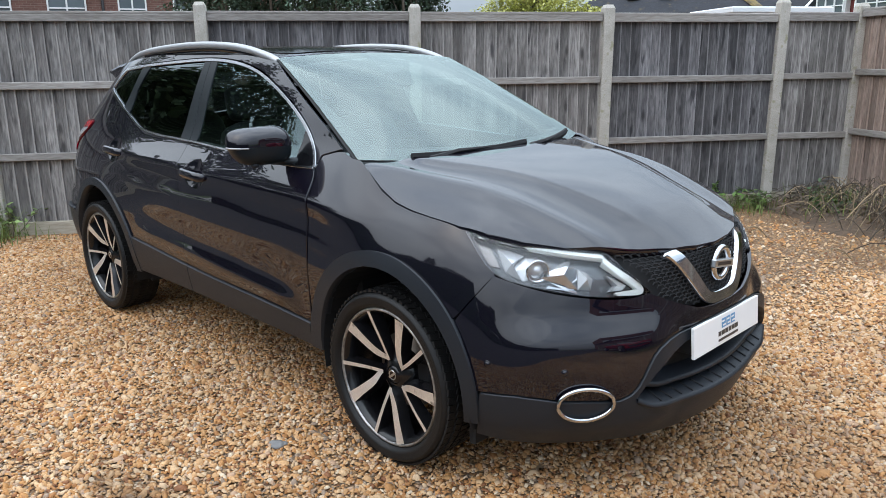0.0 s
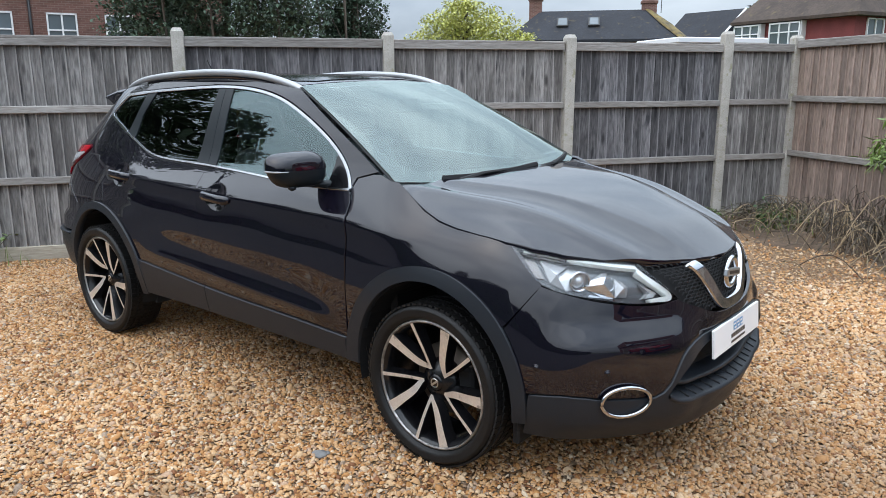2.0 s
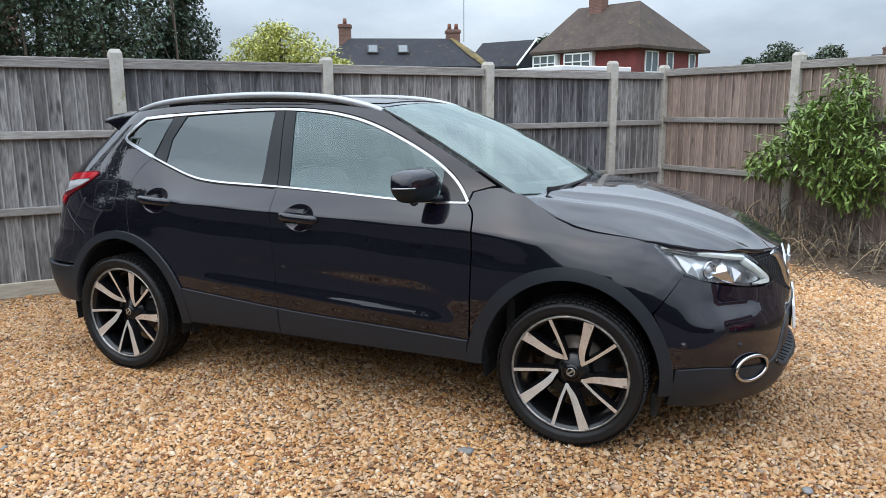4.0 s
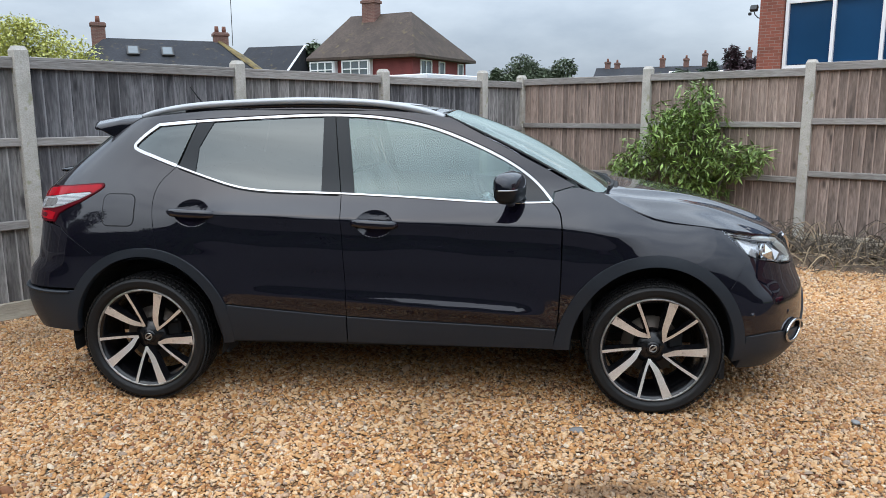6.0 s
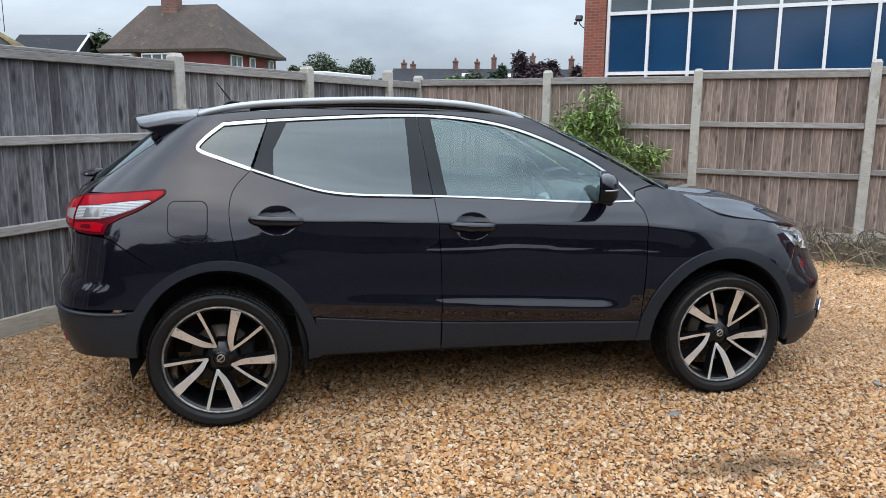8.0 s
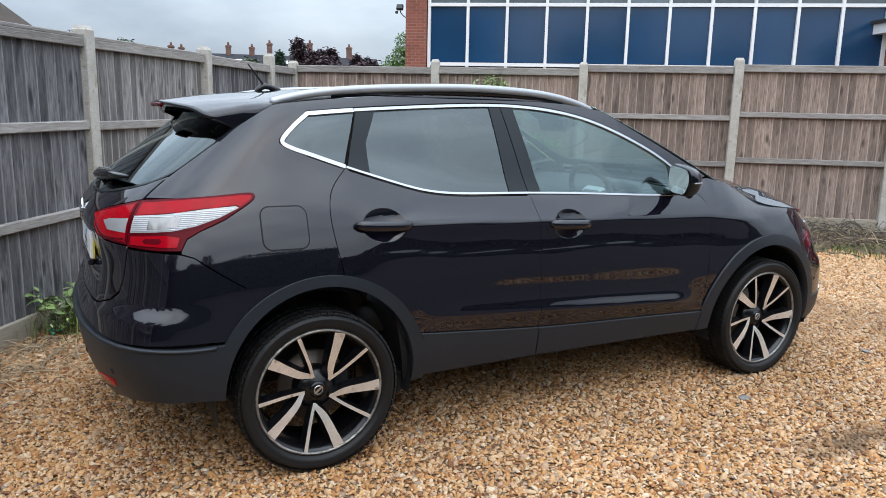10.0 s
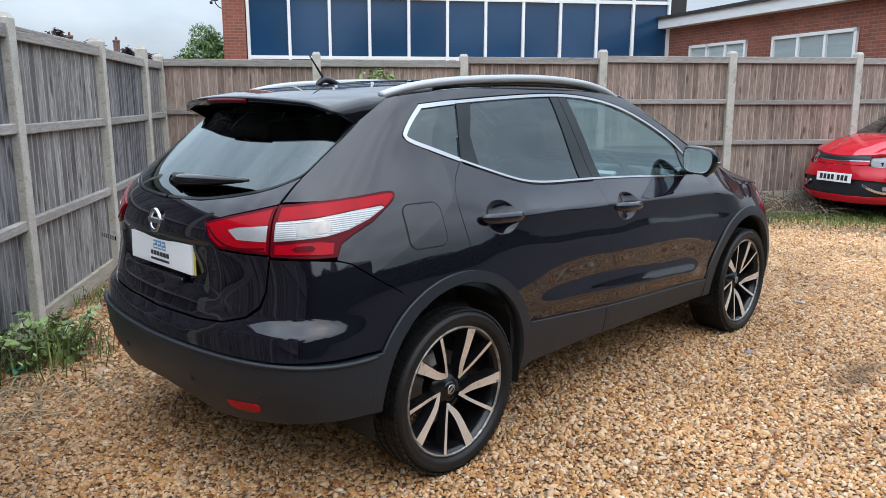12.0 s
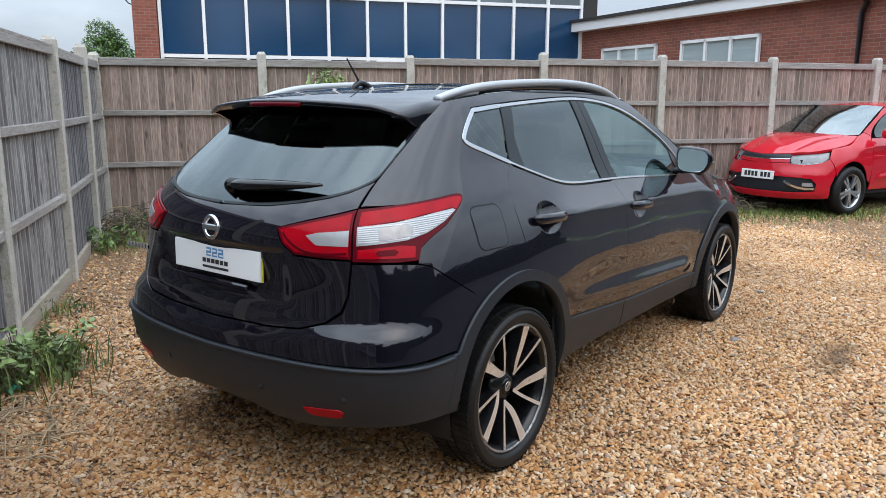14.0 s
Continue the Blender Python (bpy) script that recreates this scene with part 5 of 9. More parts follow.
def curve_of(xs, zs):
    xs, zs = np.asarray(xs, float), np.asarray(zs, float)
    return lambda x: cubic(xs, zs[:, None], np.clip(np.ravel(x), xs[0], xs[-1])).reshape(np.shape(x))


bonnet_line = curve_of((0.9, 1.0, 1.3, 1.6, 1.9, 2.08, 2.2), (1.118, 1.112, 1.088, 1.042, 0.957, 0.885, 0.822))
bonnet_drop = curve_of((0.9, 1.0, 1.15, 1.3, 1.65, 1.9, 2.0, 2.2), (0.0, 0.0, 0.055, 0.098, 0.103, 0.13, 0.17, 0.30))


bonnet_crease = curve_of((1.0, 1.225, 1.57, 1.92, 2.2), (0.565, 0.485, 0.343, 0.25, 0.21))


def bonnet_height(x, y):
    flat = 0.80 * (1 - ease(x, 1.42, 1.80))
    z = bonnet_line(x) - bonnet_drop(x) * ((1 - flat) * (y / 0.8) ** 3 + flat * (y / 0.8) ** 5)
    # the leading edge dips to meet the lamps
    z -= 0.011 * ease(x, 1.62, 1.92) * ease(np.abs(y), 0.10, 0.40)
    # raised middle with a crisp crease, then a hollow and a soft outer ridge
    fade = ease(x, 1.0, 1.2) * (1 - ease(x, 1.92, 2.12))
    crease = bonnet_crease(x)
    z += 0.021 * (1 - np.clip((y - crease) / 0.13, 0, 1)) ** 2 * fade
    z += 0.014 * bell(y, 0.69 - 0.22 * (x - 1.0), 0.055) * fade
    return z


roof_line = curve_of((-1.75, -1.5, -1.0, -0.5, 0.0, 0.32, 0.5), (1.497, 1.528, 1.566, 1.573, 1.558, 1.521, 1.483))


def roof_height(x, y):
    return roof_line(x) - (0.052 - 0.018 * ease(x, -1.5, -0.6)) * (y / 0.57) ** 2.4


bonnet = height_skin((0.95, 2.2), 0.84, bonnet_height, 160, 110)
roof = height_skin((-1.75, 0.5), 0.60, roof_height, 160, 60)
bonnet_top, roof_top = bonnet.chart("top"), roof.chart("top")


def screen_skin():
    """The windscreen: from the cowl to the roof's front edge, bowed across."""
    t = np.linspace(0, 1, 60)[:, None]
    u = np.linspace(0, 1, 60)[None]
    cx, cz = 1.20 - 0.91 * t, 1.085 + 0.440 * t + 0.05 * np.sin(np.pi * t) 
    ex, ez, ey = 1.02 - 0.76 * t, 1.112 + 0.388 * t + 0.012 * np.sin(np.pi * t), 0.735 - 0.165 * t
    w = u**2.2
    s = Skin()
    s.s, s.v = t.ravel(), u.ravel()
    s.p = np.stack([cx + (ex - cx) * w, ey * u + 0 * cx, cz + (ez - cz) * w], -1)
    du, dv = np.gradient(s.p, axis=0), np.gradient(s.p, axis=1)
    s.n = np.cross(du, dv)
    s.n /= np.linalg.norm(s.n, axis=2)[..., None]
    if s.n[30, 10, 2] < 0:
        s.n = -s.n
    return s


screen = screen_skin()
screen_chart = Chart(screen.p, screen.n, np.repeat(screen.s[:, None], 60, 1), np.repeat(screen.v[None], 60, 0))

# ---- car materials ----
def paint_material(name, base, flake=0.0, metal=0.0, ior=1.5, gloss=0.02):
    """Clear coat over pigment, or over fine metal flake where metal is set."""
    m = surface(name, base, 0.36 if metal else 0.42, metal, coat=1.0, spec=0.02)
    n, l = m.node_tree.nodes, m.node_tree.links
    b = n["Principled BSDF"]
    b.inputs["Coat IOR"].default_value = ior
    # faint film of dust and water marks dulls the gloss here and there
    co = n.new("ShaderNodeTexCoord")
    t = n.new("ShaderNodeTexNoise")
    t.inputs["Scale"].default_value, t.inputs["Detail"].default_value = 3.0, 8.0
    l.new(co.outputs["Object"], t.inputs["Vector"])
    r = n.new("ShaderNodeMapRange")
    r.inputs["From Min"].default_value, r.inputs["From Max"].default_value = 0.45, 0.8
    r.inputs["To Min"].default_value, r.inputs["To Max"].default_value = gloss, gloss + 0.025
    l.new(t.outputs["Fac"], r.inputs["Value"])
    l.new(r.outputs["Result"], b.inputs["Coat Roughness"])
    # the faint waviness of pressed panels and sprayed lacquer
    w = n.new("ShaderNodeTexNoise")
    w.inputs["Scale"].default_value, w.inputs["Detail"].default_value = 2.6, 1.0
    l.new(co.outputs["Object"], w.inputs["Vector"])
    u = n.new("ShaderNodeBump")
    u.inputs["Strength"].default_value, u.inputs["Distance"].default_value = 0.35, 0.006
    l.new(w.outputs["Fac"], u.inputs["Height"])
    l.new(u.outputs["Normal"], b.inputs["Coat Normal"])
    if flake:
        v = n.new("ShaderNodeTexVoronoi")
        v.inputs["Scale"].default_value = 900.0
        l.new(co.outputs["Object"], v.inputs["Vector"])
        x = n.new("ShaderNodeMixRGB")
        x.inputs["Color1"].default_value = rgb(base)
        x.inputs["Color2"].default_value = rgb(tuple(c * flake for c in base))
        l.new(v.outputs["Color"], x.inputs["Fac"])
        l.new(x.outputs["Color"], b.inputs["Base Color"])
    return m


paint = paint_material("aubergine_black_metallic_paint", (0.0036, 0.0030, 0.0064), 1.6, 0.18, 1.56, 0.006)
gloss_black = surface("gloss_black_plastic", (0.005, 0.005, 0.006), 0.10, spec=0.4)
satin_black = surface("satin_black_trim", (0.0080, 0.0115, 0.0145), 0.34, spec=0.25, vary=0.3, scale=6.0)
trim_black = surface("grained_black_plastic", (0.0118, 0.0152, 0.0205), 0.42, spec=0.34, vary=0.35, scale=5.0, fine=0.4, fine_scale=120.0, tint=(0.014, 0.016, 0.020), bump=0.15, bump_scale=350.0)
matt_black = surface("matt_black_underbody", (0.006, 0.006, 0.007), 0.8, vary=0.4, scale=6.0)
lamp_silver = surface("bright_lamp_reflector", (0.60, 0.61, 0.62), 0.22, 0.6, vary=0.35, scale=25.0, tint=(0.36, 0.37, 0.38))
chrome = surface("bright_chrome", (0.54, 0.55, 0.57), 0.10, 1.0, vary=0.12, scale=14.0, tint=(0.6, 0.6, 0.6))
trim_chrome = surface("weathered_chrome_trim", (0.40, 0.41, 0.43), 0.20, 1.0, vary=0.2, scale=10.0, tint=(0.36, 0.36, 0.37))
rail_silver = surface("satin_rail_silver", (0.40, 0.405, 0.415), 0.42, 0.55, vary=0.2, scale=8.0, tint=(0.28, 0.28, 0.29))
satin_silver = surface("satin_silver", (0.48, 0.49, 0.50), 0.30, 1.0, vary=0.15, scale=8.0, tint=(0.5, 0.5, 0.5))
machined = surface("scuffed_machined_alloy", (0.86, 0.825, 0.785), 0.34, 0.75, vary=0.25, scale=9.0, fine=0.25, fine_scale=120.0, tint=(0.38, 0.34, 0.31), dirt=(0.20, 0.18, 0.165), dirt_at=0.63)
alloy_black = surface("gloss_black_alloy", (0.004, 0.004, 0.005), 0.25, coat=0.25, spec=0.3, vary=0.4, scale=8.0, tint=(0.010, 0.0095, 0.010))
rim_lip = surface("kerbed_alloy_lip", (0.62, 0.61, 0.59), 0.36, 0.9, vary=0.85, scale=9.0, fine=0.6, fine_scale=55.0, tint=(0.12, 0.115, 0.11), bump=0.5, bump_scale=120.0)
rubber = surface("dusty_tyre_rubber", (0.0058, 0.0058, 0.0064), 0.48, spec=0.28, vary=0.5, scale=9.0, fine=0.4, fine_scale=150.0, tint=(0.011, 0.0105, 0.010), bump=0.2, bump_scale=260.0)
disc_steel = surface("worn_brake_steel", (0.16, 0.14, 0.125), 0.5, 0.8, vary=0.4, scale=12.0, tint=(0.16, 0.10, 0.06))
cabin_cloth = surface("black_seat_leather", (0.020, 0.020, 0.022), 0.5, vary=0.3, scale=5.0)
dash_mat = surface("dark_dashboard", (0.022, 0.022, 0.024), 0.6, vary=0.3, scale=6.0)
plate_white = surface("white_acrylic_plate", (0.78, 0.79, 0.80), 0.25, vary=0.12, scale=5.0, tint=(0.66, 0.66, 0.66))
ink_blue = surface("blue_print", (0.06, 0.22, 0.42), 0.4)
ink_black = surface("black_print", (0.02, 0.02, 0.022), 0.4)
plate_yellow = surface("yellow_plate_edge", (0.62, 0.50, 0.06), 0.4)
lens_red = surface("red_lamp_lens", (0.34, 0.0015, 0.009), 0.10, spec=0.16, vary=0.5, scale=16.0, tint=(0.20, 0.003, 0.006))
lens_deep = surface("deep_red_lamp_lens", (0.10, 0.001, 0.006), 0.25, spec=0.12, vary=0.35, scale=20.0)
lens_clear = surface("smoked_clear_rib", (0.30, 0.29, 0.28), 0.12, 0.4, coat=0.5, vary=0.6, scale=30.0, tint=(0.12, 0.11, 0.11))
lens_white = surface("clear_lamp_plastic", (0.36, 0.36, 0.37), 0.2, 0.2, coat=0.4, vary=0.6, scale=8.0, tint=(0.24, 0.24, 0.25))
lens_rib = surface("white_lamp_rib", (0.52, 0.53, 0.54), 0.2, coat=0.4, vary=0.2, scale=12.0)
drl_white = surface("frosted_light_guide", (0.62, 0.65, 0.62), 0.2, coat=1.0, vary=0.2, scale=12.0)
lamp_grey = surface("grey_lamp_bowl", (0.26, 0.27, 0.28), 0.35, 0.3, vary=0.4, scale=14.0)
lamp_dark = surface("dark_lamp_bezel", (0.12, 0.125, 0.13), 0.25, 0.5, vary=0.3, scale=9.0)
clear_glass = glass("clear_lamp_lens", (0.96, 0.97, 0.98), ior=1.45)
screen_glass = glass("green_tinted_screen", (0.62, 0.73, 0.70), ior=2.3, tint=(0.86, 0.98, 0.94))
door_glass = glass("green_tinted_door_glass", (0.50, 0.61, 0.60), ior=1.92, tint=(0.78, 0.98, 1.0))
privacy_glass = glass("dark_privacy_glass", (0.085, 0.097, 0.10), ior=1.86, tint=(0.86, 0.97, 1.0))
mirror_glass = surface("door_mirror_glass", (0.75, 0.78, 0.80), 0.03, 1.0)
amber = surface("smoked_indicator", (0.22, 0.20, 0.19), 0.15, coat=0.8)


def arc(cx, cz, r0, r1, a0, a1, n=40):
    """Points on an arc whose radius runs from r0 to r1."""
    t = np.linspace(0, 1, n)
    a = np.radians(a0 + (a1 - a0) * t)
    r = r0 + (r1 - r0) * t
    return np.stack([cx + r * np.cos(a), cz + r * np.sin(a)], 1)


def arch_curve(cx, knots, n=60):
    """A wheel arch: radius by angle, from knots of (degrees, radius)."""
    k = np.asarray(knots, float)
    a = np.linspace(k[0, 0], k[-1, 0], n)
    r = cubic(k[:, 0], k[:, 1:2], a)[:, 0]
    return np.stack([cx + r * np.cos(np.radians(a)), 0.342 + r * np.sin(np.radians(a))], 1)


front_arch_out = arch_curve(1.323, ((-6, 0.436), (30, 0.450), (60, 0.470), (90, 0.480), (125, 0.482), (155, 0.482), (182, 0.498)))
front_arch_in = arch_curve(1.323, ((-8, 0.384), (30, 0.396), (60, 0.412), (90, 0.424), (125, 0.420), (155, 0.415), (182, 0.420)))
rear_arch_out = arch_curve(-1.323, ((-2, 0.476), (25, 0.484), (60, 0.492), (90, 0.484), (120, 0.468), (150, 0.448), (176, 0.430)))
rear_arch_in = arch_curve(-1.323, ((-3, 0.418), (25, 0.430), (60, 0.443), (90, 0.440), (120, 0.420), (150, 0.395), (176, 0.378)))

# chart lines of the side, as (x, z)
BELT = [(0.80, 1.068), (0.555, 1.066), (0.15, 1.086), (-0.268, 1.105), (-0.52, 1.112), (-0.66, 1.118), (-0.80, 1.134), (-0.945, 1.172), (-1.155, 1.24), (-1.31, 1.295)]
TOP_LINE = [(-1.283, 1.452), (-1.079, 1.469), (-0.678, 1.491), (-0.336, 1.500), (-0.094, 1.487), (0.08, 1.461), (0.255, 1.413), (0.489, 1.315), (0.637, 1.233), (0.735, 1.155), (0.805, 1.072)]
QUARTER_NOSE = [(-1.31, 1.295), (-1.383, 1.322), (-1.404, 1.340), (-1.390, 1.364), (-1.34, 1.410), (-1.283, 1.452)]
DOOR_REAR = [(-1.155, 1.238), (-1.20, 1.195), (-1.238, 1.145), (-1.257, 1.063), (-1.247, 0.948), (-1.22, 0.815)]
DOOR_MID = [(-0.268, 1.100), (-0.252, 0.88), (-0.240, 0.60), (-0.240, 0.48)]
DOOR_FRONT = [(0.805, 1.066), (0.833, 1.035), (0.847, 0.984), (0.851, 0.828), (0.845, 0.60), (0.838, 0.438)]
SILL = [(-0.872, 0.535), (-0.24, 0.480), (0.30, 0.456), (0.838, 0.434)]


def along(points, n):
    return [tuple(q) for q in spline(points, n)]


def clip(path, lo, hi):
    """The part of a path, monotonic in x, between two places, with its ends cut exactly."""
    p = sorted(path)
    xs, zs = [q[0] for q in p], [q[1] for q in p]
    lo, hi = max(lo, xs[0]), min(hi, xs[-1])
    cut = [(lo, float(np.interp(lo, xs, zs)))] + [q for q in p if lo < q[0] < hi] + [(hi, float(np.interp(hi, xs, zs)))]
    return cut if path[0][0] < path[-1][0] else cut[::-1]


LAMP_OUT = [(-2.1185, 1.118), (-1.95, 1.130), (-1.78, 1.140), (-1.65, 1.149), (-1.61, 1.1505), (-1.590, 1.149), (-1.577, 1.141), (-1.574, 1.130), (-1.584, 1.116), (-1.61, 1.097), (-1.68, 1.054), (-1.78, 1.016), (-1.835, 0.988), (-1.855, 0.945), (-1.95, 0.943), (-2.1185, 0.948)]


def body_panels(car):
    gap = 0.0017
    belt_low = [(x, z - 0.011) for x, z in along(BELT, 60)]
    # front door
    door = [q for q in belt_low if q[0] > -0.262] + along(DOOR_FRONT, 24) + [(x, z) for x, z in along(SILL, 40)[::-1] if x > -0.235] + along(DOOR_MID, 24)[::-1]
    fd = pair("front_door", patch(cabin_side, door, 0, 0.014, 0.016, gap, HANDLES[1:]), paint, car)
    # rear door
    edge = along(DOOR_REAR, 26)
    arch = [(-1.323 + (x + 1.323) * 0.97, 0.342 + (z - 0.342) * 0.97) for x, z in rear_arch_out[::-1] if -1.218 < x < -0.866 and z > 0.54]
    door = along(DOOR_MID, 24) + [q for q in along(SILL, 40)[::-1] if q[0] < -0.246] + arch[::-1] + edge[::-1] + [q for q in belt_low[::-1] if -1.15 < q[0] < -0.276]
    rd = pair("rear_door", patch(cabin_side, door, 0, 0.014, 0.016, gap, HANDLES[:1]), paint, car)
    # body side: quarter panel, roof rail and screen pillar in one pressing
    top_out = [(x, z + 0.012) for x, z in along(TOP_LINE, 60)]
    nose_q = [(x - 0.012, z) for x, z in along(QUARTER_NOSE, 20)]
    belt_q = [(x, z - 0.011) for x, z in along(BELT, 60) if x < -1.165]
    roof_edge = [(0.285, 1.487), (0.0, 1.522), (-0.3, 1.536), (-0.6, 1.540), (-1.0, 1.528), (-1.25, 1.508), (-1.375, 1.494)]
    pillar = [(0.812, 1.080), (0.815, 1.118), (0.925, 1.148), (0.785, 1.227), (0.505, 1.372), (0.285, 1.487)]
    def flat(rows):
        p, _ = cabin_wrap.at(rows)
        return [(q[0], q[2]) for q in p]

    d_seam = flat(along([(-1.985, 1.478), (-2.012, 1.391), (-2.048, 1.336), (-2.076, 1.292), (-2.096, 1.246), (-2.108, 1.205), (-2.117, 1.128)], 24))
    lamp = flat(LAMP_OUT[1:-2] + [(-1.855, 0.935), (-1.80, 0.921), (-1.68, 0.846), (-1.60, 0.795)])
    arch = [(-1.323 + (x + 1.323) * 0.97, 0.342 + (z - 0.342) * 0.97) for x, z in rear_arch_out if x < -1.224 and x > -1.575 and z > 0.7]
    side = belt_q + nose_q + top_out + pillar[1:-1] + along(roof_edge, 30) + d_seam + lamp + arch[::-1] + along(DOOR_REAR, 26)[::-1]
    pair("body_side", patch(cabin_side, side, 0, 0.014, 0.016, gap), paint, car)
    # fuel flap
    x0, x1, z0, z1, r = -1.535, -1.355, 0.936, 1.098, 0.035
    flap = np.concatenate([arc(x1 - r, z1 - r, r, r, 0, 90, 7), arc(x0 + r, z1 - r, r, r, 90, 180, 7), arc(x0 + r, z0 + r, r, r, 180, 270, 7), arc(x1 - r, z0 + r, r, r, 270, 360, 7)])
    skin_part("fuel_flap", one_half(patch(cabin_side, flap, 0.0022, 0.004, 0.016, 0.003), -1), paint, car)
    skin_part("flap_seam", one_half(patch(cabin_side, ribbon(np.concatenate([flap, flap[:1]]), 0.0022, 90), 0.0006, 0, 0.01, 0), -1), matt_black, car)
    # front wing
    arch = [(1.323 + (x - 1.323) * 0.97, 0.342 + (z - 0.342) * 0.97) for x, z in front_arch_out[::-1] if z > 0.46 and 0.86 < x < 1.675]
    wing = [(0.858, 0.440)] + [(x + 0.0038, z) for x, z in along(DOOR_FRONT, 24)[::-1]][1:] + [(0.82, 1.116), (0.925, 1.144), (1.01, 1.119), (1.05, 1.117), (1.085, 1.101), (1.14, 1.068), (1.22, 1.021), (1.305, 0.987), (1.42, 0.969), (1.55, 0.953), (1.64, 0.940), (1.69, 0.898), (1.735, 0.852), (1.777, 0.808), (1.737, 0.745), (1.689, 0.675)] + arch[::-1]
    pair("front_wing", patch(nose_side, wing, 0, 0.014, 0.016, gap), paint, car)
    # sill and door cladding
    for name, a, b in (("door_cladding", -0.868, -0.243), ("door_cladding", -0.237, 0.832)):
        top = [(x, z - 0.004) for x, z in along(SILL, 60) if a <= x <= b]
        ztop = lambda x: float(np.interp(x, [q[0] for q in SILL], [q[1] for q in SILL])) - 0.004
        poly = [(a, ztop(a))] + top + [(b, ztop(b)), (b - (0.012 if b > 0 else 0), 0.325 if b > 0 else 0.336), (a + (0.006 if a < -0.5 else 0), 0.336)]
        pair(name, patch(cabin_side, poly, 0.010, 0.03, 0.02, 0.001), trim_black, car, "grained black plastic lower door cladding")
    pair("sill", patch(cabin_side, [(-0.90, 0.350), (0.90, 0.340), (0.90, 0.296), (-0.90, 0.296)], -0.20, 0.02, 0.03, 0), matt_black, car)
    # wheel arch cladding
    for chart, out, inn in ((nose_side, front_arch_out, front_arch_in), (cabin_side, rear_arch_out, rear_arch_in)):
        poly = np.concatenate([out, inn[::-1]])
        v, f, n = patch(chart, poly, 0.013, 0.045, 0.02, 0.0)
        pair("arch_cladding", (v, f, n), trim_black, car, "grained black plastic arch lip")
    # splash piece between front arch and sill
    pair("sill_end", patch(nose_side, [(0.842, 0.430), (0.872, 0.432), (0.842, 0.332), (0.815, 0.325)], 0.010, 0.03, 0.02, 0.001), trim_black, car)
    # bonnet
    edge = [(2.155, 0), (2.145, 0.12), (2.115, 0.24), (2.06, 0.36), (2.0, 0.475), (1.92, 0.585), (1.82, 0.68), (1.72, 0.742), (1.62, 0.775), (1.50, 0.786), (1.40, 0.790), (1.31, 0.788), (1.22, 0.772), (1.14, 0.750), (1.075, 0.728), (1.055, 0.715), (1.10, 0.5), (1.14, 0.25), (1.15, 0)]
    skin_part("bonnet", both_halves(patch(bonnet_top, edge, 0.0, 0.036, 0.013, 0.001)), paint, car)
    part("cowl", quads([(pose(1.135, 0, 1.055, 0, 12, 0), 0.20, 1.36, 0.02)]), matt_black, car)
    # roof: dark glass panel framed by paint
    skin_part("roof_panel", both_halves(patch(roof_top, [(0.262, 0), (0.258, 0.25), (0.235, 0.47), (0.20, 0.555), (-0.2, 0.566), (-0.7, 0.568), (-1.15, 0.552), (-1.40, 0.525), (-1.44, 0.40), (-1.46, 0)], 0.0, 0.012, 0.03, 0)), paint, car)
    skin_part("glass_roof", both_halves(patch(roof_top, [(0.20, 0), (0.19, 0.40), (0.12, 0.465), (-0.9, 0.475), (-0.98, 0.42), (-1.0, 0)], 0.004, 0.004, 0.03, 0)), gloss_black, car, "dark panoramic glass roof")
    for s in (-1, 1):
        strip = patch(roof_top, ribbon([(0.27, 0.522), (-0.3, 0.535), (-0.9, 0.530), (-1.36, 0.495)], 0.011, 50), 0.003, 0.004, 0.03, 0)
        skin_part("roof_gutter", one_half(strip, s), gloss_black, car)
    return fd, rd


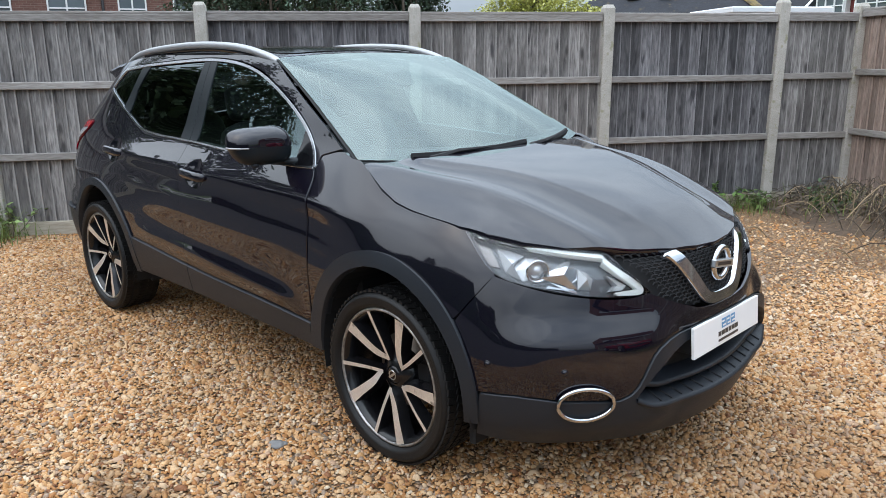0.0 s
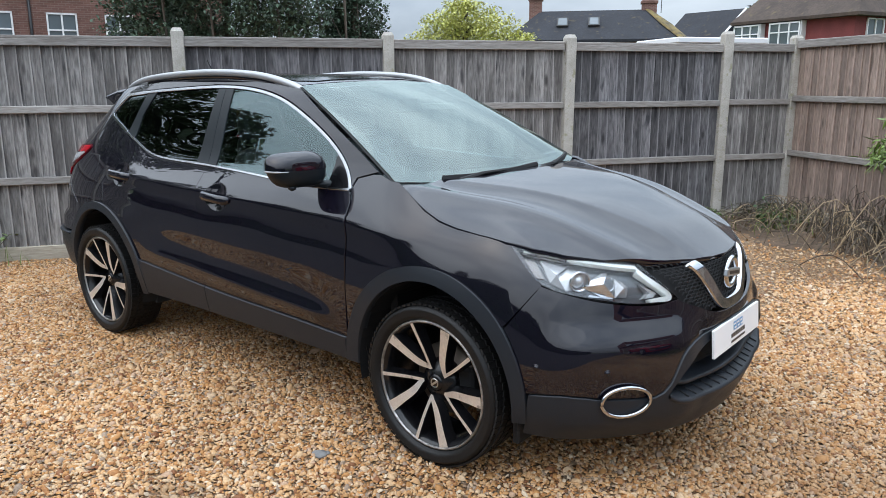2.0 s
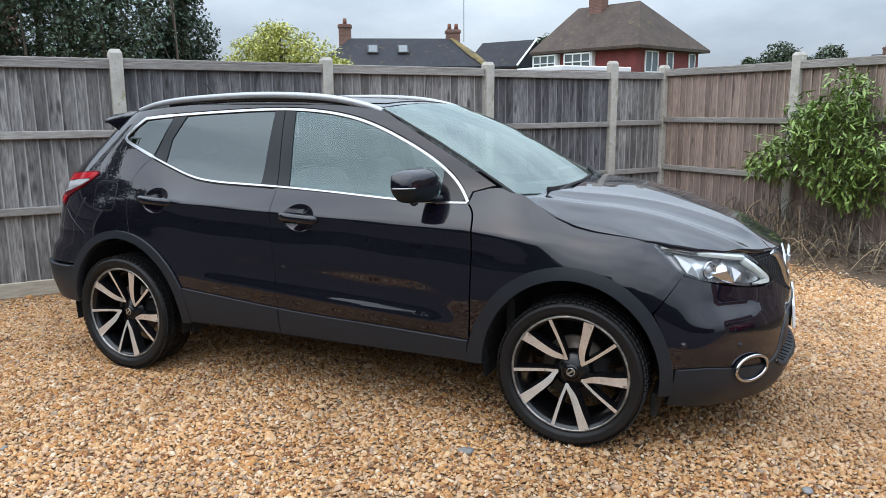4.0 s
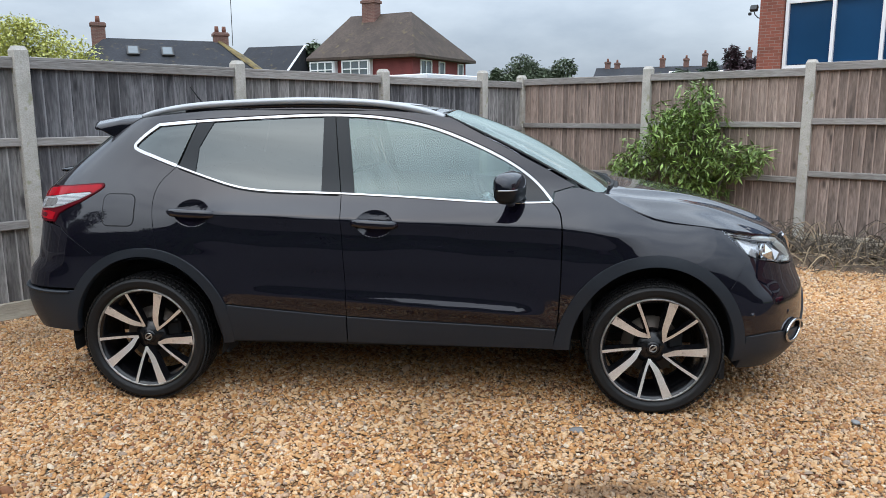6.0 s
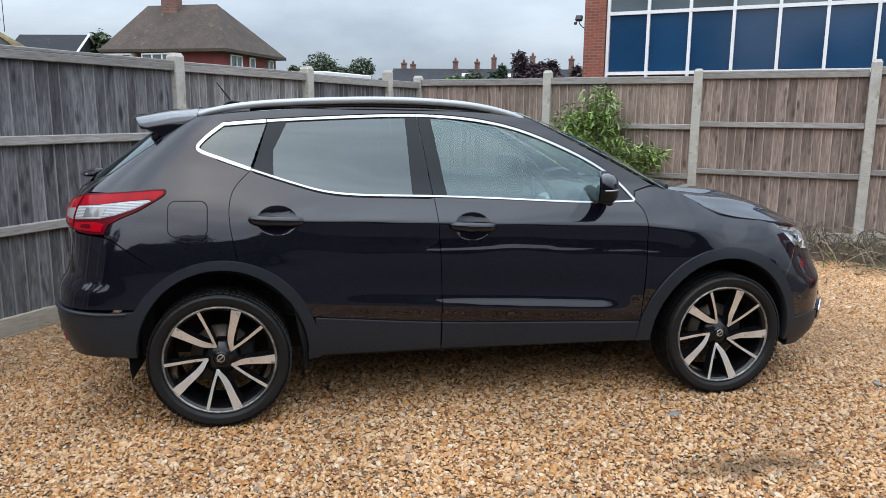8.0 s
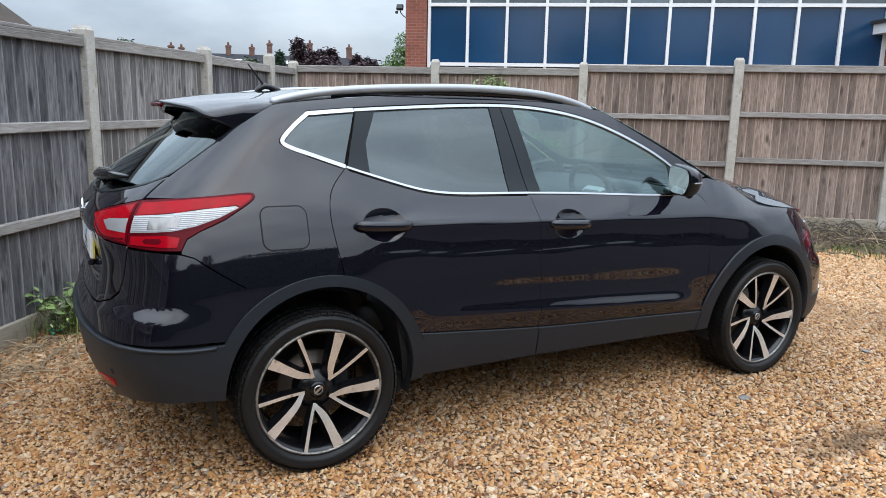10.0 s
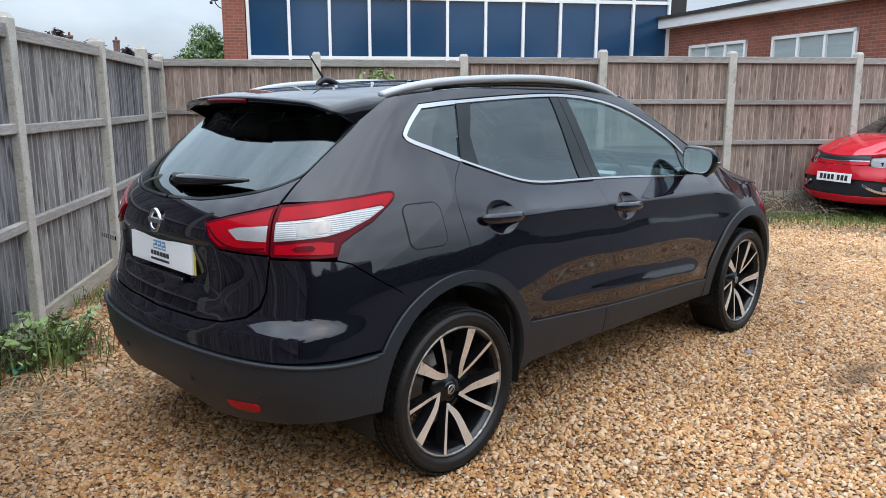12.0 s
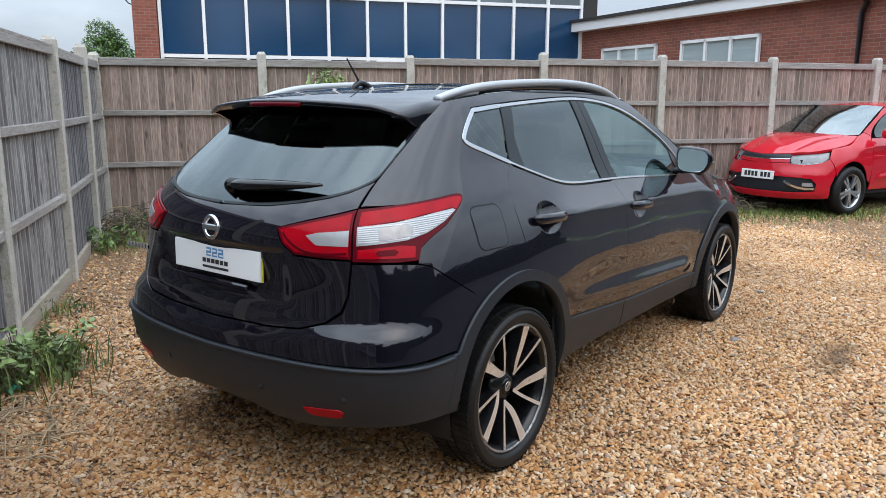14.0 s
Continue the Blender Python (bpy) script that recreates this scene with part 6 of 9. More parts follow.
def body_ends(car):
    gap = 0.0017
    # front bumper skin
    lamp_low = [(1.788, 0.806), (1.95, 0.764), (2.10, 0.738), (2.25, 0.726), (2.345, 0.735)]
    poly = [(1.685, 0.673), (1.737, 0.743)] + along(lamp_low, 16) + [(2.42, 0.706), (2.52, 0.672), (2.60, 0.648), (2.68, 0.640), (2.77, 0.638), (2.77, 0.604), (2.60, 0.600), (2.47, 0.590), (2.40, 0.580), (2.352, 0.562), (2.325, 0.540), (2.298, 0.502), (2.262, 0.445), (2.235, 0.418), (2.20, 0.404), (2.13, 0.406), (2.0, 0.414), (1.95, 0.423), (1.874, 0.428), (1.78, 0.418)]
    arch_s = [(1.737, 0.412), (1.732, 0.45), (1.715, 0.53), (1.692, 0.60), (1.668, 0.645)]
    skin_part("front_bumper", both_halves(patch(nose_wrap, poly + arch_s, 0, 0.014, 0.018, gap)), paint, car)
    # lower bumper in grained plastic, with the intake opening
    clad = [(1.762, 0.411), (1.874, 0.423), (1.95, 0.418), (2.0, 0.409), (2.13, 0.401), (2.20, 0.399), (2.238, 0.413), (2.266, 0.441), (2.302, 0.498), (2.330, 0.536), (2.356, 0.557), (2.402, 0.575), (2.47, 0.585), (2.60, 0.595), (2.77, 0.599),
            (2.77, 0.572), (2.60, 0.566), (2.50, 0.550), (2.42, 0.528), (2.373, 0.505), (2.332, 0.480), (2.285, 0.438), (2.254, 0.400), (2.266, 0.384), (2.343, 0.365), (2.444, 0.352), (2.647, 0.343), (2.77, 0.341),
            (2.77, 0.222), (2.40, 0.224), (2.05, 0.230), (1.85, 0.238), (1.735, 0.245), (1.752, 0.30)]
    skin_part("lower_bumper", both_halves(patch(nose_wrap, clad, 0.006, 0.03, 0.02, 0.0)), trim_black, car, "grained black plastic lower bumper")
    skin_part("intake", both_halves(patch(nose_wrap, [(2.24, 0.36), (2.77, 0.325), (2.77, 0.59), (2.47, 0.565), (2.34, 0.49)], -0.105, 0, 0.03, 0)), matt_black, car)

    def shelf(name, edge, rows, mat, label=""):
        """A ledge running inward from an edge along the intake: rows of (rise, depth)."""
        path = along(edge, 40)
        lines = []
        for rise, out in rows:
            p, n = nose_wrap.at([(a, b + rise) for a, b in path])
            lines.append(p + n * out)
        half = np.stack(lines, 1)
        half = np.concatenate([half, half[-2::-1] * (1, -1, 1)])
        k = len(rows)
        v = half.reshape(-1, 3)
        f = [(i * k + j, (i + 1) * k + j, (i + 1) * k + j + 1, i * k + j + 1) for i in range(len(half) - 1) for j in range(k - 1)]
        return part(name, (v, f), mat, car, label, True)

    # the chin's rolled lip runs back as a ribbed shelf; a blade crosses the opening above it
    chin = [(2.258, 0.396), (2.30, 0.374), (2.343, 0.362), (2.444, 0.350), (2.647, 0.341), (2.77, 0.339)]
    shelf("chin_shelf", chin, [(-0.012, 0.006), (-0.004, 0.015), (0.004, 0.014), (0.010, 0.002), (0.022, -0.04), (0.034, -0.10)], trim_black, "ribbed black shelf behind the chin")
    blade_edge = [(2.285, 0.440), (2.36, 0.424), (2.463, 0.412), (2.63, 0.406), (2.77, 0.405)]
    shelf("intake_blade", blade_edge, [(-0.018, -0.10), (-0.016, -0.034), (-0.008, -0.022), (0.002, -0.020), (0.008, -0.030), (0.022, -0.10)], trim_black, "black blade across the intake")
    for i in range(7):
        a = 2.37 + i * 0.062
        z = float(np.interp(a, [q[0] for q in chin], [q[1] for q in chin]))
        for s in (-1, 1):
            p, n = nose_wrap.at([(a, z + 0.012), (a - 0.012, z + 0.026)])
            q0, q1 = (p[0] + n[0] * 0.000) * (1, s, 1), (p[1] - n[1] * 0.05) * (1, s, 1)
            part("shelf_slot", tube([tuple(q0), tuple(q1)], 0.0032, 5), matt_black, car)
    for s in (-1, 1):
        # air deflector ahead of the wheel and mud tab ahead of the rear one
        part("air_deflector", boxes((1.665, 1.695, (0.60 if s > 0 else -0.78), (0.78 if s > 0 else -0.60), 0.165, 0.27), bevel=0.006), matt_black, car)
        part("mud_tab", boxes((-0.935, -0.91, (0.62 if s > 0 else -0.76), (0.76 if s > 0 else -0.62), 0.235, 0.335), bevel=0.006), matt_black, car)
    # upper grille
    skin_part("grille_back", both_halves(patch(nose_wrap, [(2.20, 0.872), (2.27, 0.802), (2.34, 0.742), (2.42, 0.708), (2.52, 0.675), (2.60, 0.652), (2.77, 0.642), (2.77, 0.862), (2.5, 0.866)], -0.035, 0, 0.03, 0)), matt_black, car)
    build_grille(car)
    # headlamps
    lamp = along([(1.635, 0.935), (1.75, 0.918), (1.90, 0.900), (2.05, 0.884), (2.200, 0.868)], 14) + along([(2.212, 0.862), (2.280, 0.802), (2.356, 0.738)], 8) + along([(2.342, 0.729), (2.25, 0.728), (2.10, 0.741), (1.95, 0.767), (1.795, 0.806), (1.735, 0.852), (1.685, 0.895)], 16)
    for s in (-1, 1):
        bowl = skin_part("headlight", one_half(patch(nose_wrap, lamp, -0.045, 0.0, 0.02, 0.002), s), lamp_dark, car, "headlight with chrome bowls under a clear lens")
        wall = patch(nose_wrap, lamp, -0.003, 0.042, 0.03, 0.0025)
        keep = [f for f in wall[1] if len(f) == 4]
        skin_part("lamp_rim", one_half((wall[0], keep, wall[2]), s), gloss_black, bowl)
        skin_part("lens", one_half(patch(nose_wrap, lamp, 0.0005, 0.004, 0.02, 0.002), s), clear_glass, bowl, "clear polycarbonate lens").visible_shadow = False
        # light guide: thin bar on top, bent hook at the nose
        skin_part("light_guide", one_half(patch(nose_wrap, ribbon([(1.70, 0.918), (1.90, 0.892), (2.05, 0.874), (2.19, 0.858)], [0.0020, 0.0030, 0.0040, 0.0050], 40), -0.006, 0.02, 0.015, 0), s), drl_white, bowl, "frosted white light guide")
        skin_part("light_guide", one_half(patch(nose_wrap, ribbon([(2.190, 0.852), (2.25, 0.802), (2.318, 0.747), (2.27, 0.741), (2.22, 0.741)], [0.008, 0.0105, 0.011, 0.008, 0.005], 44), -0.010, 0.03, 0.012, 0), s), drl_white, bowl, "frosted white light guide")
        p, n = nose_wrap.at([(1.925, 0.842)])
        p, n, r = p[0] * (1, s, 1), n[0] * (1, s, 1), 0.034
        q = Vector((0.80, 0.55 * s, -0.05)).to_track_quat("Y", "Z").to_matrix().to_4x4()
        b = part("reflector", spun([(0.0, 0.006), (r * 0.70, 0.010), (r * 0.86, 0.022), (r * 1.0, 0.032), (r * 1.12, 0.034), (r * 1.16, 0.028)], 28), chrome, bowl, smooth=True)
        b.matrix_world = Matrix.Translation(Vector(p) - Vector(n) * 0.048) @ q
        c = part("projector", spun([(0.0, 0.034), (r * 0.3, 0.032), (r * 0.55, 0.025), (r * 0.70, 0.012)], 24), lamp_silver, bowl, smooth=True)
        c.matrix_world = b.matrix_world
        # angular chrome blades
        for poly, out, peak, mat in (
                ([(1.775, 0.899), (1.877, 0.880), (1.851, 0.858), (1.847, 0.831), (1.883, 0.796), (1.823, 0.820)], -0.030, 0.016, lamp_silver),
                ([(1.853, 0.857), (1.885, 0.882), (1.948, 0.876), (1.966, 0.857), (1.945, 0.812), (1.885, 0.795), (1.851, 0.830)], -0.044, 0.006, lamp_silver),
                ([(1.948, 0.808), (2.032, 0.866), (2.058, 0.862), (2.038, 0.830), (2.012, 0.806), (2.085, 0.764), (2.045, 0.762)], -0.036, 0.020, chrome),
                ([(2.040, 0.842), (2.082, 0.846), (2.088, 0.800), (2.050, 0.778), (2.018, 0.806)], -0.044, -0.012, chrome),
                ([(2.088, 0.834), (2.122, 0.820), (2.144, 0.796), (2.130, 0.762), (2.084, 0.765)], -0.034, 0.022, lamp_silver),
                ([(2.196, 0.806), (2.272, 0.766), (2.250, 0.752), (2.196, 0.750), (2.222, 0.768)], -0.030, 0.014, lamp_silver),
                ([(1.968, 0.772), (2.075, 0.752), (2.075, 0.760), (1.975, 0.780)], -0.024, 0.004, chrome)):
            facet("blade", nose_wrap, poly, out, peak, mat, bowl, s)
        skin_part("side_marker", one_half(patch(nose_wrap, [(1.69, 0.905), (1.755, 0.893), (1.80, 0.835), (1.765, 0.838)], -0.03, 0.015, 0.02, 0), s), amber, bowl)
        # fog lamp pod
        c = nose_wrap.at([(2.083, 0.402)])
        p, n = Vector(c[0][0] * (1, s, 1)), Vector(c[1][0] * (1, s, 1))
        fog = [(2.083 + 0.086 * math.cos(a) * (1 + 0.05 * math.cos(a)), 0.402 + 0.055 * math.sin(a)) for a in np.linspace(0, 2 * np.pi, 40, endpoint=False)]
        ringp = []
        pp, nn = nose_wrap.at(fog)
        ringp = [tuple((a + b * 0.014) * (1, s, 1)) for a, b in zip(pp, nn)]
        f = part("fog_lamp", tube(ringp, 0.0078, 8, True), chrome, car, "chrome-ringed fog lamp", True)
        inner = [tuple(Vector(q) - n * 0.03) for q in ringp]
        mid = p - n * 0.05
        part("fog_recess", joined((ringp + inner, [(i, (i + 1) % 40, 40 + (i + 1) % 40, 40 + i) for i in range(40)]), (inner + [tuple(mid)], [(i, (i + 1) % 40, 40) for i in range(40)])), trim_black, f, smooth=True)
        b = part("bulb_lens", spun([(0.0, 0.012), (0.02, 0.010), (0.030, 0.0), (0.033, -0.004)], 24), lamp_dark, f, smooth=True)
        b.matrix_world = Matrix.Translation(mid + n * 0.012 + Vector((-0.02, 0.03 * s, 0))) @ n.to_track_quat("Y", "Z").to_matrix().to_4x4()
        for cs, cz in ((1.785, 0.520), (2.02, 0.510)):
            pp, nn = nose_wrap.at([(cs, cz)])
            b = part("parking_sensor", spun([(0.0, 0.004), (0.009, 0.003), (0.0105, 0.0), (0.013, 0.0015), (0.014, -0.002)], 20), paint, car, smooth=True)
            b.matrix_world = Matrix.Translation(Vector(pp[0] * (1, s, 1))) @ Vector(nn[0] * (1, s, 1)).to_track_quat("Y", "Z").to_matrix().to_4x4()
    # rear: tailgate, bumper, lamps
    gate = [(-2.75, 0.684), (-2.45, 0.692), (-2.30, 0.708), (-2.20, 0.735), (-2.145, 0.775), (-2.125, 0.83), (-2.125, 0.950), (-2.22, 0.952), (-2.33, 0.958), (-2.38, 0.995), (-2.415, 1.050), (-2.30, 1.082), (-2.125, 1.122), (-2.117, 1.180), (-2.112, 1.206), (-2.135, 1.196), (-2.19, 1.172), (-2.26, 1.153), (-2.35, 1.136), (-2.50, 1.116), (-2.75, 1.106)]
    skin_part("tailgate", both_halves(patch(cabin_wrap, gate, 0, 0.014, 0.018, gap)), paint, car)
    pane = [(-2.75, 1.111), (-2.50, 1.121), (-2.35, 1.141), (-2.26, 1.158), (-2.19, 1.177), (-2.135, 1.202), (-2.113, 1.218), (-2.102, 1.246), (-2.082, 1.292), (-2.054, 1.336), (-2.018, 1.391), (-1.990, 1.475), (-2.75, 1.50)]
    skin_part("rear_window", both_halves(patch(cabin_wrap, pane, -0.002, 0.004, 0.03, 0)), privacy_glass, car, "dark privacy glass rear window")
    pair("window_seal", patch(cabin_wrap, ribbon([(-2.74, 1.113), (-2.50, 1.123), (-2.35, 1.143), (-2.26, 1.160), (-2.19, 1.179), (-2.135, 1.203), (-2.113, 1.220), (-2.100, 1.246), (-2.080, 1.292), (-2.052, 1.336), (-2.016, 1.391)], 0.0042, 60), 0.0005, 0.004, 0.02, 0), satin_black, car)
    bumper = [(-2.75, 0.681), (-2.45, 0.689), (-2.30, 0.705), (-2.195, 0.732), (-2.137, 0.770), (-2.119, 0.83), (-2.119, 0.940), (-1.95, 0.938), (-1.852, 0.932), (-1.80, 0.920), (-1.68, 0.845), (-1.572, 0.776), (-1.560, 0.745), (-1.61, 0.69), (-1.655, 0.62), (-1.67, 0.60), (-1.93, 0.602), (-2.14, 0.600), (-2.4, 0.592), (-2.75, 0.586)]
    skin_part("rear_bumper", both_halves(patch(cabin_wrap, bumper, 0, 0.014, 0.018, gap)), paint, car)
    clad = [(-1.67, 0.590), (-1.80, 0.586), (-1.93, 0.592), (-2.14, 0.596), (-2.4, 0.592), (-2.75, 0.586), (-2.75, 0.388), (-2.52, 0.376), (-2.44, 0.350), (-2.36, 0.342), (-2.25, 0.350), (-2.10, 0.370), (-1.96, 0.376), (-1.80, 0.374), (-1.695, 0.372), (-1.70, 0.40), (-1.71, 0.45), (-1.70, 0.53)]
    skin_part("lower_rear_bumper", both_halves(patch(cabin_wrap, clad, 0.012, 0.03, 0.02, 0)), trim_black, car, "grained black plastic rear bumper")
    # rounded shelf along the top of the plastic, and the diffuser tucked under it
    p, n = cabin_wrap.at([(a, b - 0.006) for a, b in along([(-1.72, 0.588), (-1.80, 0.586), (-1.93, 0.592), (-2.14, 0.596), (-2.4, 0.592), (-2.75, 0.586)], 50)])
    half = [tuple(q + m * 0.009) for q, m in zip(p, n)]
    part("bumper_shelf", tube(half + [(x, -y, z) for x, y, z in half[-2::-1]], 0.0115, 8, flat=0.75), trim_black, car, "rounded plastic shelf along the bumper", True)
    under = patch(cabin_wrap, [(-2.75, 0.40), (-2.50, 0.39), (-2.42, 0.36), (-2.36, 0.352), (-2.34, 0.335), (-2.50, 0.318), (-2.75, 0.312)], -0.03, 0.03, 0.03, 0)
    skin_part("diffuser", both_halves(under), matt_black, car, "dull black diffuser under the bumper")
    part("rear_valance", quads([(pose(-1.84, 0, 0.40), 0.16, 1.05, 0.03)]), matt_black, car)
    for s in (-1, 1):
        skin_part("reflector", one_half(patch(cabin_wrap, [(-2.265, 0.400), (-2.17, 0.404), (-2.150, 0.416), (-2.150, 0.432), (-2.165, 0.438), (-2.29, 0.428), (-2.285, 0.414)], 0.016, 0.01, 0.02, 0), s), lens_red, car, "red bumper reflector")
        for cs, cz in ((-2.148, 0.478), (-2.46, 0.465)):
            pp, nn = cabin_wrap.at([(cs, cz)])
            b = part("parking_sensor", spun([(0.0, 0.004), (0.009, 0.003), (0.0105, 0.0), (0.013, 0.0015), (0.014, -0.002)], 20), trim_black, car, smooth=True)
            b.matrix_world = Matrix.Translation(Vector((pp[0] + nn[0] * 0.013) * (1, s, 1))) @ Vector(nn[0] * (1, s, 1)).to_track_quat("Y", "Z").to_matrix().to_4x4()
        # outer lamp on the body, inner lamp on the tailgate
        outer = LAMP_OUT
        t = skin_part("tail_light", one_half(patch(cabin_wrap, outer, 0.006, 0.02, 0.015, 0.001), s), lens_deep, car, "red tail light with clear blade")
        skin_part("upper_lens", one_half(patch(cabin_wrap, [(-2.100, 1.108), (-1.95, 1.121), (-1.78, 1.132), (-1.65, 1.140), (-1.61, 1.1415), (-1.592, 1.139), (-1.585, 1.131), (-1.592, 1.121), (-1.62, 1.100), (-1.64, 1.090), (-2.100, 1.052)], 0.0075, 0.003, 0.015, 0), s), lens_red, t)
        skin_part("dark_bezel", one_half(patch(cabin_wrap, [(-2.108, 1.066), (-1.95, 1.077), (-1.78, 1.096), (-1.64, 1.106), (-1.615, 1.096), (-1.69, 1.055), (-1.80, 1.024), (-1.90, 1.008), (-2.108, 0.993)], 0.0075, 0.003, 0.015, 0), s), lens_deep, t)
        white = [(-2.105, 1.061), (-1.95, 1.072), (-1.78, 1.091), (-1.645, 1.101), (-1.628, 1.095), (-1.70, 1.062), (-1.80, 1.032), (-1.90, 1.014), (-2.105, 1.000)]
        skin_part("reversing_lens", one_half(patch(cabin_wrap, white, 0.0095, 0.004, 0.015, 0), s), lens_white, t, "ribbed clear lens")
        for k in range(14):
            zr = 1.004 + k * 0.0066
            line = [(a, zr + (a + 2.105) * 0.045) for a in np.arange(-2.10, -1.63, 0.004)]
            line = [q for q, good in zip(line, contains(inset(dense(white, 0.01), 0.004), np.array(line))) if good]
            if len(line) > 8:
                skin_part("lens_rib", one_half(patch(cabin_wrap, ribbon([line[0], line[len(line) // 2], line[-1]], 0.0016, 24), 0.0118, 0.003, 0.02, 0), s), lens_rib, t)
        skin_part("indicator", one_half(patch(cabin_wrap, [(-2.02, 1.055), (-1.90, 1.066), (-1.872, 1.056), (-1.875, 1.030), (-1.93, 1.020), (-2.02, 1.014)], 0.0125, 0.003, 0.015, 0), s), lens_clear, t, "smoked clear indicator")
        skin_part("lower_lens", one_half(patch(cabin_wrap, [(-2.10, 0.988), (-1.93, 0.998), (-1.865, 0.992), (-1.872, 0.956), (-2.10, 0.958)], 0.009, 0.004, 0.015, 0), s), lens_red, t)
        skin_part("light_bar", one_half(patch(cabin_wrap, [(-2.02, 0.984), (-1.955, 0.987), (-1.942, 0.977), (-1.955, 0.967), (-2.02, 0.966), (-2.034, 0.975)], 0.0105, 0.003, 0.012, 0), s), lens_deep, t)
        inner = [(-2.124, 1.116), (-2.30, 1.077), (-2.408, 1.050), (-2.375, 0.997), (-2.328, 0.964), (-2.22, 0.957), (-2.124, 0.955)]
        u = skin_part("tail_light_inner", one_half(patch(cabin_wrap, inner, 0.006, 0.02, 0.015, 0.001), s), lens_deep, car, "red tailgate light with clear blade")
        skin_part("upper_lens", one_half(patch(cabin_wrap, inner, 0.0078, 0.003, 0.015, 0.010), s), lens_red, u)
        skin_part("fog_lens", one_half(patch(cabin_wrap, [(-2.135, 1.050), (-2.25, 1.040), (-2.29, 1.030), (-2.25, 1.000), (-2.135, 0.998)], 0.0095, 0.004, 0.015, 0), s), lens_white, u, "ribbed clear lens")
        skin_part("light_bar", one_half(patch(cabin_wrap, ribbon([(-2.14, 0.975), (-2.28, 0.975), (-2.345, 1.005), (-2.38, 1.035)], 0.004, 30), 0.010, 0.003, 0.012, 0), s), lens_deep, u)


def facet(name, chart, poly, out, peak, mat, parent, s):
    """A low faceted pyramid over an outline of a chart: one cut face of a lamp's reflector."""
    q = np.array(poly + [tuple(np.mean(poly, 0))])
    p, n = chart.at(q)
    p = p + n * out
    p[-1] += n[-1] * peak
    k = len(poly)
    back = p[:-1] - n[:-1] * 0.02
    v = [tuple(a * (1, s, 1)) for a in np.concatenate([p, back])]
    f = [(i, (i + 1) % k, k) for i in range(k)] + [(i, (i + 1) % k, k + 1 + (i + 1) % k, k + 1 + i) for i in range(k)]
    return part(name, (v, f), mat, parent)


def build_grille(car):
    # honeycomb bars behind the badge
    rows = []
    hx, hz = 0.030, 0.0125
    for j in range(18):
        z = 0.645 + j * hz
        for i in range(-22, 23):
            y = (i + 0.5 * (j % 2)) * hx
            if abs(y) > 0.56:
                continue
            rows.append((y, z))
    inside = np.array([(2.29, 0.868), (2.36, 0.800), (2.41, 0.745), (2.42, 0.708), (2.52, 0.677), (2.60, 0.656), (2.77, 0.646), (2.77, 0.858), (2.5, 0.862)])
    s_of = lambda y: float(np.interp(abs(y), (0, 0.25, 0.48, 0.68), (2.77, 2.52, 2.25, 2.02)))
    pts = np.array([(s_of(y), z) for y, z in rows])
    ok = contains(inside, pts)
    pieces = []
    for (y, z), good in zip(rows, ok):
        if not good:
            continue
        hexa = [(y + hx * 0.5 * a, z + hz * b) for a, b in ((-1, 0), (-0.62, 0.62), (0.62, 0.62), (1, 0))]
        p, n = nose_wrap.at([(s_of(a), b) for a, b in hexa])
        line = [tuple((q - m * 0.020) * (1, -1 if a[0] > 0 else 1, 1)) for q, m, a in zip(p, n, hexa)]
        line = [(q[0], -a[0], q[2]) for q, a in zip(line, hexa)]
        pieces.append(tube(line, 0.0028, 4))
    part("grille_mesh", joined(*pieces), matt_black, car, "gloss black honeycomb grille")
    # chrome chevron
    arm = [(0.0, 0.657), (0.06, 0.659), (0.105, 0.670), (0.138, 0.70), (0.196, 0.775), (0.262, 0.862)]
    wide = [0.018, 0.019, 0.021, 0.0215, 0.0225, 0.024]
    outline = ribbon(arm, wide, 60)
    outline[:, 0], outline[:, 1] = np.clip(outline[:, 0], 0, None), np.clip(outline[:, 1], None, 0.852)
    chart = nose.chart("front", 0.45, 1.0)
    skin_part("chevron", both_halves(patch(chart, outline, -0.002, 0.035, 0.014, 0)), chrome, car, "chrome V on the grille")
    # round badge with a bar across
    b = new("badge", mesh_of("badge", spun([(0.044, 0.0), (0.048, 0.010), (0.056, 0.013), (0.064, 0.010), (0.067, 0.0)], 48), chrome, True))
    b.parent = car
    tagged(b, "round chrome ring badge with a crossbar")
    b.matrix_world = pose(2.178, 0, 0.772, 0, -8, -90) @ pose(0, 0, 0, 0, 0, 0)
    part("bar", boxes((-0.074, 0.074, -0.002, 0.017, -0.0155, 0.0155), bevel=0.004), satin_silver, b)
    part("inlay", boxes((-0.052, 0.052, 0.0172, 0.0185, -0.006, 0.006)), ink_black, b)


def sweep_bar(points, width, height, bulge=0.5, n=40):
    """A flattened oval bar along a smooth path."""
    path = spline(points, n)
    return tube([tuple(p) for p in path], [width] * n, 12, flat=height / width)


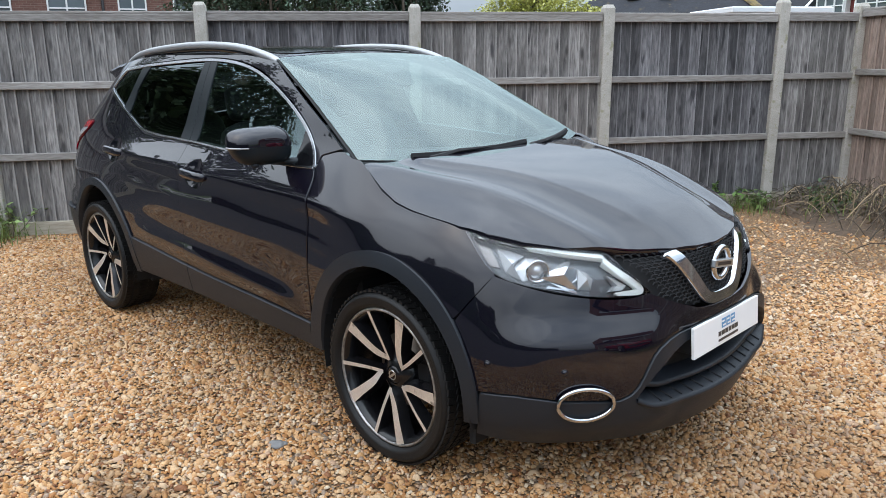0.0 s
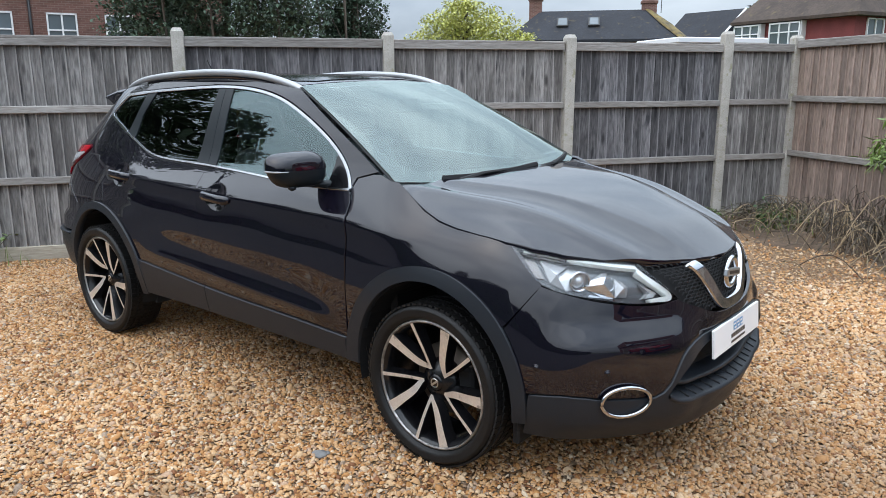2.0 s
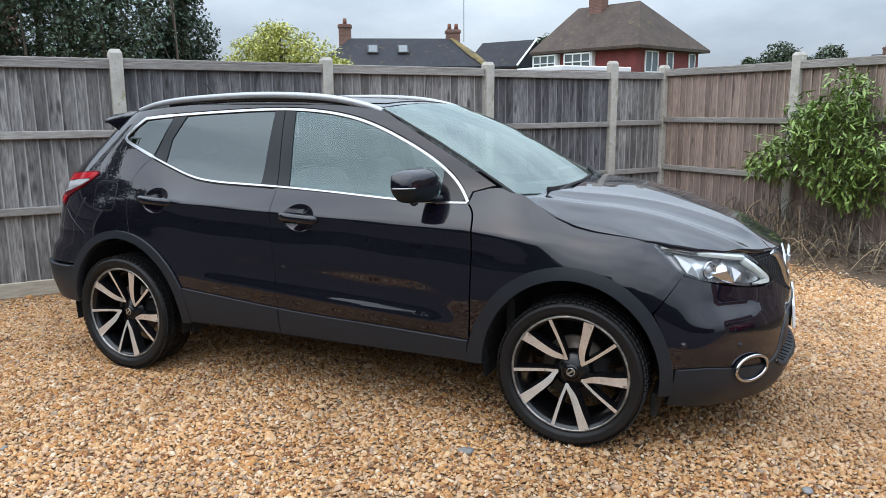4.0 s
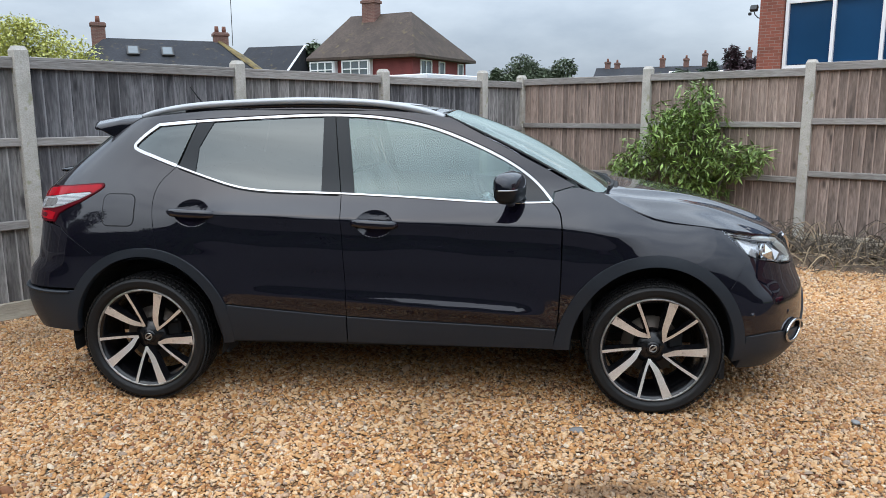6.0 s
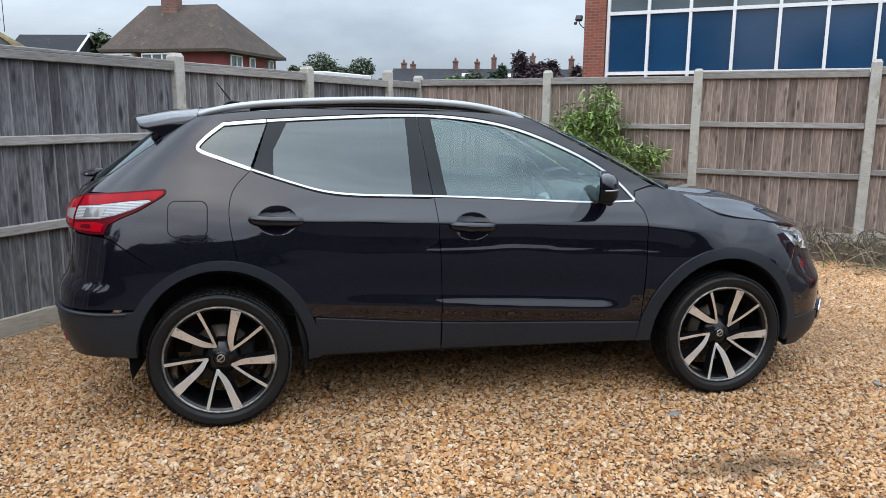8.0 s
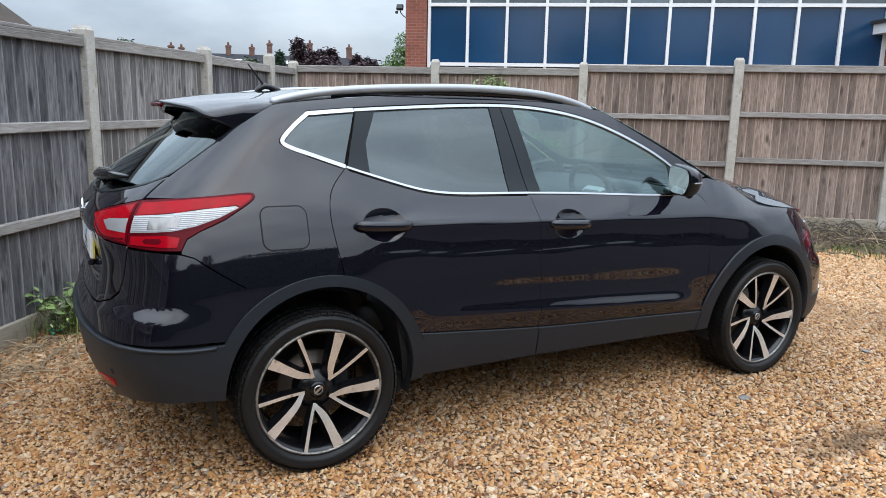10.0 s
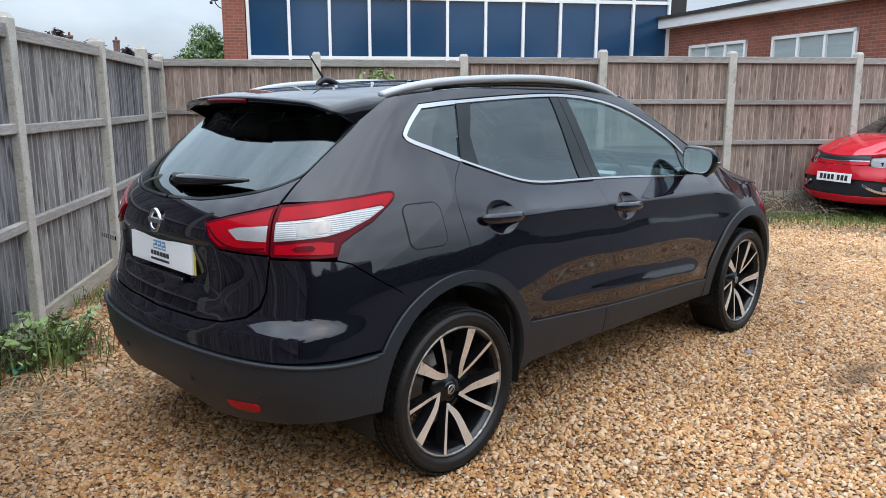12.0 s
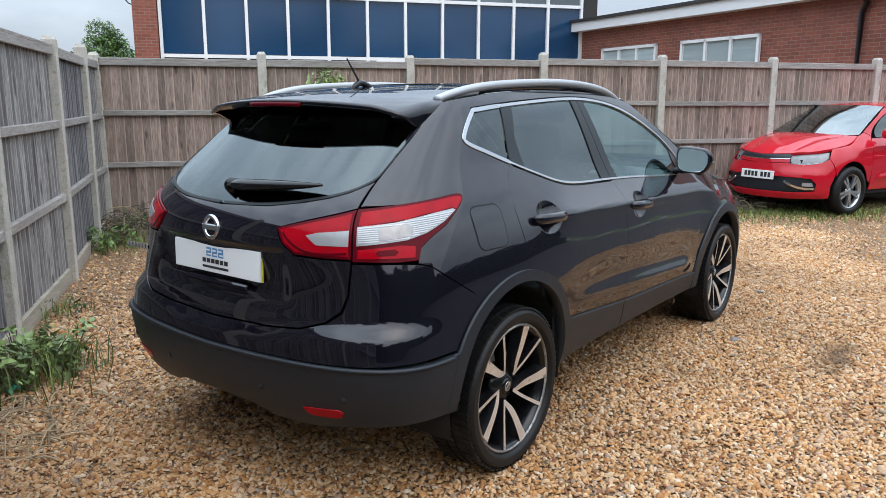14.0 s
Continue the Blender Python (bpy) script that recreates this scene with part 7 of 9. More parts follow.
def windows(car, front_doors, rear_doors):
    top, belt, nose_q = along(TOP_LINE, 80), along(BELT, 80), along(QUARTER_NOSE, 24)
    for k, s in ((0, -1), (1, 1)):
        fd, rd = front_doors[k], rear_doors[k]
        def put(name, poly, off, depth, mat, parent, step=0.02, label=""):
            ob = skin_part(name, one_half(patch(cabin_side, poly, off, depth, step, 0), s), mat, parent, label)
            return ob
        zt = lambda x: float(np.interp(x, [q[0] for q in top], [q[1] for q in top]))
        zb = lambda x: float(np.interp(-x, [-q[0] for q in belt], [q[1] for q in belt]))
        low = lambda x: zb(x) + 0.006
        high = lambda x: zt(x) - 0.006
        fg = [(x, high(x)) for x in np.linspace(-0.262, 0.66, 30)] + [(0.66, low(0.6) + 0.004)] + [(x, low(x)) for x in np.linspace(0.64, -0.205, 20)]
        fg = [(x, min(z, 2)) for x, z in fg]
        put("window", fg, -0.006, 0.003, door_glass, fd, 0.03, "lightly tinted door glass").visible_shadow = False
        sail = [(0.655, low(0.65)), (0.655, high(0.655)), (0.70, high(0.70)), (0.745, high(0.745)), (0.785, low(0.76) + 0.01), (0.77, low(0.77))]
        put("mirror_sail", sail, -0.002, 0.006, gloss_black, fd)
        rg = [(-0.985, high(-0.985))] + [(x, high(x)) for x in np.linspace(-0.95, -0.386, 14)] + [(-0.372, low(-0.372))] + [(x, low(x)) for x in np.linspace(-0.42, -1.05, 18)] + [(-1.052, 1.33)]
        put("window", rg, -0.006, 0.003, privacy_glass, rd, 0.03, "dark privacy door glass").visible_shadow = False
        put("pillar_trim", [(-0.390, high(-0.39)), (-0.331, high(-0.331)), (-0.275, low(-0.275)), (-0.374, low(-0.374))], -0.001, 0.008, satin_black, rd)
        put("pillar_trim", [(-0.326, high(-0.326)), (-0.260, high(-0.26)), (-0.200, low(-0.2)), (-0.270, low(-0.27))], -0.001, 0.008, satin_black, fd)
        put("quarter_trim", [(-1.072, high(-1.072)), (-0.982, high(-0.982)), (-1.049, 1.335), (-1.053, low(-1.053)), (-1.145, low(-1.145))], -0.001, 0.008, satin_black, rd)
        qg = [(-1.16, low(-1.16)), (-1.08, high(-1.08))] + [(x, high(x)) for x in (-1.15, -1.22, -1.27)] + [(x + 0.013, z) for x, z in nose_q[::-1][2:-2]] + [(x, low(x)) for x in (-1.30, -1.24)]
        put("quarter_window", qg, -0.005, 0.003, privacy_glass, car, 0.03, "dark privacy quarter glass").visible_shadow = False
        card = [(x, z + 0.018) for x, z in clip(belt, -1.28, 0.76)]
        skin_part("door_card", one_half(patch(cabin_side, card + [(x, z - 0.07) for x, z in card[::-1]], -0.021, 0, 0.03, 0), s), dash_mat, car, "black inner door trim")
        # bright trim round the glass
        def strip(name, path, half, parent):
            skin_part(name, one_half(patch(cabin_side, ribbon(path, half, 70), 0.004, 0.008, 0.016, 0), s), trim_chrome, parent, "bright chrome window trim")
        strip("chrome_strip", clip(top, -0.3305, 2), 0.0060, fd)
        strip("chrome_strip", clip(top, -1.077, -0.3335), 0.0060, rd)
        strip("chrome_strip", clip(belt, -0.2675, 2), 0.0038, fd)
        strip("chrome_strip", clip(belt, -1.153, -0.2705), 0.0042, rd)
        loop = clip(belt, -2, -1.157) + nose_q[1:-1] + clip(top, -2, -1.080)
        strip("chrome_strip", loop, 0.0078, car)
        # handles
        for (hx, hz), door in zip(HANDLES, (rd, fd)):
            p, n = cabin_side.at([(hx, hz)])
            y = p[0][1]
            bar = []
            for i in range(15):
                u = i / 14
                bar.append((hx - 0.128 + 0.256 * u if hx < -0.5 else hx - 0.118 + 0.236 * u, (y + 0.019 - 0.026 * (2 * u - 1) ** 4) * s, hz + 0.006 - 0.012 * u))
            part("handle", tube(bar, [0.013, 0.020] + [0.0225] * 11 + [0.020, 0.012], 16, flat=0.75, up=(0, 1, 0)), paint, door, "body-coloured pull handle", True)
        # door mirror
        m = build_mirror(s)
        m.parent = fd


def mirror_shell(a, b, grow=1.0):
    """A point of the mirror's housing: a runs from nose to glass, b round it; the bowl below tapers outwards."""
    sx = math.copysign(abs(math.cos(a)) ** 0.75, math.cos(a))
    ring = max(math.sin(a), 0.0) ** (0.62 if sx > 0 else 0.22) * grow
    cy, cz = math.cos(b), math.sin(b)
    square = 0.40 * max(0.0, min(1.0, 0.5 - sx))
    if cz >= 0:
        y, z = math.copysign(abs(cy) ** (0.72 - 0.6 * square), cy) * ring, abs(cz) ** (0.86 - square) * ring * 0.078
        z *= 1 - 0.10 * y - 0.10 * max(0, sx)
    else:
        y, z = math.copysign(abs(cy) ** 0.55, cy) * ring, -abs(cz) ** 0.66 * ring * 0.080
        y += 0.26 * (z / 0.080) * max(y, 0.0) ** 1.5
    x = 0.068 * sx if sx > 0 else 0.038 * sx
    return (x - 0.040 * y, 0.120 * y, z)


def build_mirror(s):
    """A painted cap over a black bowl, parted by the repeater line, on an arm from the door's sail."""
    k, r = 28, 20
    at = pose(0.588, 0.893 * s, 1.152) @ Matrix.Diagonal((1, s, 1, 1))

    def shell(b0, b1, grow):
        v = [tuple(at @ Vector(mirror_shell(math.pi * i / (k - 1), b0 + (b1 - b0) * j / r, grow))) for i in range(k) for j in range(r + 1)]
        f = [(i * (r + 1) + j, i * (r + 1) + j + 1, (i + 1) * (r + 1) + j + 1, (i + 1) * (r + 1) + j) for i in range(k - 1) for j in range(r)]
        return v, [q[::-1] for q in f] if s < 0 else f

    m = new("door_mirror", mesh_of("door_mirror", shell(0.0, math.pi, 1.0), paint, True))
    tagged(m, "gloss black door mirror with slim repeater line")
    part("bowl", shell(math.pi, 2 * math.pi, 0.982), satin_black, m, "satin black lower bowl", True)
    rear = []
    for b in np.linspace(0, 2 * np.pi, 40, endpoint=False):
        q = mirror_shell(math.pi * 0.80, b, 0.93)
        rear.append(tuple(at @ Vector((-0.0392 - 0.040 * q[1] / 0.120, q[1], q[2]))))
    part("glass", (rear, [tuple(range(40))] if s < 0 else [tuple(range(39, -1, -1))]), mirror_glass, m, "mirror glass")
    line = []
    for a in np.linspace(0.42, 1.75, 22):
        q = mirror_shell(a, 0.0, 1.004)
        line.append(tuple(at @ Vector((q[0], q[1], -0.004))))
    part("repeater", tube(line, [0.0028] * 6 + [0.0042] * 16, 6), lens_white, m, "slim clear repeater strip", True)
    part("arm", tube([tuple(at @ Vector(q)) for q in ((0.01, -0.05, -0.066), (0.035, -0.10, -0.070), (0.06, -0.135, -0.072), (0.075, -0.165, -0.072))], [0.026, 0.027, 0.030, 0.036], 12, flat=0.62), satin_black, m, smooth=True)
    part("knob", tube([tuple(at @ Vector(q)) for q in ((0.012, 0.030, -0.070), (0.012, 0.031, -0.083), (0.012, 0.031, -0.089))], [0.020, 0.017, 0.008], 12), trim_black, m, smooth=True)
    return m


def roof_items(car):
    for s in (-1, 1):
        path = [(0.245, 0.546, 1.484), (0.20, 0.550, 1.502), (0.10, 0.556, 1.529), (-0.04, 0.561, 1.554), (-0.23, 0.565, 1.570), (-0.52, 0.567, 1.577), (-0.84, 0.564, 1.568), (-1.10, 0.558, 1.552), (-1.26, 0.548, 1.531), (-1.36, 0.538, 1.509), (-1.41, 0.530, 1.494)]
        rail = part("roof_rail", sweep_bar([(x, y * s, z) for x, y, z in path], 0.0185, 0.0180, n=60), rail_silver, car, "satin silver roof rail", True)
        low = [(0.08, 0.551, 1.520), (-0.2, 0.560, 1.554), (-0.6, 0.563, 1.562), (-1.0, 0.557, 1.548), (-1.18, 0.549, 1.530)]
        part("rail_base", sweep_bar([(x, y * s, z) for x, y, z in low], 0.010, 0.018), gloss_black, rail)
        for foot in ([(-1.38, 0.534, 1.494), (-1.29, 0.544, 1.512), (-1.16, 0.552, 1.526)], [(0.225, 0.547, 1.482), (0.14, 0.552, 1.505), (0.06, 0.556, 1.528)]):
            part("rail_foot", sweep_bar([(x, y * s, z) for x, y, z in foot], 0.011, 0.012, n=16), rail_silver, rail, smooth=True)
    # rear spoiler: one wing whose ends turn down along the body seam
    seam = [(-1.41, 1.490), (-1.445, 1.470), (-1.485, 1.446), (-1.53, 1.418), (-1.572, 1.392)]
    seam_y = [float(q[1]) + 0.002 for q in cabin_side.at(seam)[0]]
    end, foot = Vector((-1.680, 0.566, 1.442)), Vector((-1.574, seam_y[-1], 1.390))
    half = []
    for i in range(17):
        q = i / 16
        tip = Vector((-1.790 + 0.110 * q**2.2, 0.566 * q, 1.494 - 0.032 * q**2 - 0.020 * max(0.0, (q - 0.8) / 0.2) ** 1.5))
        fx, fy = -1.41 - 0.05 * (1 - q), seam_y[0] * q
        front = Vector((fx, fy, float(roof_height(np.array(fx), np.array(fy))) + 0.003))
        root = Vector((-1.52 + 0.01 * q, 0.53 * q, 1.448 - 0.012 * q))
        half.append([front, front.lerp(tip, 0.4) + Vector((0, 0, 0.006)), tip + Vector((0.02, 0, 0.004)), tip + Vector((0, 0, -0.003)), tip + Vector((0.006, 0, -0.015)), tip.lerp(root, 0.5) + Vector((0, 0, -0.012)), root + Vector((0, 0, -0.02))])
    for i in range(1, 5):
        r = i / 4
        front, tip = Vector((seam[i][0], seam_y[i], seam[i][1])), end.lerp(foot, r)
        root = Vector((-1.53, 0.52, 1.40)).lerp(foot, r)
        half.append([front, front.lerp(tip, 0.4) + Vector((0, 0.004 * (1 - r), 0)), front.lerp(tip, 0.93), tip, tip + Vector((0.008, -0.004, -0.006)) * (1 - r), tip.lerp(root, 0.5), root])
    rows = [[(p.x, -p.y, p.z) for p in row] for row in half[:0:-1]] + [[tuple(p) for p in row] for row in half]
    k = len(rows[0])
    v = [p for r in rows for p in r]
    f = [(i * k + j, i * k + j + 1, (i + 1) * k + j + 1, (i + 1) * k + j) for i in range(len(rows) - 1) for j in range(k - 1)]
    sp = part("spoiler", (v, [q[::-1] for q in f]), paint, car, "body-coloured rear spoiler", True)
    part("brake_light", tube([(-1.787 + 0.11 * abs(y / 0.566) ** 2.2, y, 1.477 - 0.030 * (y / 0.545) ** 2) for y in np.linspace(-0.15, 0.15, 16)], 0.0075, 8, flat=1.3), lens_deep, sp, "dark red high brake light", True)
    # small fins that close the wing's ends against the window
    for s in (-1, 1):
        low = cabin_side.at([(-1.655, 1.330)])[0][0]
        a, b, c, d, e = tuple(end * 1.0), tuple(foot), (low[0], low[1] + 0.002, low[2]), (-1.600, 0.520, 1.395), (-1.672, 0.520, 1.432)
        v = [(x, y * s, z) for x, y, z in (a, b, c, d, e)]
        part("spoiler_fin", (v, [(0, 1, 3), (1, 2, 3), (0, 3, 4)] if s > 0 else [(3, 1, 0), (3, 2, 1), (4, 3, 0)]), paint, sp, "body-coloured end fin of the spoiler")
    # aerial
    a = part("aerial_base", tube(spline([(-1.21, 0, 1.543), (-1.26, 0, 1.564), (-1.30, 0, 1.566), (-1.34, 0, 1.532)], 12), [0.010] + [0.014] * 9 + [0.011, 0.006], 10), gloss_black, car, smooth=True)
    part("aerial_mast", tube([(-1.285, 0, 1.560), (-1.325, 0, 1.615), (-1.368, 0, 1.672)], [0.006, 0.0045, 0.003], 6), matt_black, a)
    # windscreen and wipers
    rim = [(0.0, 0.0), (1.0, 0.0), (1.0, 0.985), (0.0, 0.985)]
    skin_part("windscreen", both_halves(patch(screen_chart, rim, 0.004, 0.004, 0.04, 0)), screen_glass, car, "green-tinted windscreen").visible_shadow = False
    skin_part("screen_border", both_halves(patch(screen_chart, [(0.0, 0.0), (0.085, 0.0), (0.085, 0.80), (0.14, 0.86), (0.24, 0.90), (0.45, 0.925), (0.97, 0.93), (0.97, 0.0), (1.01, 0.0), (1.01, 1.0), (-0.01, 1.0), (-0.01, 0.0)], -0.001, 0.004, 0.03, 0)), matt_black, car, "black ceramic screen border")
    part("sensor_pod", quads([(pose(0.37, 0, 1.452, 0, 28, 0), 0.16, 0.14, 0.05)]), matt_black, car)
    part("rear_view_mirror", quads([(pose(0.42, 0, 1.40, 0, 70, 0), 0.07, 0.23, 0.03)]), matt_black, car)
    for y0, y1 in ((-0.52, 0.14), (0.08, 0.60)):
        pts = []
        for u in np.linspace(0, 1, 14):
            y = y0 + (y1 - y0) * u
            t = 0.010 + 0.036 * u
            q, n = screen_chart.at([(t, abs(y) / (0.735 - 0.165 * t))])
            pts.append(tuple((q[0] + n[0] * 0.014) * (1, 1 if y > 0 else -1, 1)))
        w = part("wiper", tube(pts, [0.010] * 14, 6, flat=1.6), matt_black, car, "black flat-blade wiper")
        arm = [(1.15, y0 + 0.02, 1.098), tuple(Vector(pts[4]) + Vector((0.02, 0, 0.014))), tuple(Vector(pts[8]) + Vector((0.0, 0, 0.010)))]
        part("wiper_arm", tube(arm, [0.018, 0.012, 0.007], 6, flat=0.7), matt_black, w)
    # rear wiper
    pts = []
    for u in np.linspace(0, 1, 12):
        sx = -2.72 + 0.42 * u
        q, n = cabin_wrap.at([(sx, 1.155 + 0.02 * u)])
        pts.append(tuple((q[0] + n[0] * 0.03) * (1, -1, 1)))
    w = part("rear_wiper", tube(pts, [0.022, 0.032, 0.035, 0.034, 0.033, 0.031, 0.029, 0.026, 0.022, 0.018, 0.013, 0.006], 10, flat=0.7), gloss_black, car, "gloss black rear wiper", True)
    part("pivot", tube([tuple(Vector(pts[0]) + Vector((0.03, 0.02, -0.01))), pts[0]], [0.035, 0.028], 10), gloss_black, w, smooth=True)


def plates(car):
    for name, at, edge in (("front_plate", pose(2.222, 0, 0.541, -5, 0, 90), False), ("rear_plate", pose(-2.100, 0, 0.898, -2, 0, -90), True)):
        b = part(name, boxes((-0.26, 0.26, -0.006, 0.006, -0.056, 0.056), bevel=0.002), plate_white, car, "white acrylic plate with a dealer's mark")
        b.matrix_world = at
        if edge:
            part("yellow_edge", boxes((-0.262, 0.262, 0.006, 0.012, -0.058, 0.058)), plate_yellow, b)
        # the dealer's mark as plain bars in its colours: three blue blocks over two dark lines
        for i in range(3):
            part("mark", boxes((-0.052 + i * 0.037, -0.022 + i * 0.037, -0.0072, -0.006, 0.006, 0.040)), ink_blue, b)
            part("mark_slot", boxes((-0.044 + i * 0.037, -0.022 + i * 0.037, -0.0078, -0.0072, 0.012, 0.018)), plate_white, b)
            part("mark_slot", boxes((-0.052 + i * 0.037, -0.030 + i * 0.037, -0.0078, -0.0072, 0.027, 0.033)), plate_white, b)
        for i in range(6):
            part("mark", boxes((-0.078 + i * 0.027, -0.057 + i * 0.027, -0.0072, -0.006, -0.020, -0.003)), ink_black, b)
        part("mark", boxes((-0.078, 0.080, -0.0072, -0.006, -0.040, -0.031)), ink_black, b)
    part("plate_holder", boxes((2.15, 2.214, -0.24, 0.24, 0.492, 0.585), bevel=0.004), matt_black, car)
    b = part("rear_badge", spun([(0.031, 0.0), (0.034, 0.008), (0.040, 0.010), (0.046, 0.008), (0.048, 0.0)], 40), chrome, car, "round chrome ring badge with a crossbar", True)
    b.matrix_world = pose(-2.112, 0, 1.022, 4, 0, 90)
    part("bar", boxes((-0.050, 0.050, -0.004, 0.010, -0.0105, 0.0105), bevel=0.003), satin_silver, b)
    part("gate_handle", boxes((-2.115, -2.085, -0.19, 0.19, 0.800, 0.822), bevel=0.006), paint, car, "body-coloured grip below the plate")
    for i in range(7):
        part("model_letter", boxes((-2.086, -2.080, 0.50 + i * 0.024 - 0.009, 0.50 + i * 0.024 + 0.009, 0.872, 0.890)), chrome, car)


def build_wheel(car, x, s):
    """A twin-spoke alloy with machined faces in a low-profile tyre."""
    R = 0.3335
    # barrel and lip; local y runs outward
    w = part("wheel", spun([(0.221, -0.10), (0.232, -0.09), (0.233, 0.02), (0.241, 0.070), (0.249, 0.086), (0.2562, 0.091)], 64), alloy_black, car, "gloss black alloy wheel with machined spokes", True)
    part("rim_lip", spun([(0.2560, 0.086), (0.2580, 0.0945), (0.2605, 0.0975), (0.2660, 0.097), (0.2700, 0.090), (0.2705, 0.080)], 72), rim_lip, w, "scuffed machined rim edge", True)
    prof = [(0.245, -0.085), (0.257, -0.098), (0.280, -0.110), (0.305, -0.113), (0.322, -0.106), (0.329, -0.090), (0.3325, -0.065), (R, -0.03), (R, 0.03), (0.3325, 0.065), (0.329, 0.090), (0.322, 0.103), (0.314, 0.1105), (0.310, 0.1118), (0.307, 0.1105), (0.292, 0.1125), (0.283, 0.1095), (0.280, 0.1070), (0.275, 0.102), (0.2705, 0.094), (0.263, 0.080)]
    t = part("tyre", spun(prof, 96), rubber, w, "low-profile black tyre", True)
    # tread: circumferential ribs and slanted blocks
    rows = []
    for i in range(72):
        a = 360.0 * i / 72
        for j, (yy, sx, tilt) in enumerate(((-0.082, 0.036, 12), (0.082, 0.036, -12), (-0.043, 0.030, 22), (0.043, 0.030, -22), (0.0, 0.034, 0))):
            drop = 0.0035 if abs(yy) > 0.06 else 0.0
            m = pose(0, 0, 0, 0, a + j * 2.1, 0) @ pose(R + 0.0008 - drop, yy, 0, tilt, 0, -math.copysign(6, yy) if abs(yy) > 0.06 else 0)
            rows.append((m, 0.008, sx, 0.024))
    part("tread", quads(rows), rubber, t)
    # spokes
    def blade(points, widths, y_in, y_out, face_mat):
        p = spline(points, 16)
        d = np.gradient(p, axis=0)
        d /= np.linalg.norm(d, axis=1)[:, None]
        q = np.stack([-d[:, 1], d[:, 0]], 1)
        wd = np.interp(np.linspace(0, 1, 16), np.linspace(0, 1, len(widths)), widths)[:, None] / 2
        a, b = p + q * wd, p - q * wd
        depth = np.interp(np.linspace(0, 1, 16), (0, 0.5, 1), y_out)
        back = depth - np.interp(np.linspace(0, 1, 16), (0, 1), y_in)
        grow = 1.35
        a2, b2 = p + q * wd * grow + q * 0.006, p - q * wd * grow - q * 0.006
        top = [(u[0], y, u[1]) for u, y in zip(a, depth)] + [(u[0], y, u[1]) for u, y in zip(b, depth)]
        fv, ff = list(top), [(i, i + 1, 17 + i, 16 + i) for i in range(15)]
        sv = [(u[0], y - 0.0012, u[1]) for u, y in zip(a, depth)] + [(u[0], y - 0.0012, u[1]) for u, y in zip(b, depth)] + [(u[0], y, u[1]) for u, y in zip(a2, back)] + [(u[0], y, u[1]) for u, y in zip(b2, back)]
        sf = [(i, i + 1, 33 + i, 32 + i) for i in range(15)] + [(16 + i, 48 + i, 49 + i, 17 + i) for i in range(15)] + [(i, 16 + i, 17 + i, i + 1) for i in range(15)] + [(32 + i, 33 + i, 49 + i, 48 + i) for i in range(15)]
        return (fv, ff), (sv, sf)
    def pol(r, a):
        return (-r * math.cos(math.radians(a)), r * math.sin(math.radians(a)))
    for k in range(5):
        a = 72 * k
        wide = blade([pol(0.060, a - 34), pol(0.072, a - 27), pol(0.090, a - 16), pol(0.118, a - 8), pol(0.165, a - 4), pol(0.257, a - 1)], (0.013, 0.022, 0.029, 0.033, 0.037, 0.047), (0.03, 0.05), (0.058, 0.076, 0.096), None)
        thin = blade([pol(0.058, a - 33), pol(0.11, a - 35), pol(0.17, a - 34.5), pol(0.257, a - 33.5)], (0.014, 0.013, 0.014, 0.016), (0.03, 0.05), (0.058, 0.076, 0.096), None)
        for face, body in (wide, thin):
            sp = part("spoke", body, alloy_black, w)
            part("spoke_face", face, machined, sp, "machined bronze-silver spoke face")
        ba = a - 66
        b = part("wheel_nut", spun([(0.0, 0.042), (0.008, 0.042), (0.011, 0.036), (0.011, 0.02)], 6), alloy_black, w)
        b.location = (pol(0.057, ba)[0], 0, pol(0.057, ba)[1])
    part("hub", spun([(0.036, 0.056), (0.052, 0.050), (0.078, 0.036), (0.092, 0.012), (0.092, -0.02)], 40), alloy_black, w, smooth=True)
    c = part("centre_cap", spun([(0.0, 0.062), (0.022, 0.061), (0.032, 0.058), (0.037, 0.050)], 32), gloss_black, w, "black centre cap with silver mark", True)
    part("cap_mark", joined(spun([(0.015, 0.0625), (0.0185, 0.0635), (0.020, 0.062)], 28), quads([(pose(0, 0.0625, 0, 0, 38, 0), 0.044, 0.002, 0.008)])), satin_silver, c)
    part("brake_disc", spun([(0.0, 0.004), (0.075, 0.004), (0.080, -0.012), (0.148, -0.012), (0.148, -0.034)], 48), disc_steel, w, "worn steel brake disc", True)
    part("caliper", boxes((-0.155, -0.075, -0.045, 0.012, -0.06, 0.075), bevel=0.012), matt_black, w)
    w.matrix_world = Matrix.Translation((x, 0.772 * s, 0.338)) @ (pose(0, 0, 0, 0, 0, 180) if s < 0 else Matrix())
    if s < 0:
        w.matrix_world = Matrix.Translation((x, -0.772, 0.338)) @ pose(0, 0, 0, 0, 0, 180) @ pose(0, 0, 0, 0, WHEEL_SPIN[x > 0], 0)
    # inner arch liner
    n = 24
    liner = []
    for i in range(n + 1):
        a = radians(-12 + 204 * i / n)
        for y in (0.46, 0.845):
            liner.append((x + 0.415 * math.cos(a), y * s, 0.342 + 0.42 * math.sin(a)))
    f = [(2 * i, 2 * i + 1, 2 * i + 3, 2 * i + 2) for i in range(n)]
    k = len(liner)
    liner.append((x, 0.46 * s, 0.342))
    f += [(2 * i, 2 * i + 2, k) for i in range(n)]
    part("arch_liner", (liner, f), matt_black, car)


WHEEL_SPIN = (0, 0)


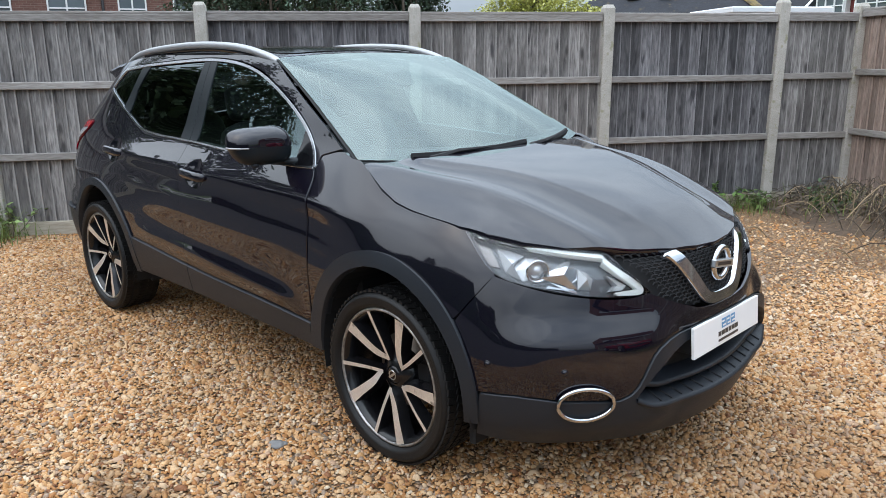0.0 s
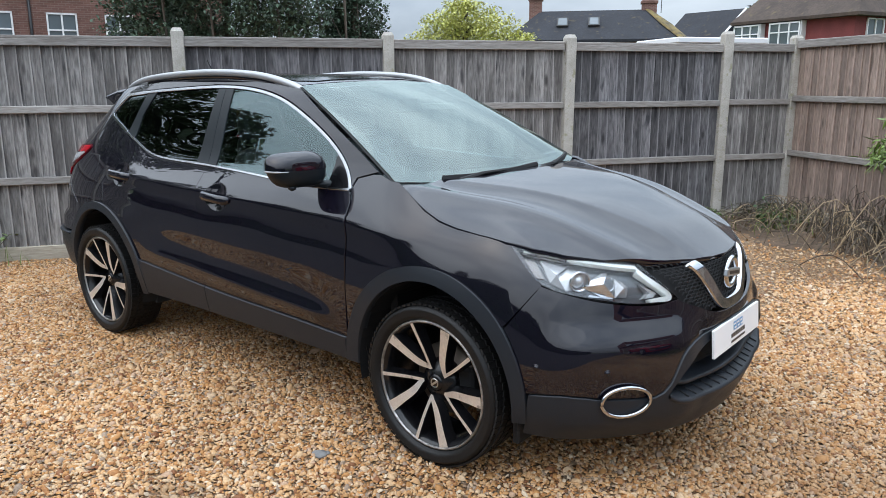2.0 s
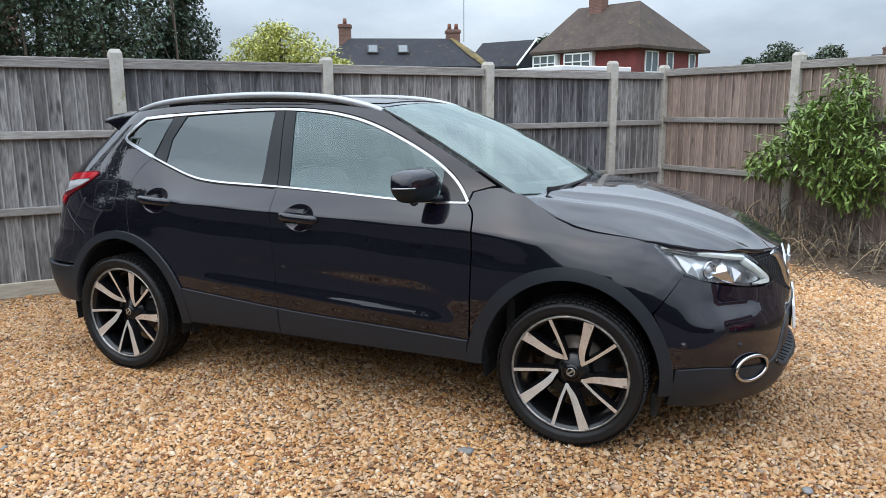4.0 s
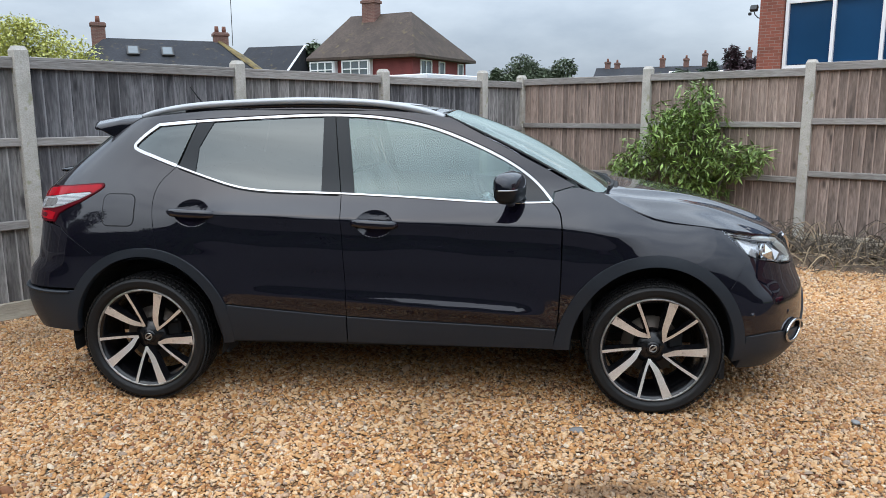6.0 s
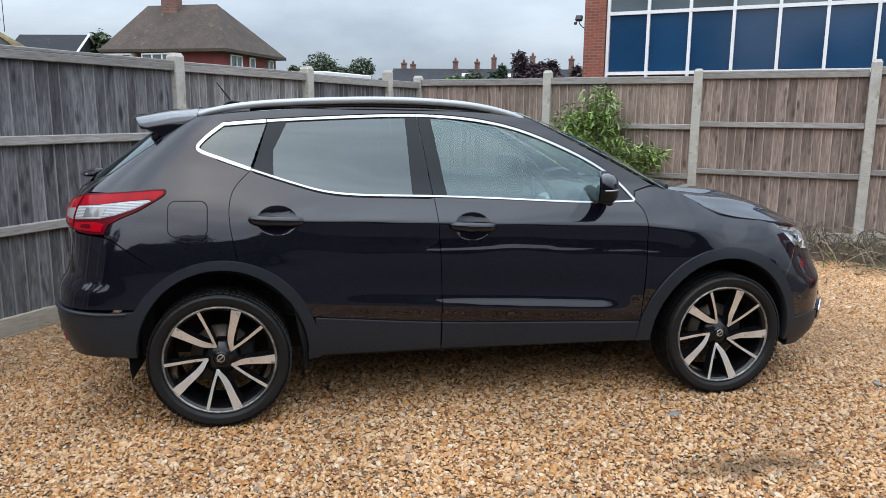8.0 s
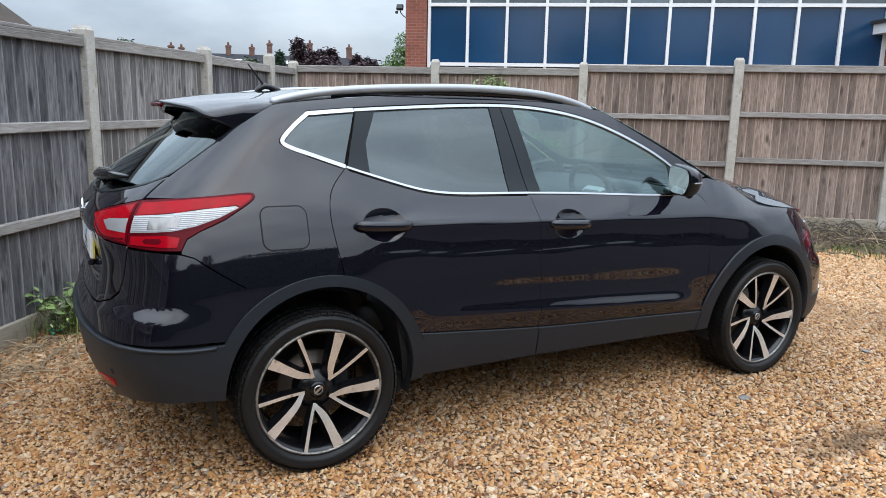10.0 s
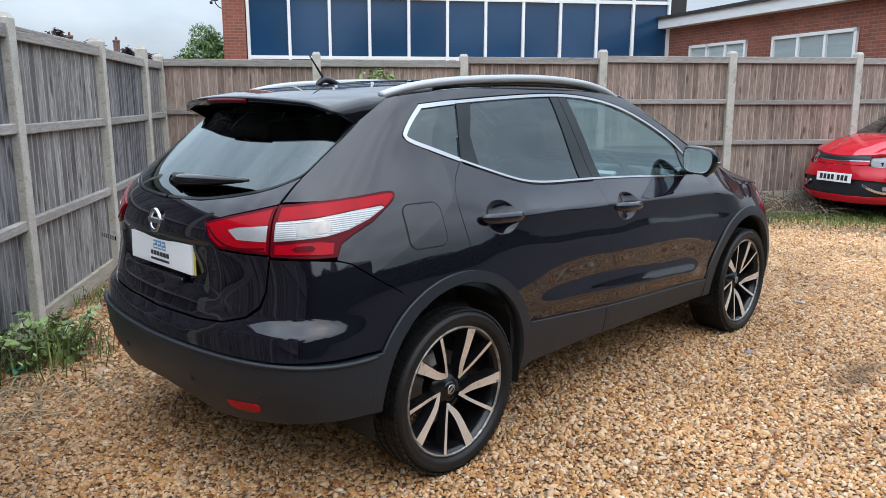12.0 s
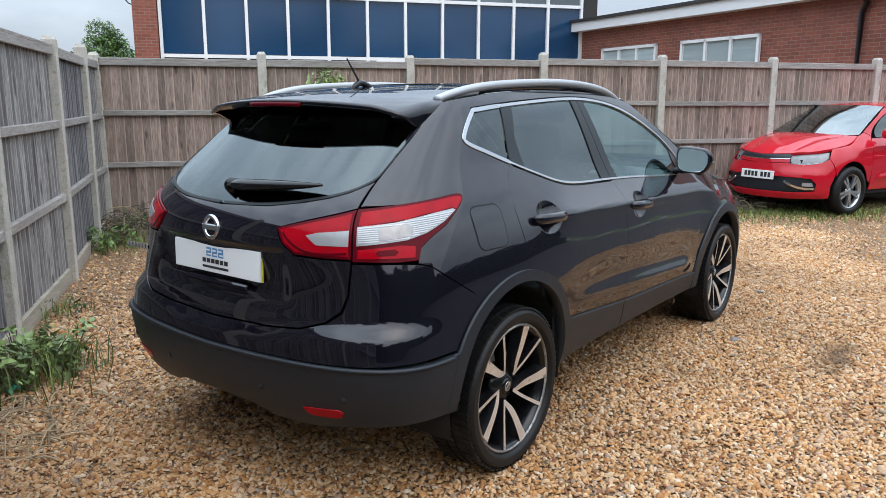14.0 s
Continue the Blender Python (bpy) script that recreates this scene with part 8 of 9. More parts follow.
def cabin_items(car):
    # structure out of sight: floor pan, bulkheads, inner panels
    part("floor_pan", boxes((-1.72, 2.0, -0.44, 0.44, 0.255, 0.30), (-0.85, 0.85, -0.62, 0.62, 0.27, 0.335)), matt_black, car)
    for row in ((0.98, 1.02, -0.72, 0.72, 0.3, 1.06), (-1.72, -1.66, -0.62, 0.62, 0.3, 0.98), (1.6, 1.64, -0.42, 0.42, 0.26, 0.80)):
        part("bulkhead", boxes(row), matt_black, car)
    for s in (-1, 1):
        pan = [(-0.92, 0.30), (0.92, 0.30), (0.90, 0.55), (0.80, 1.06), (-0.26, 1.08), (-0.80, 1.10), (-1.15, 1.20), (-1.22, 0.86), (-1.0, 0.74)]
        skin_part("inner_panel", one_half(patch(cabin_side, pan, -0.035, 0, 0.05, 0), s), matt_black, car)
    skin_part("inner_tail", both_halves(patch(cabin_wrap, [(-2.75, 0.36), (-2.75, 1.105), (-2.4, 1.12), (-2.2, 1.16), (-2.05, 1.12), (-1.9, 1.12), (-1.66, 1.10), (-1.60, 0.80), (-1.80, 0.60), (-1.80, 0.36)], -0.05, 0, 0.05, 0)), matt_black, car)
    skin_part("inner_nose", both_halves(patch(nose_wrap, [(2.77, 0.25), (2.77, 0.83), (2.2, 0.82), (1.82, 0.84), (1.62, 0.89), (1.80, 0.60), (1.80, 0.27)], -0.095, 0, 0.05, 0)), matt_black, car)
    pair("inner_wing", patch(nose_side, [(0.84, 1.09), (1.04, 1.09), (1.3, 0.95), (1.62, 0.91), (1.60, 0.78), (1.32, 0.86), (1.05, 0.80), (0.88, 0.60)], -0.03, 0, 0.05, 0), matt_black, car)
    skin_part("headlining", both_halves(patch(roof_top, [(0.24, 0), (0.2, 0.52), (-1.3, 0.52), (-1.4, 0)], -0.03, 0, 0.06, 0)), dash_mat, car)
    # dashboard
    prof = [(1.02, 1.050), (0.86, 1.075), (0.70, 1.060), (0.62, 1.01), (0.60, 0.90), (0.66, 0.75), (0.80, 0.62)]
    v = [(x, y, z - 0.02 * (abs(y) / 0.66) ** 3) for y in np.linspace(-0.66, 0.66, 13) for x, z in prof]
    k = len(prof)
    part("dashboard", (v, [(i * k + j, i * k + j + 1, (i + 1) * k + j + 1, (i + 1) * k + j) for i in range(12) for j in range(k - 1)]), dash_mat, car, smooth=True)
    part("binnacle", tube([(0.66, -0.54, 1.0), (0.66, -0.46, 1.055), (0.66, -0.36, 1.068), (0.66, -0.26, 1.055), (0.66, -0.18, 1.0)], 0.03, 8), dash_mat, car, smooth=True)
    # steering wheel on the off side
    ring = [(0, 0.185 * math.cos(a), 0.185 * math.sin(a)) for a in np.linspace(0, 2 * np.pi, 40, endpoint=False)]
    sw = part("steering_wheel", tube(ring, 0.016, 8, True, up=(1, 0, 0)), matt_black, car, "black leather steering wheel", True)
    sw.matrix_world = pose(0.46, -0.36, 1.012, 0, -24, 0)
    part("boss", boxes((-0.02, 0.04, -0.075, 0.075, -0.07, 0.05), (-0.004, 0.012, -0.18, 0.18, -0.014, 0.014), bevel=0.01), satin_silver, sw)
    # seats
    def seat(x, y, w, h0):
        s = part("seat", rounded((0.52, w, 0.17)), cabin_cloth, car, "black leather car seat", True)
        s.matrix_world = pose(x, y, h0)
        b = part("backrest", rounded((0.15, w * 0.96, 0.66)), cabin_cloth, s, smooth=True)
        b.matrix_world = pose(x - 0.30, y, h0 + 0.34, 0, -16, 0)
        h = part("headrest", rounded((0.10, min(w, 0.28), 0.19)), cabin_cloth, s, smooth=True)
        h.matrix_world = pose(x - 0.44, y, h0 + 0.755, 0, -12, 0)
        for d in (-0.06, 0.06):
            part("headrest_post", tube([(x - 0.42, y + d, h0 + 0.58), (x - 0.44, y + d, h0 + 0.72)], 0.007, 6), chrome, s).matrix_world = Matrix()
    for y in (-0.36, 0.36):
        seat(0.10, y, 0.50, 0.52)
    seat(-0.82, -0.34, 0.56, 0.54)
    seat(-0.82, 0.34, 0.56, 0.54)


def rounded(size, power=0.42, n=12, m=18):
    """A soft cushion block."""
    v, f = [], []
    sx, sy, sz = (q / 2 for q in size)
    g = lambda a: math.copysign(abs(a) ** power, a)
    for i in range(n + 1):
        a = -math.pi / 2 + math.pi * i / n
        for j in range(m):
            b = 2 * math.pi * j / m
            v.append((sx * g(math.cos(a)) * g(math.cos(b)), sy * g(math.cos(a)) * g(math.sin(b)), sz * g(math.sin(a))))
    for i in range(n):
        for j in range(m):
            f.append((i * m + j, i * m + (j + 1) % m, (i + 1) * m + (j + 1) % m, (i + 1) * m + j))
    return v, f


def build_car():
    car = thing("crossover_car", "glossy black five-door crossover car parked on shingle", "car")
    fd, rd = body_panels(car)
    body_ends(car)
    windows(car, fd, rd)
    roof_items(car)
    plates(car)
    for x in (1.323, -1.323):
        for s in (-1, 1):
            build_wheel(car, x, s)
    cabin_items(car)
    return car


build_car()

# ---- red hatchback parked by the fence ----
def build_red_car():
    red = paint_material("bright_red_paint", (0.40, 0.006, 0.017), 1.3)
    silver = surface("silver_alloy", (0.55, 0.56, 0.57), 0.32, 0.9, vary=0.2, scale=8.0)
    car = thing("red_hatchback", "small glossy red hatchback parked beside the fence", "car")
    h = 155.0
    d = Vector((math.cos(radians(h)), math.sin(radians(h)), 0))
    centre = Vector((6.85, 0.38, 0)) - d * 2.03
    car.matrix_world = Matrix.Translation(centre) @ pose(0, 0, 0, 0, 0, h) @ Matrix.Diagonal((0.905, 0.93, 0.945, 1))
    g = 0.002

    def rows(name, piece, mat, label="", parent=None):
        ob = skin_part(name, piece, mat, parent or car, label)
        return ob

    edge = [(2.155, 0), (2.145, 0.12), (2.115, 0.24), (2.06, 0.36), (2.0, 0.475), (1.92, 0.585), (1.82, 0.68), (1.72, 0.742), (1.62, 0.775), (1.40, 0.785), (1.2, 0.765), (1.075, 0.73), (1.055, 0.715), (1.10, 0.5), (1.15, 0)]
    rows("bonnet", both_halves(patch(bonnet_top, edge, 0.0, 0.045, 0.03, g)), red)
    rows("roof", both_halves(patch(roof_top, [(0.262, 0), (0.235, 0.47), (0.20, 0.565), (-0.7, 0.568), (-1.40, 0.54), (-1.46, 0)], 0.0, 0.012, 0.05, 0)), red)
    bump = [(1.66, 0.60), (1.70, 0.72), (1.745, 0.80), (1.85, 0.752), (2.05, 0.717), (2.26, 0.722), (2.32, 0.735), (2.5, 0.73), (2.77, 0.725), (2.77, 0.55), (2.2, 0.545), (2.0, 0.53), (1.93, 0.46), (1.95, 0.36), (2.2, 0.335), (2.77, 0.33), (2.77, 0.235), (2.2, 0.24), (1.73, 0.26), (1.735, 0.42)]
    rows("front_bumper", both_halves(patch(nose_wrap, bump, 0.0, 0.014, 0.03, g)), red)
    rows("lower_grille", both_halves(patch(nose_wrap, [(1.93, 0.45), (1.95, 0.35), (2.2, 0.33), (2.77, 0.325), (2.77, 0.555), (2.2, 0.55), (2.0, 0.535)], -0.03, 0, 0.03, 0)), trim_black, "black lower grille")
    rows("upper_grille", both_halves(patch(nose_wrap, [(2.30, 0.80), (2.77, 0.785), (2.77, 0.852), (2.30, 0.86)], -0.004, 0.02, 0.03, 0)), trim_black, "black upper grille strip")
    rows("grille_line", both_halves(patch(nose_wrap, [(2.30, 0.788), (2.77, 0.773), (2.77, 0.783), (2.30, 0.798)], 0.004, 0.01, 0.03, 0)), chrome)
    rows("grille_band", both_halves(patch(nose_wrap, [(2.30, 0.742), (2.77, 0.728), (2.77, 0.772), (2.30, 0.787)], 0.0, 0.01, 0.03, 0)), red)
    lamp = along([(1.70, 0.905), (1.95, 0.892), (2.15, 0.872), (2.29, 0.862)], 10) + along([(2.31, 0.83), (2.30, 0.775)], 3) + along([(2.26, 0.728), (2.05, 0.723), (1.85, 0.758), (1.735, 0.825)], 10)
    wing = [(0.858, 0.440), (0.85, 0.62), (0.857, 0.83), (0.853, 0.985), (0.838, 1.035), (0.81, 1.07), (0.82, 1.116), (0.925, 1.144), (1.01, 1.119), (1.075, 1.10), (1.14, 1.062), (1.22, 1.015), (1.305, 0.980), (1.42, 0.963), (1.55, 0.948), (1.645, 0.936), (1.68, 0.898), (1.71, 0.852), (1.735, 0.80), (1.69, 0.72), (1.655, 0.60)]
    wing += [(1.323 + (x - 1.323) * 0.87, 0.342 + (z - 0.342) * 0.87) for x, z in front_arch_out if z > 0.46 and 0.86 < x < 1.7]
    door = [(0.80, 1.066), (0.833, 1.035), (0.847, 0.984), (0.851, 0.828), (0.838, 0.34), (-0.24, 0.34), (-0.252, 0.88), (-0.268, 1.095)]
    rear = [(-0.272, 1.095), (-0.256, 0.88), (-0.244, 0.34), (-0.86, 0.34)] + [(-1.323 + (x + 1.323) * 0.86, 0.342 + (z - 0.342) * 0.86) for x, z in rear_arch_out if z > 0.36] + [(-1.72, 0.34), (-1.9, 0.36), (-1.92, 0.95), (-1.80, 1.13), (-1.2, 1.12)]
    top = [(x, z + 0.004) for x, z in along(TOP_LINE, 40)]
    pillar = top + [(0.815, 1.118), (0.925, 1.148), (0.785, 1.227), (0.505, 1.372), (0.285, 1.487), (0.0, 1.522), (-0.6, 1.540), (-1.25, 1.508), (-1.375, 1.494), (-1.6, 1.35), (-1.80, 1.14), (-1.3, 1.13), (-1.36, 1.3)]
    for s in (-1, 1):
        rows("front_wing", one_half(patch(nose_side, wing, 0, 0.014, 0.03, g), s), red)
        fd = rows("front_door", one_half(patch(cabin_side, door, 0, 0.014, 0.03, g), s), red)
        rows("body_side", one_half(patch(cabin_side, rear, 0, 0.014, 0.04, g), s), red)
        rows("roof_side", one_half(patch(cabin_side, pillar, 0, 0.014, 0.04, g), s), red)
        zt = lambda x: float(np.interp(x, [q[0] for q in top], [q[1] for q in top]))
        rows("window", one_half(patch(cabin_side, [(x, zt(x) - 0.01) for x in np.linspace(-0.29, 0.74, 20)] + [(0.76, 1.08), (-0.27, 1.10)], -0.006, 0, 0.05, 0), s), privacy_glass, "", fd)
        rows("rear_window", one_half(patch(cabin_side, [(x, zt(x) - 0.01) for x in np.linspace(-1.24, -0.32, 12)] + [(-0.29, 1.10), (-0.9, 1.13), (-1.32, 1.14)], -0.006, 0, 0.05, 0), s), privacy_glass)
        b = rows("headlight", one_half(patch(nose_wrap, lamp, -0.035, 0.0, 0.03, g), s), lamp_grey, "clear halogen headlight")
        rows("lens", one_half(patch(nose_wrap, lamp, 0.0, 0.02, 0.03, g), s), clear_glass, "", b).visible_shadow = False
        rows("lamp_edge", one_half(patch(nose_wrap, ribbon(lamp + lamp[:1], 0.007, 60), -0.010, 0.02, 0.015, 0), s), lamp_dark, "dark lamp bezel", b)
        for poly in ([(1.80, 0.875), (1.97, 0.868), (1.99, 0.765), (1.90, 0.770), (1.80, 0.82)], [(2.02, 0.862), (2.17, 0.852), (2.19, 0.755), (2.04, 0.750)]):
            rows("reflector", one_half(patch(nose_wrap, poly, -0.026, 0.008, 0.02, 0), s), lamp_silver, "silvered reflector", b)
        rows("fog_trim", one_half(patch(nose_wrap, ribbon([(2.34, 0.485), (2.14, 0.405), (1.95, 0.395)], 0.014, 20), 0.004, 0.02, 0.02, 0), s), chrome)
        rows("fog_lamp", one_half(patch(nose_wrap, [(2.10, 0.425), (2.10, 0.475), (1.98, 0.475), (1.965, 0.425)], -0.012, 0.01, 0.02, 0), s), lens_white)
        m = part("door_mirror", rounded((0.13, 0.22, 0.14), 0.6), red, fd, smooth=True)
        m.matrix_local = pose(0.66, 0.96 * s, 1.13)
        for x in (1.323, -1.323):
            w = part("wheel", spun([(0.252, -0.09), (0.30, -0.11), (0.345, -0.08), (0.347, 0.06), (0.33, 0.10), (0.28, 0.11), (0.235, 0.095), (0.23, 0.05)], 48), rubber, car, smooth=True)
            w.matrix_local = Matrix.Translation((x, 0.79 * s, 0.347)) @ pose(0, 0, 0, 0, 0, 0 if s > 0 else 180)
            part("rim", joined(spun([(0.245, 0.09), (0.238, 0.095), (0.222, 0.085), (0.215, 0.02)], 40), spun([(0.0, 0.075), (0.05, 0.072), (0.07, 0.05)], 20)), silver, w, smooth=True)
            part("rim_back", spun([(0.0, 0.0), (0.225, 0.0)], 24), matt_black, w)
            for k in range(5):
                a = 72 * k + 18
                part("spoke", quads([(pose(0, 0, 0, 0, a + q, 0) @ pose(0.14, 0.068, 0), 0.18, 0.03, 0.032) for q in (-9, 9)]), silver, w)
            n = 16
            v = [(x + 0.40 * math.cos(radians(-5 + 190 * i / n)), yy * s, 0.347 + 0.40 * math.sin(radians(-5 + 190 * i / n))) for i in range(n + 1) for yy in (0.5, 0.84)] + [(x, 0.5 * s, 0.35)]
            part("arch_liner", (v, [(2 * i, 2 * i + 1, 2 * i + 3, 2 * i + 2) for i in range(n)] + [(2 * i, 2 * i + 2, 2 * n + 2) for i in range(n)]), matt_black, car)
    rows("windscreen", both_halves(patch(screen_chart, [(0.0, 0.0), (1.0, 0.0), (1.0, 0.985), (0.0, 0.985)], 0.004, 0, 0.05, 0)), glass("pale_tinted_screen", (0.26, 0.31, 0.31), ior=3.0, tint=(0.9, 0.98, 1.0)), "tinted windscreen").visible_shadow = False
    rows("tail", both_halves(patch(cabin_wrap, [(-2.75, 0.30), (-2.75, 1.12), (-2.2, 1.14), (-1.95, 1.12), (-1.85, 0.95), (-1.85, 0.30)], 0.0, 0, 0.06, 0)), red)
    rows("rear_screen", both_halves(patch(cabin_wrap, [(-2.75, 1.12), (-2.75, 1.53), (-2.0, 1.50), (-2.02, 1.14)], -0.004, 0, 0.06, 0)), privacy_glass)
    part("inner_body", boxes((-1.7, 1.6, -0.5, 0.5, 0.22, 0.75), (0.9, 1.0, -0.68, 0.68, 0.3, 1.04), (-0.85, 0.85, -0.78, 0.78, 0.28, 0.75), (1.58, 2.0, -0.55, 0.55, 0.35, 0.78)), matt_black, car)
    for y in (-0.36, 0.36):
        part("seat", rounded((0.2, 0.5, 0.95)), cabin_cloth, car, smooth=True).matrix_local = pose(-0.2, y, 0.95, 0, -14, 0)
    b = part("badge", spun([(0.0, 0.006), (0.04, 0.010), (0.055, 0.012), (0.066, 0.0)], 28), chrome, car, "round chrome badge", True)
    b.matrix_local = pose(2.165, 0, 0.815, 0, 0, -90)
    # number plate: plain bars in place of its characters
    p = part("number_plate", boxes((-0.28, 0.28, -0.006, 0.006, -0.06, 0.06), bevel=0.002), plate_white, car)
    p.matrix_local = pose(2.225, 0, 0.600, -4, 0, 90)
    for i in range(7):
        x = -0.225 + i * 0.062 + (0.035 if i > 3 else 0)
        part("bar", boxes((x, x + 0.044, -0.0085, -0.006, -0.034, 0.036)), ink_black, p)

    # a lower nose and a screen set farther back than the pressings they share
    def settle(q):
        x, y, z = q
        z = z - 0.095 * ease(x, 1.10, 1.95) * ease(z, 0.42, 0.80)
        return (float(x - 0.17 * bell(x, 1.06, 0.33) * ease(z, 0.80, 1.05)), y, float(z))

    for ob in [o for o in car.children_recursive if o.type == "MESH"]:
        if ob.matrix_local == Matrix():
            for vert in ob.data.vertices:
                vert.co = settle(vert.co)
        elif ob.parent.name.startswith("headlight") or ob.parent is car:
            ob.location = settle(ob.location)


# ---- loose stones, weeds and litter ----
def build_pebbles():
    rng = np.random.default_rng(17)
    # one rounded stone bedded in the ground: two rings and a crown near the car, a low dome farther off
    turn = np.linspace(0, 2 * np.pi, 5, endpoint=False)
    full = np.array([(math.cos(a), math.sin(a), -0.30) for a in turn] + [(0.74 * math.cos(a + 0.63), 0.74 * math.sin(a + 0.63), 0.40) for a in turn] + [(0.05, 0.0, 0.66)])
    full_tri = np.array([(i, (i + 1) % 5, 5 + i) for i in range(5)] + [((i + 1) % 5, 5 + (i + 1) % 5, 5 + i) for i in range(5)] + [(5 + i, 5 + (i + 1) % 5, 10) for i in range(5)])
    ring = np.linspace(0, 2 * np.pi, 6, endpoint=False)
    low = np.array([(math.cos(a), math.sin(a), -0.45) for a in ring] + [(0.1, 0.0, 0.68)])
    low_tri = np.array([(i, (i + 1) % 6, 6) for i in range(6)])

    def scatter(count, x0, x1, y0, y1, size):
        x, y = rng.uniform(x0, x1, count) + rng.normal(0, 0.20, count), rng.uniform(y0, y1, count) + rng.normal(0, 0.20, count)
        return np.stack([x, y], 1), size * rng.lognormal(0, 0.30, count)

    def lay(name, sets, base, tri, material):
        xy = np.concatenate([a for a, _ in sets])
        r = np.concatenate([b for _, b in sets])
        # inside the fences only
        ok = ((xy[:, 0] + 3.01) * 0.816 - (xy[:, 1] - 0.80) * 0.578 > 0.08) & ((0.74 - xy[:, 0]) * 0.597 + (6.05 - xy[:, 1]) * 0.802 > 0.08) & (xy[:, 1] > -2.30)
        xy, r = xy[ok], r[ok]
        k, m = len(r), len(base)
        a = rng.uniform(0, 2 * np.pi, k)
        tx, ty = rng.normal(0, 0.30, k), rng.normal(0, 0.30, k)
        shape = base[None] * (1 + rng.uniform(-0.2, 0.2, (k, m, 1)))
        shape = shape * np.stack([r * rng.uniform(0.95, 1.5, k), r * rng.uniform(0.65, 1.0, k), r * rng.uniform(0.6, 1.0, k)], 1)[:, None]
        ca, sa = np.cos(a)[:, None], np.sin(a)[:, None]
        x, y, z = shape[..., 0], shape[..., 1], shape[..., 2]
        z = z + x * tx[:, None] + y * ty[:, None]
        gx, gy = x * ca - y * sa + xy[:, :1], x * sa + y * ca + xy[:, 1:]
        gz = z + (ground_height(xy[:, 0], xy[:, 1]) - 0.005 + r * 0.45 + rng.uniform(0, 0.005, k))[:, None]
        v = np.stack([gx, gy, gz], -1).reshape(-1, 3)
        f = (np.arange(k)[:, None, None] * m + tri[None]).reshape(-1, 3)
        tagged(new(name, fast_mesh(name, v, f, material, True)), "loose golden, buff and grey pea shingle", "gravel", kind="stuff")

    stone = pebble_material()
    lay("loose_shingle", [scatter(97000, -3.9, 4.1, -2.4, -0.35, 0.0077), scatter(17000, -3.2, -1.6, -0.45, 1.2, 0.0077), scatter(26000, 1.7, 3.6, -0.45, 1.6, 0.0077)], full, full_tri, stone)
    lay("loose_shingle", [scatter(12000, -1.7, 1.8, -0.45, 0.3, 0.0086), scatter(22000, -4.5, 7.5, 0.9, 4.5, 0.0100), scatter(24000, 1.7, 5.6, 1.4, 3.2, 0.0092), scatter(18000, 3.5, 5.6, -1.0, 1.5, 0.0092), scatter(9000, -3.4, -1.0, 1.1, 3.0, 0.0092), scatter(14000, 3.6, 9.0, -2.5, 3.0, 0.0100)], low, low_tri, stone)


def weed(name, label, x, y, spread, height, count, seed, mat, size=0.035, grass=0):
    rng = np.random.default_rng(seed)
    t = thing(name, label, "weed", at=pose(x, y, 0))
    c = max(4, count // 14)
    stems, pts = [], []
    for i in range(c):
        a, d = rng.uniform(0, 2 * np.pi), spread * math.sqrt(rng.uniform(0, 1))
        b = np.array((d * math.cos(a), d * math.sin(a), 0))
        e = b + np.array((rng.normal(0, 0.35) * height, rng.normal(0, 0.35) * height, height * rng.uniform(0.45, 1.0)))
        path = spline([b * 0.8, (b + e) / 2 + (0, 0, 0.1 * height), e], 6)
        stems.append(tube(path, 0.0028, 4))
        for _ in range(14):
            q = path[int(rng.integers(1, 6))]
            pts.append(q + rng.normal(0, 0.02, 3))
    for q in stems:
        part("stem", q, bark if seed % 2 else mat, t)
    v, f = leaves(np.array(pts), size, rng, 1.7, 0.0)
    tagged(part("foliage", fast_mesh("foliage", v, f, mat), None, t), kind="stuff")
    if grass:
        p = np.stack([rng.normal(0, spread * 0.7, grass), rng.normal(0, spread * 0.7, grass), np.zeros(grass)], 1)
        v, f = blades(p, height * 0.8, rng, 0.004)
        tagged(part("grass_tuft", fast_mesh("grass_tuft", v, f, grass_mat), None, t), kind="stuff")
    return t


leaf_weed = surface("pale_green_weed_leaf", (0.165, 0.235, 0.075), 0.5, island=0.5)


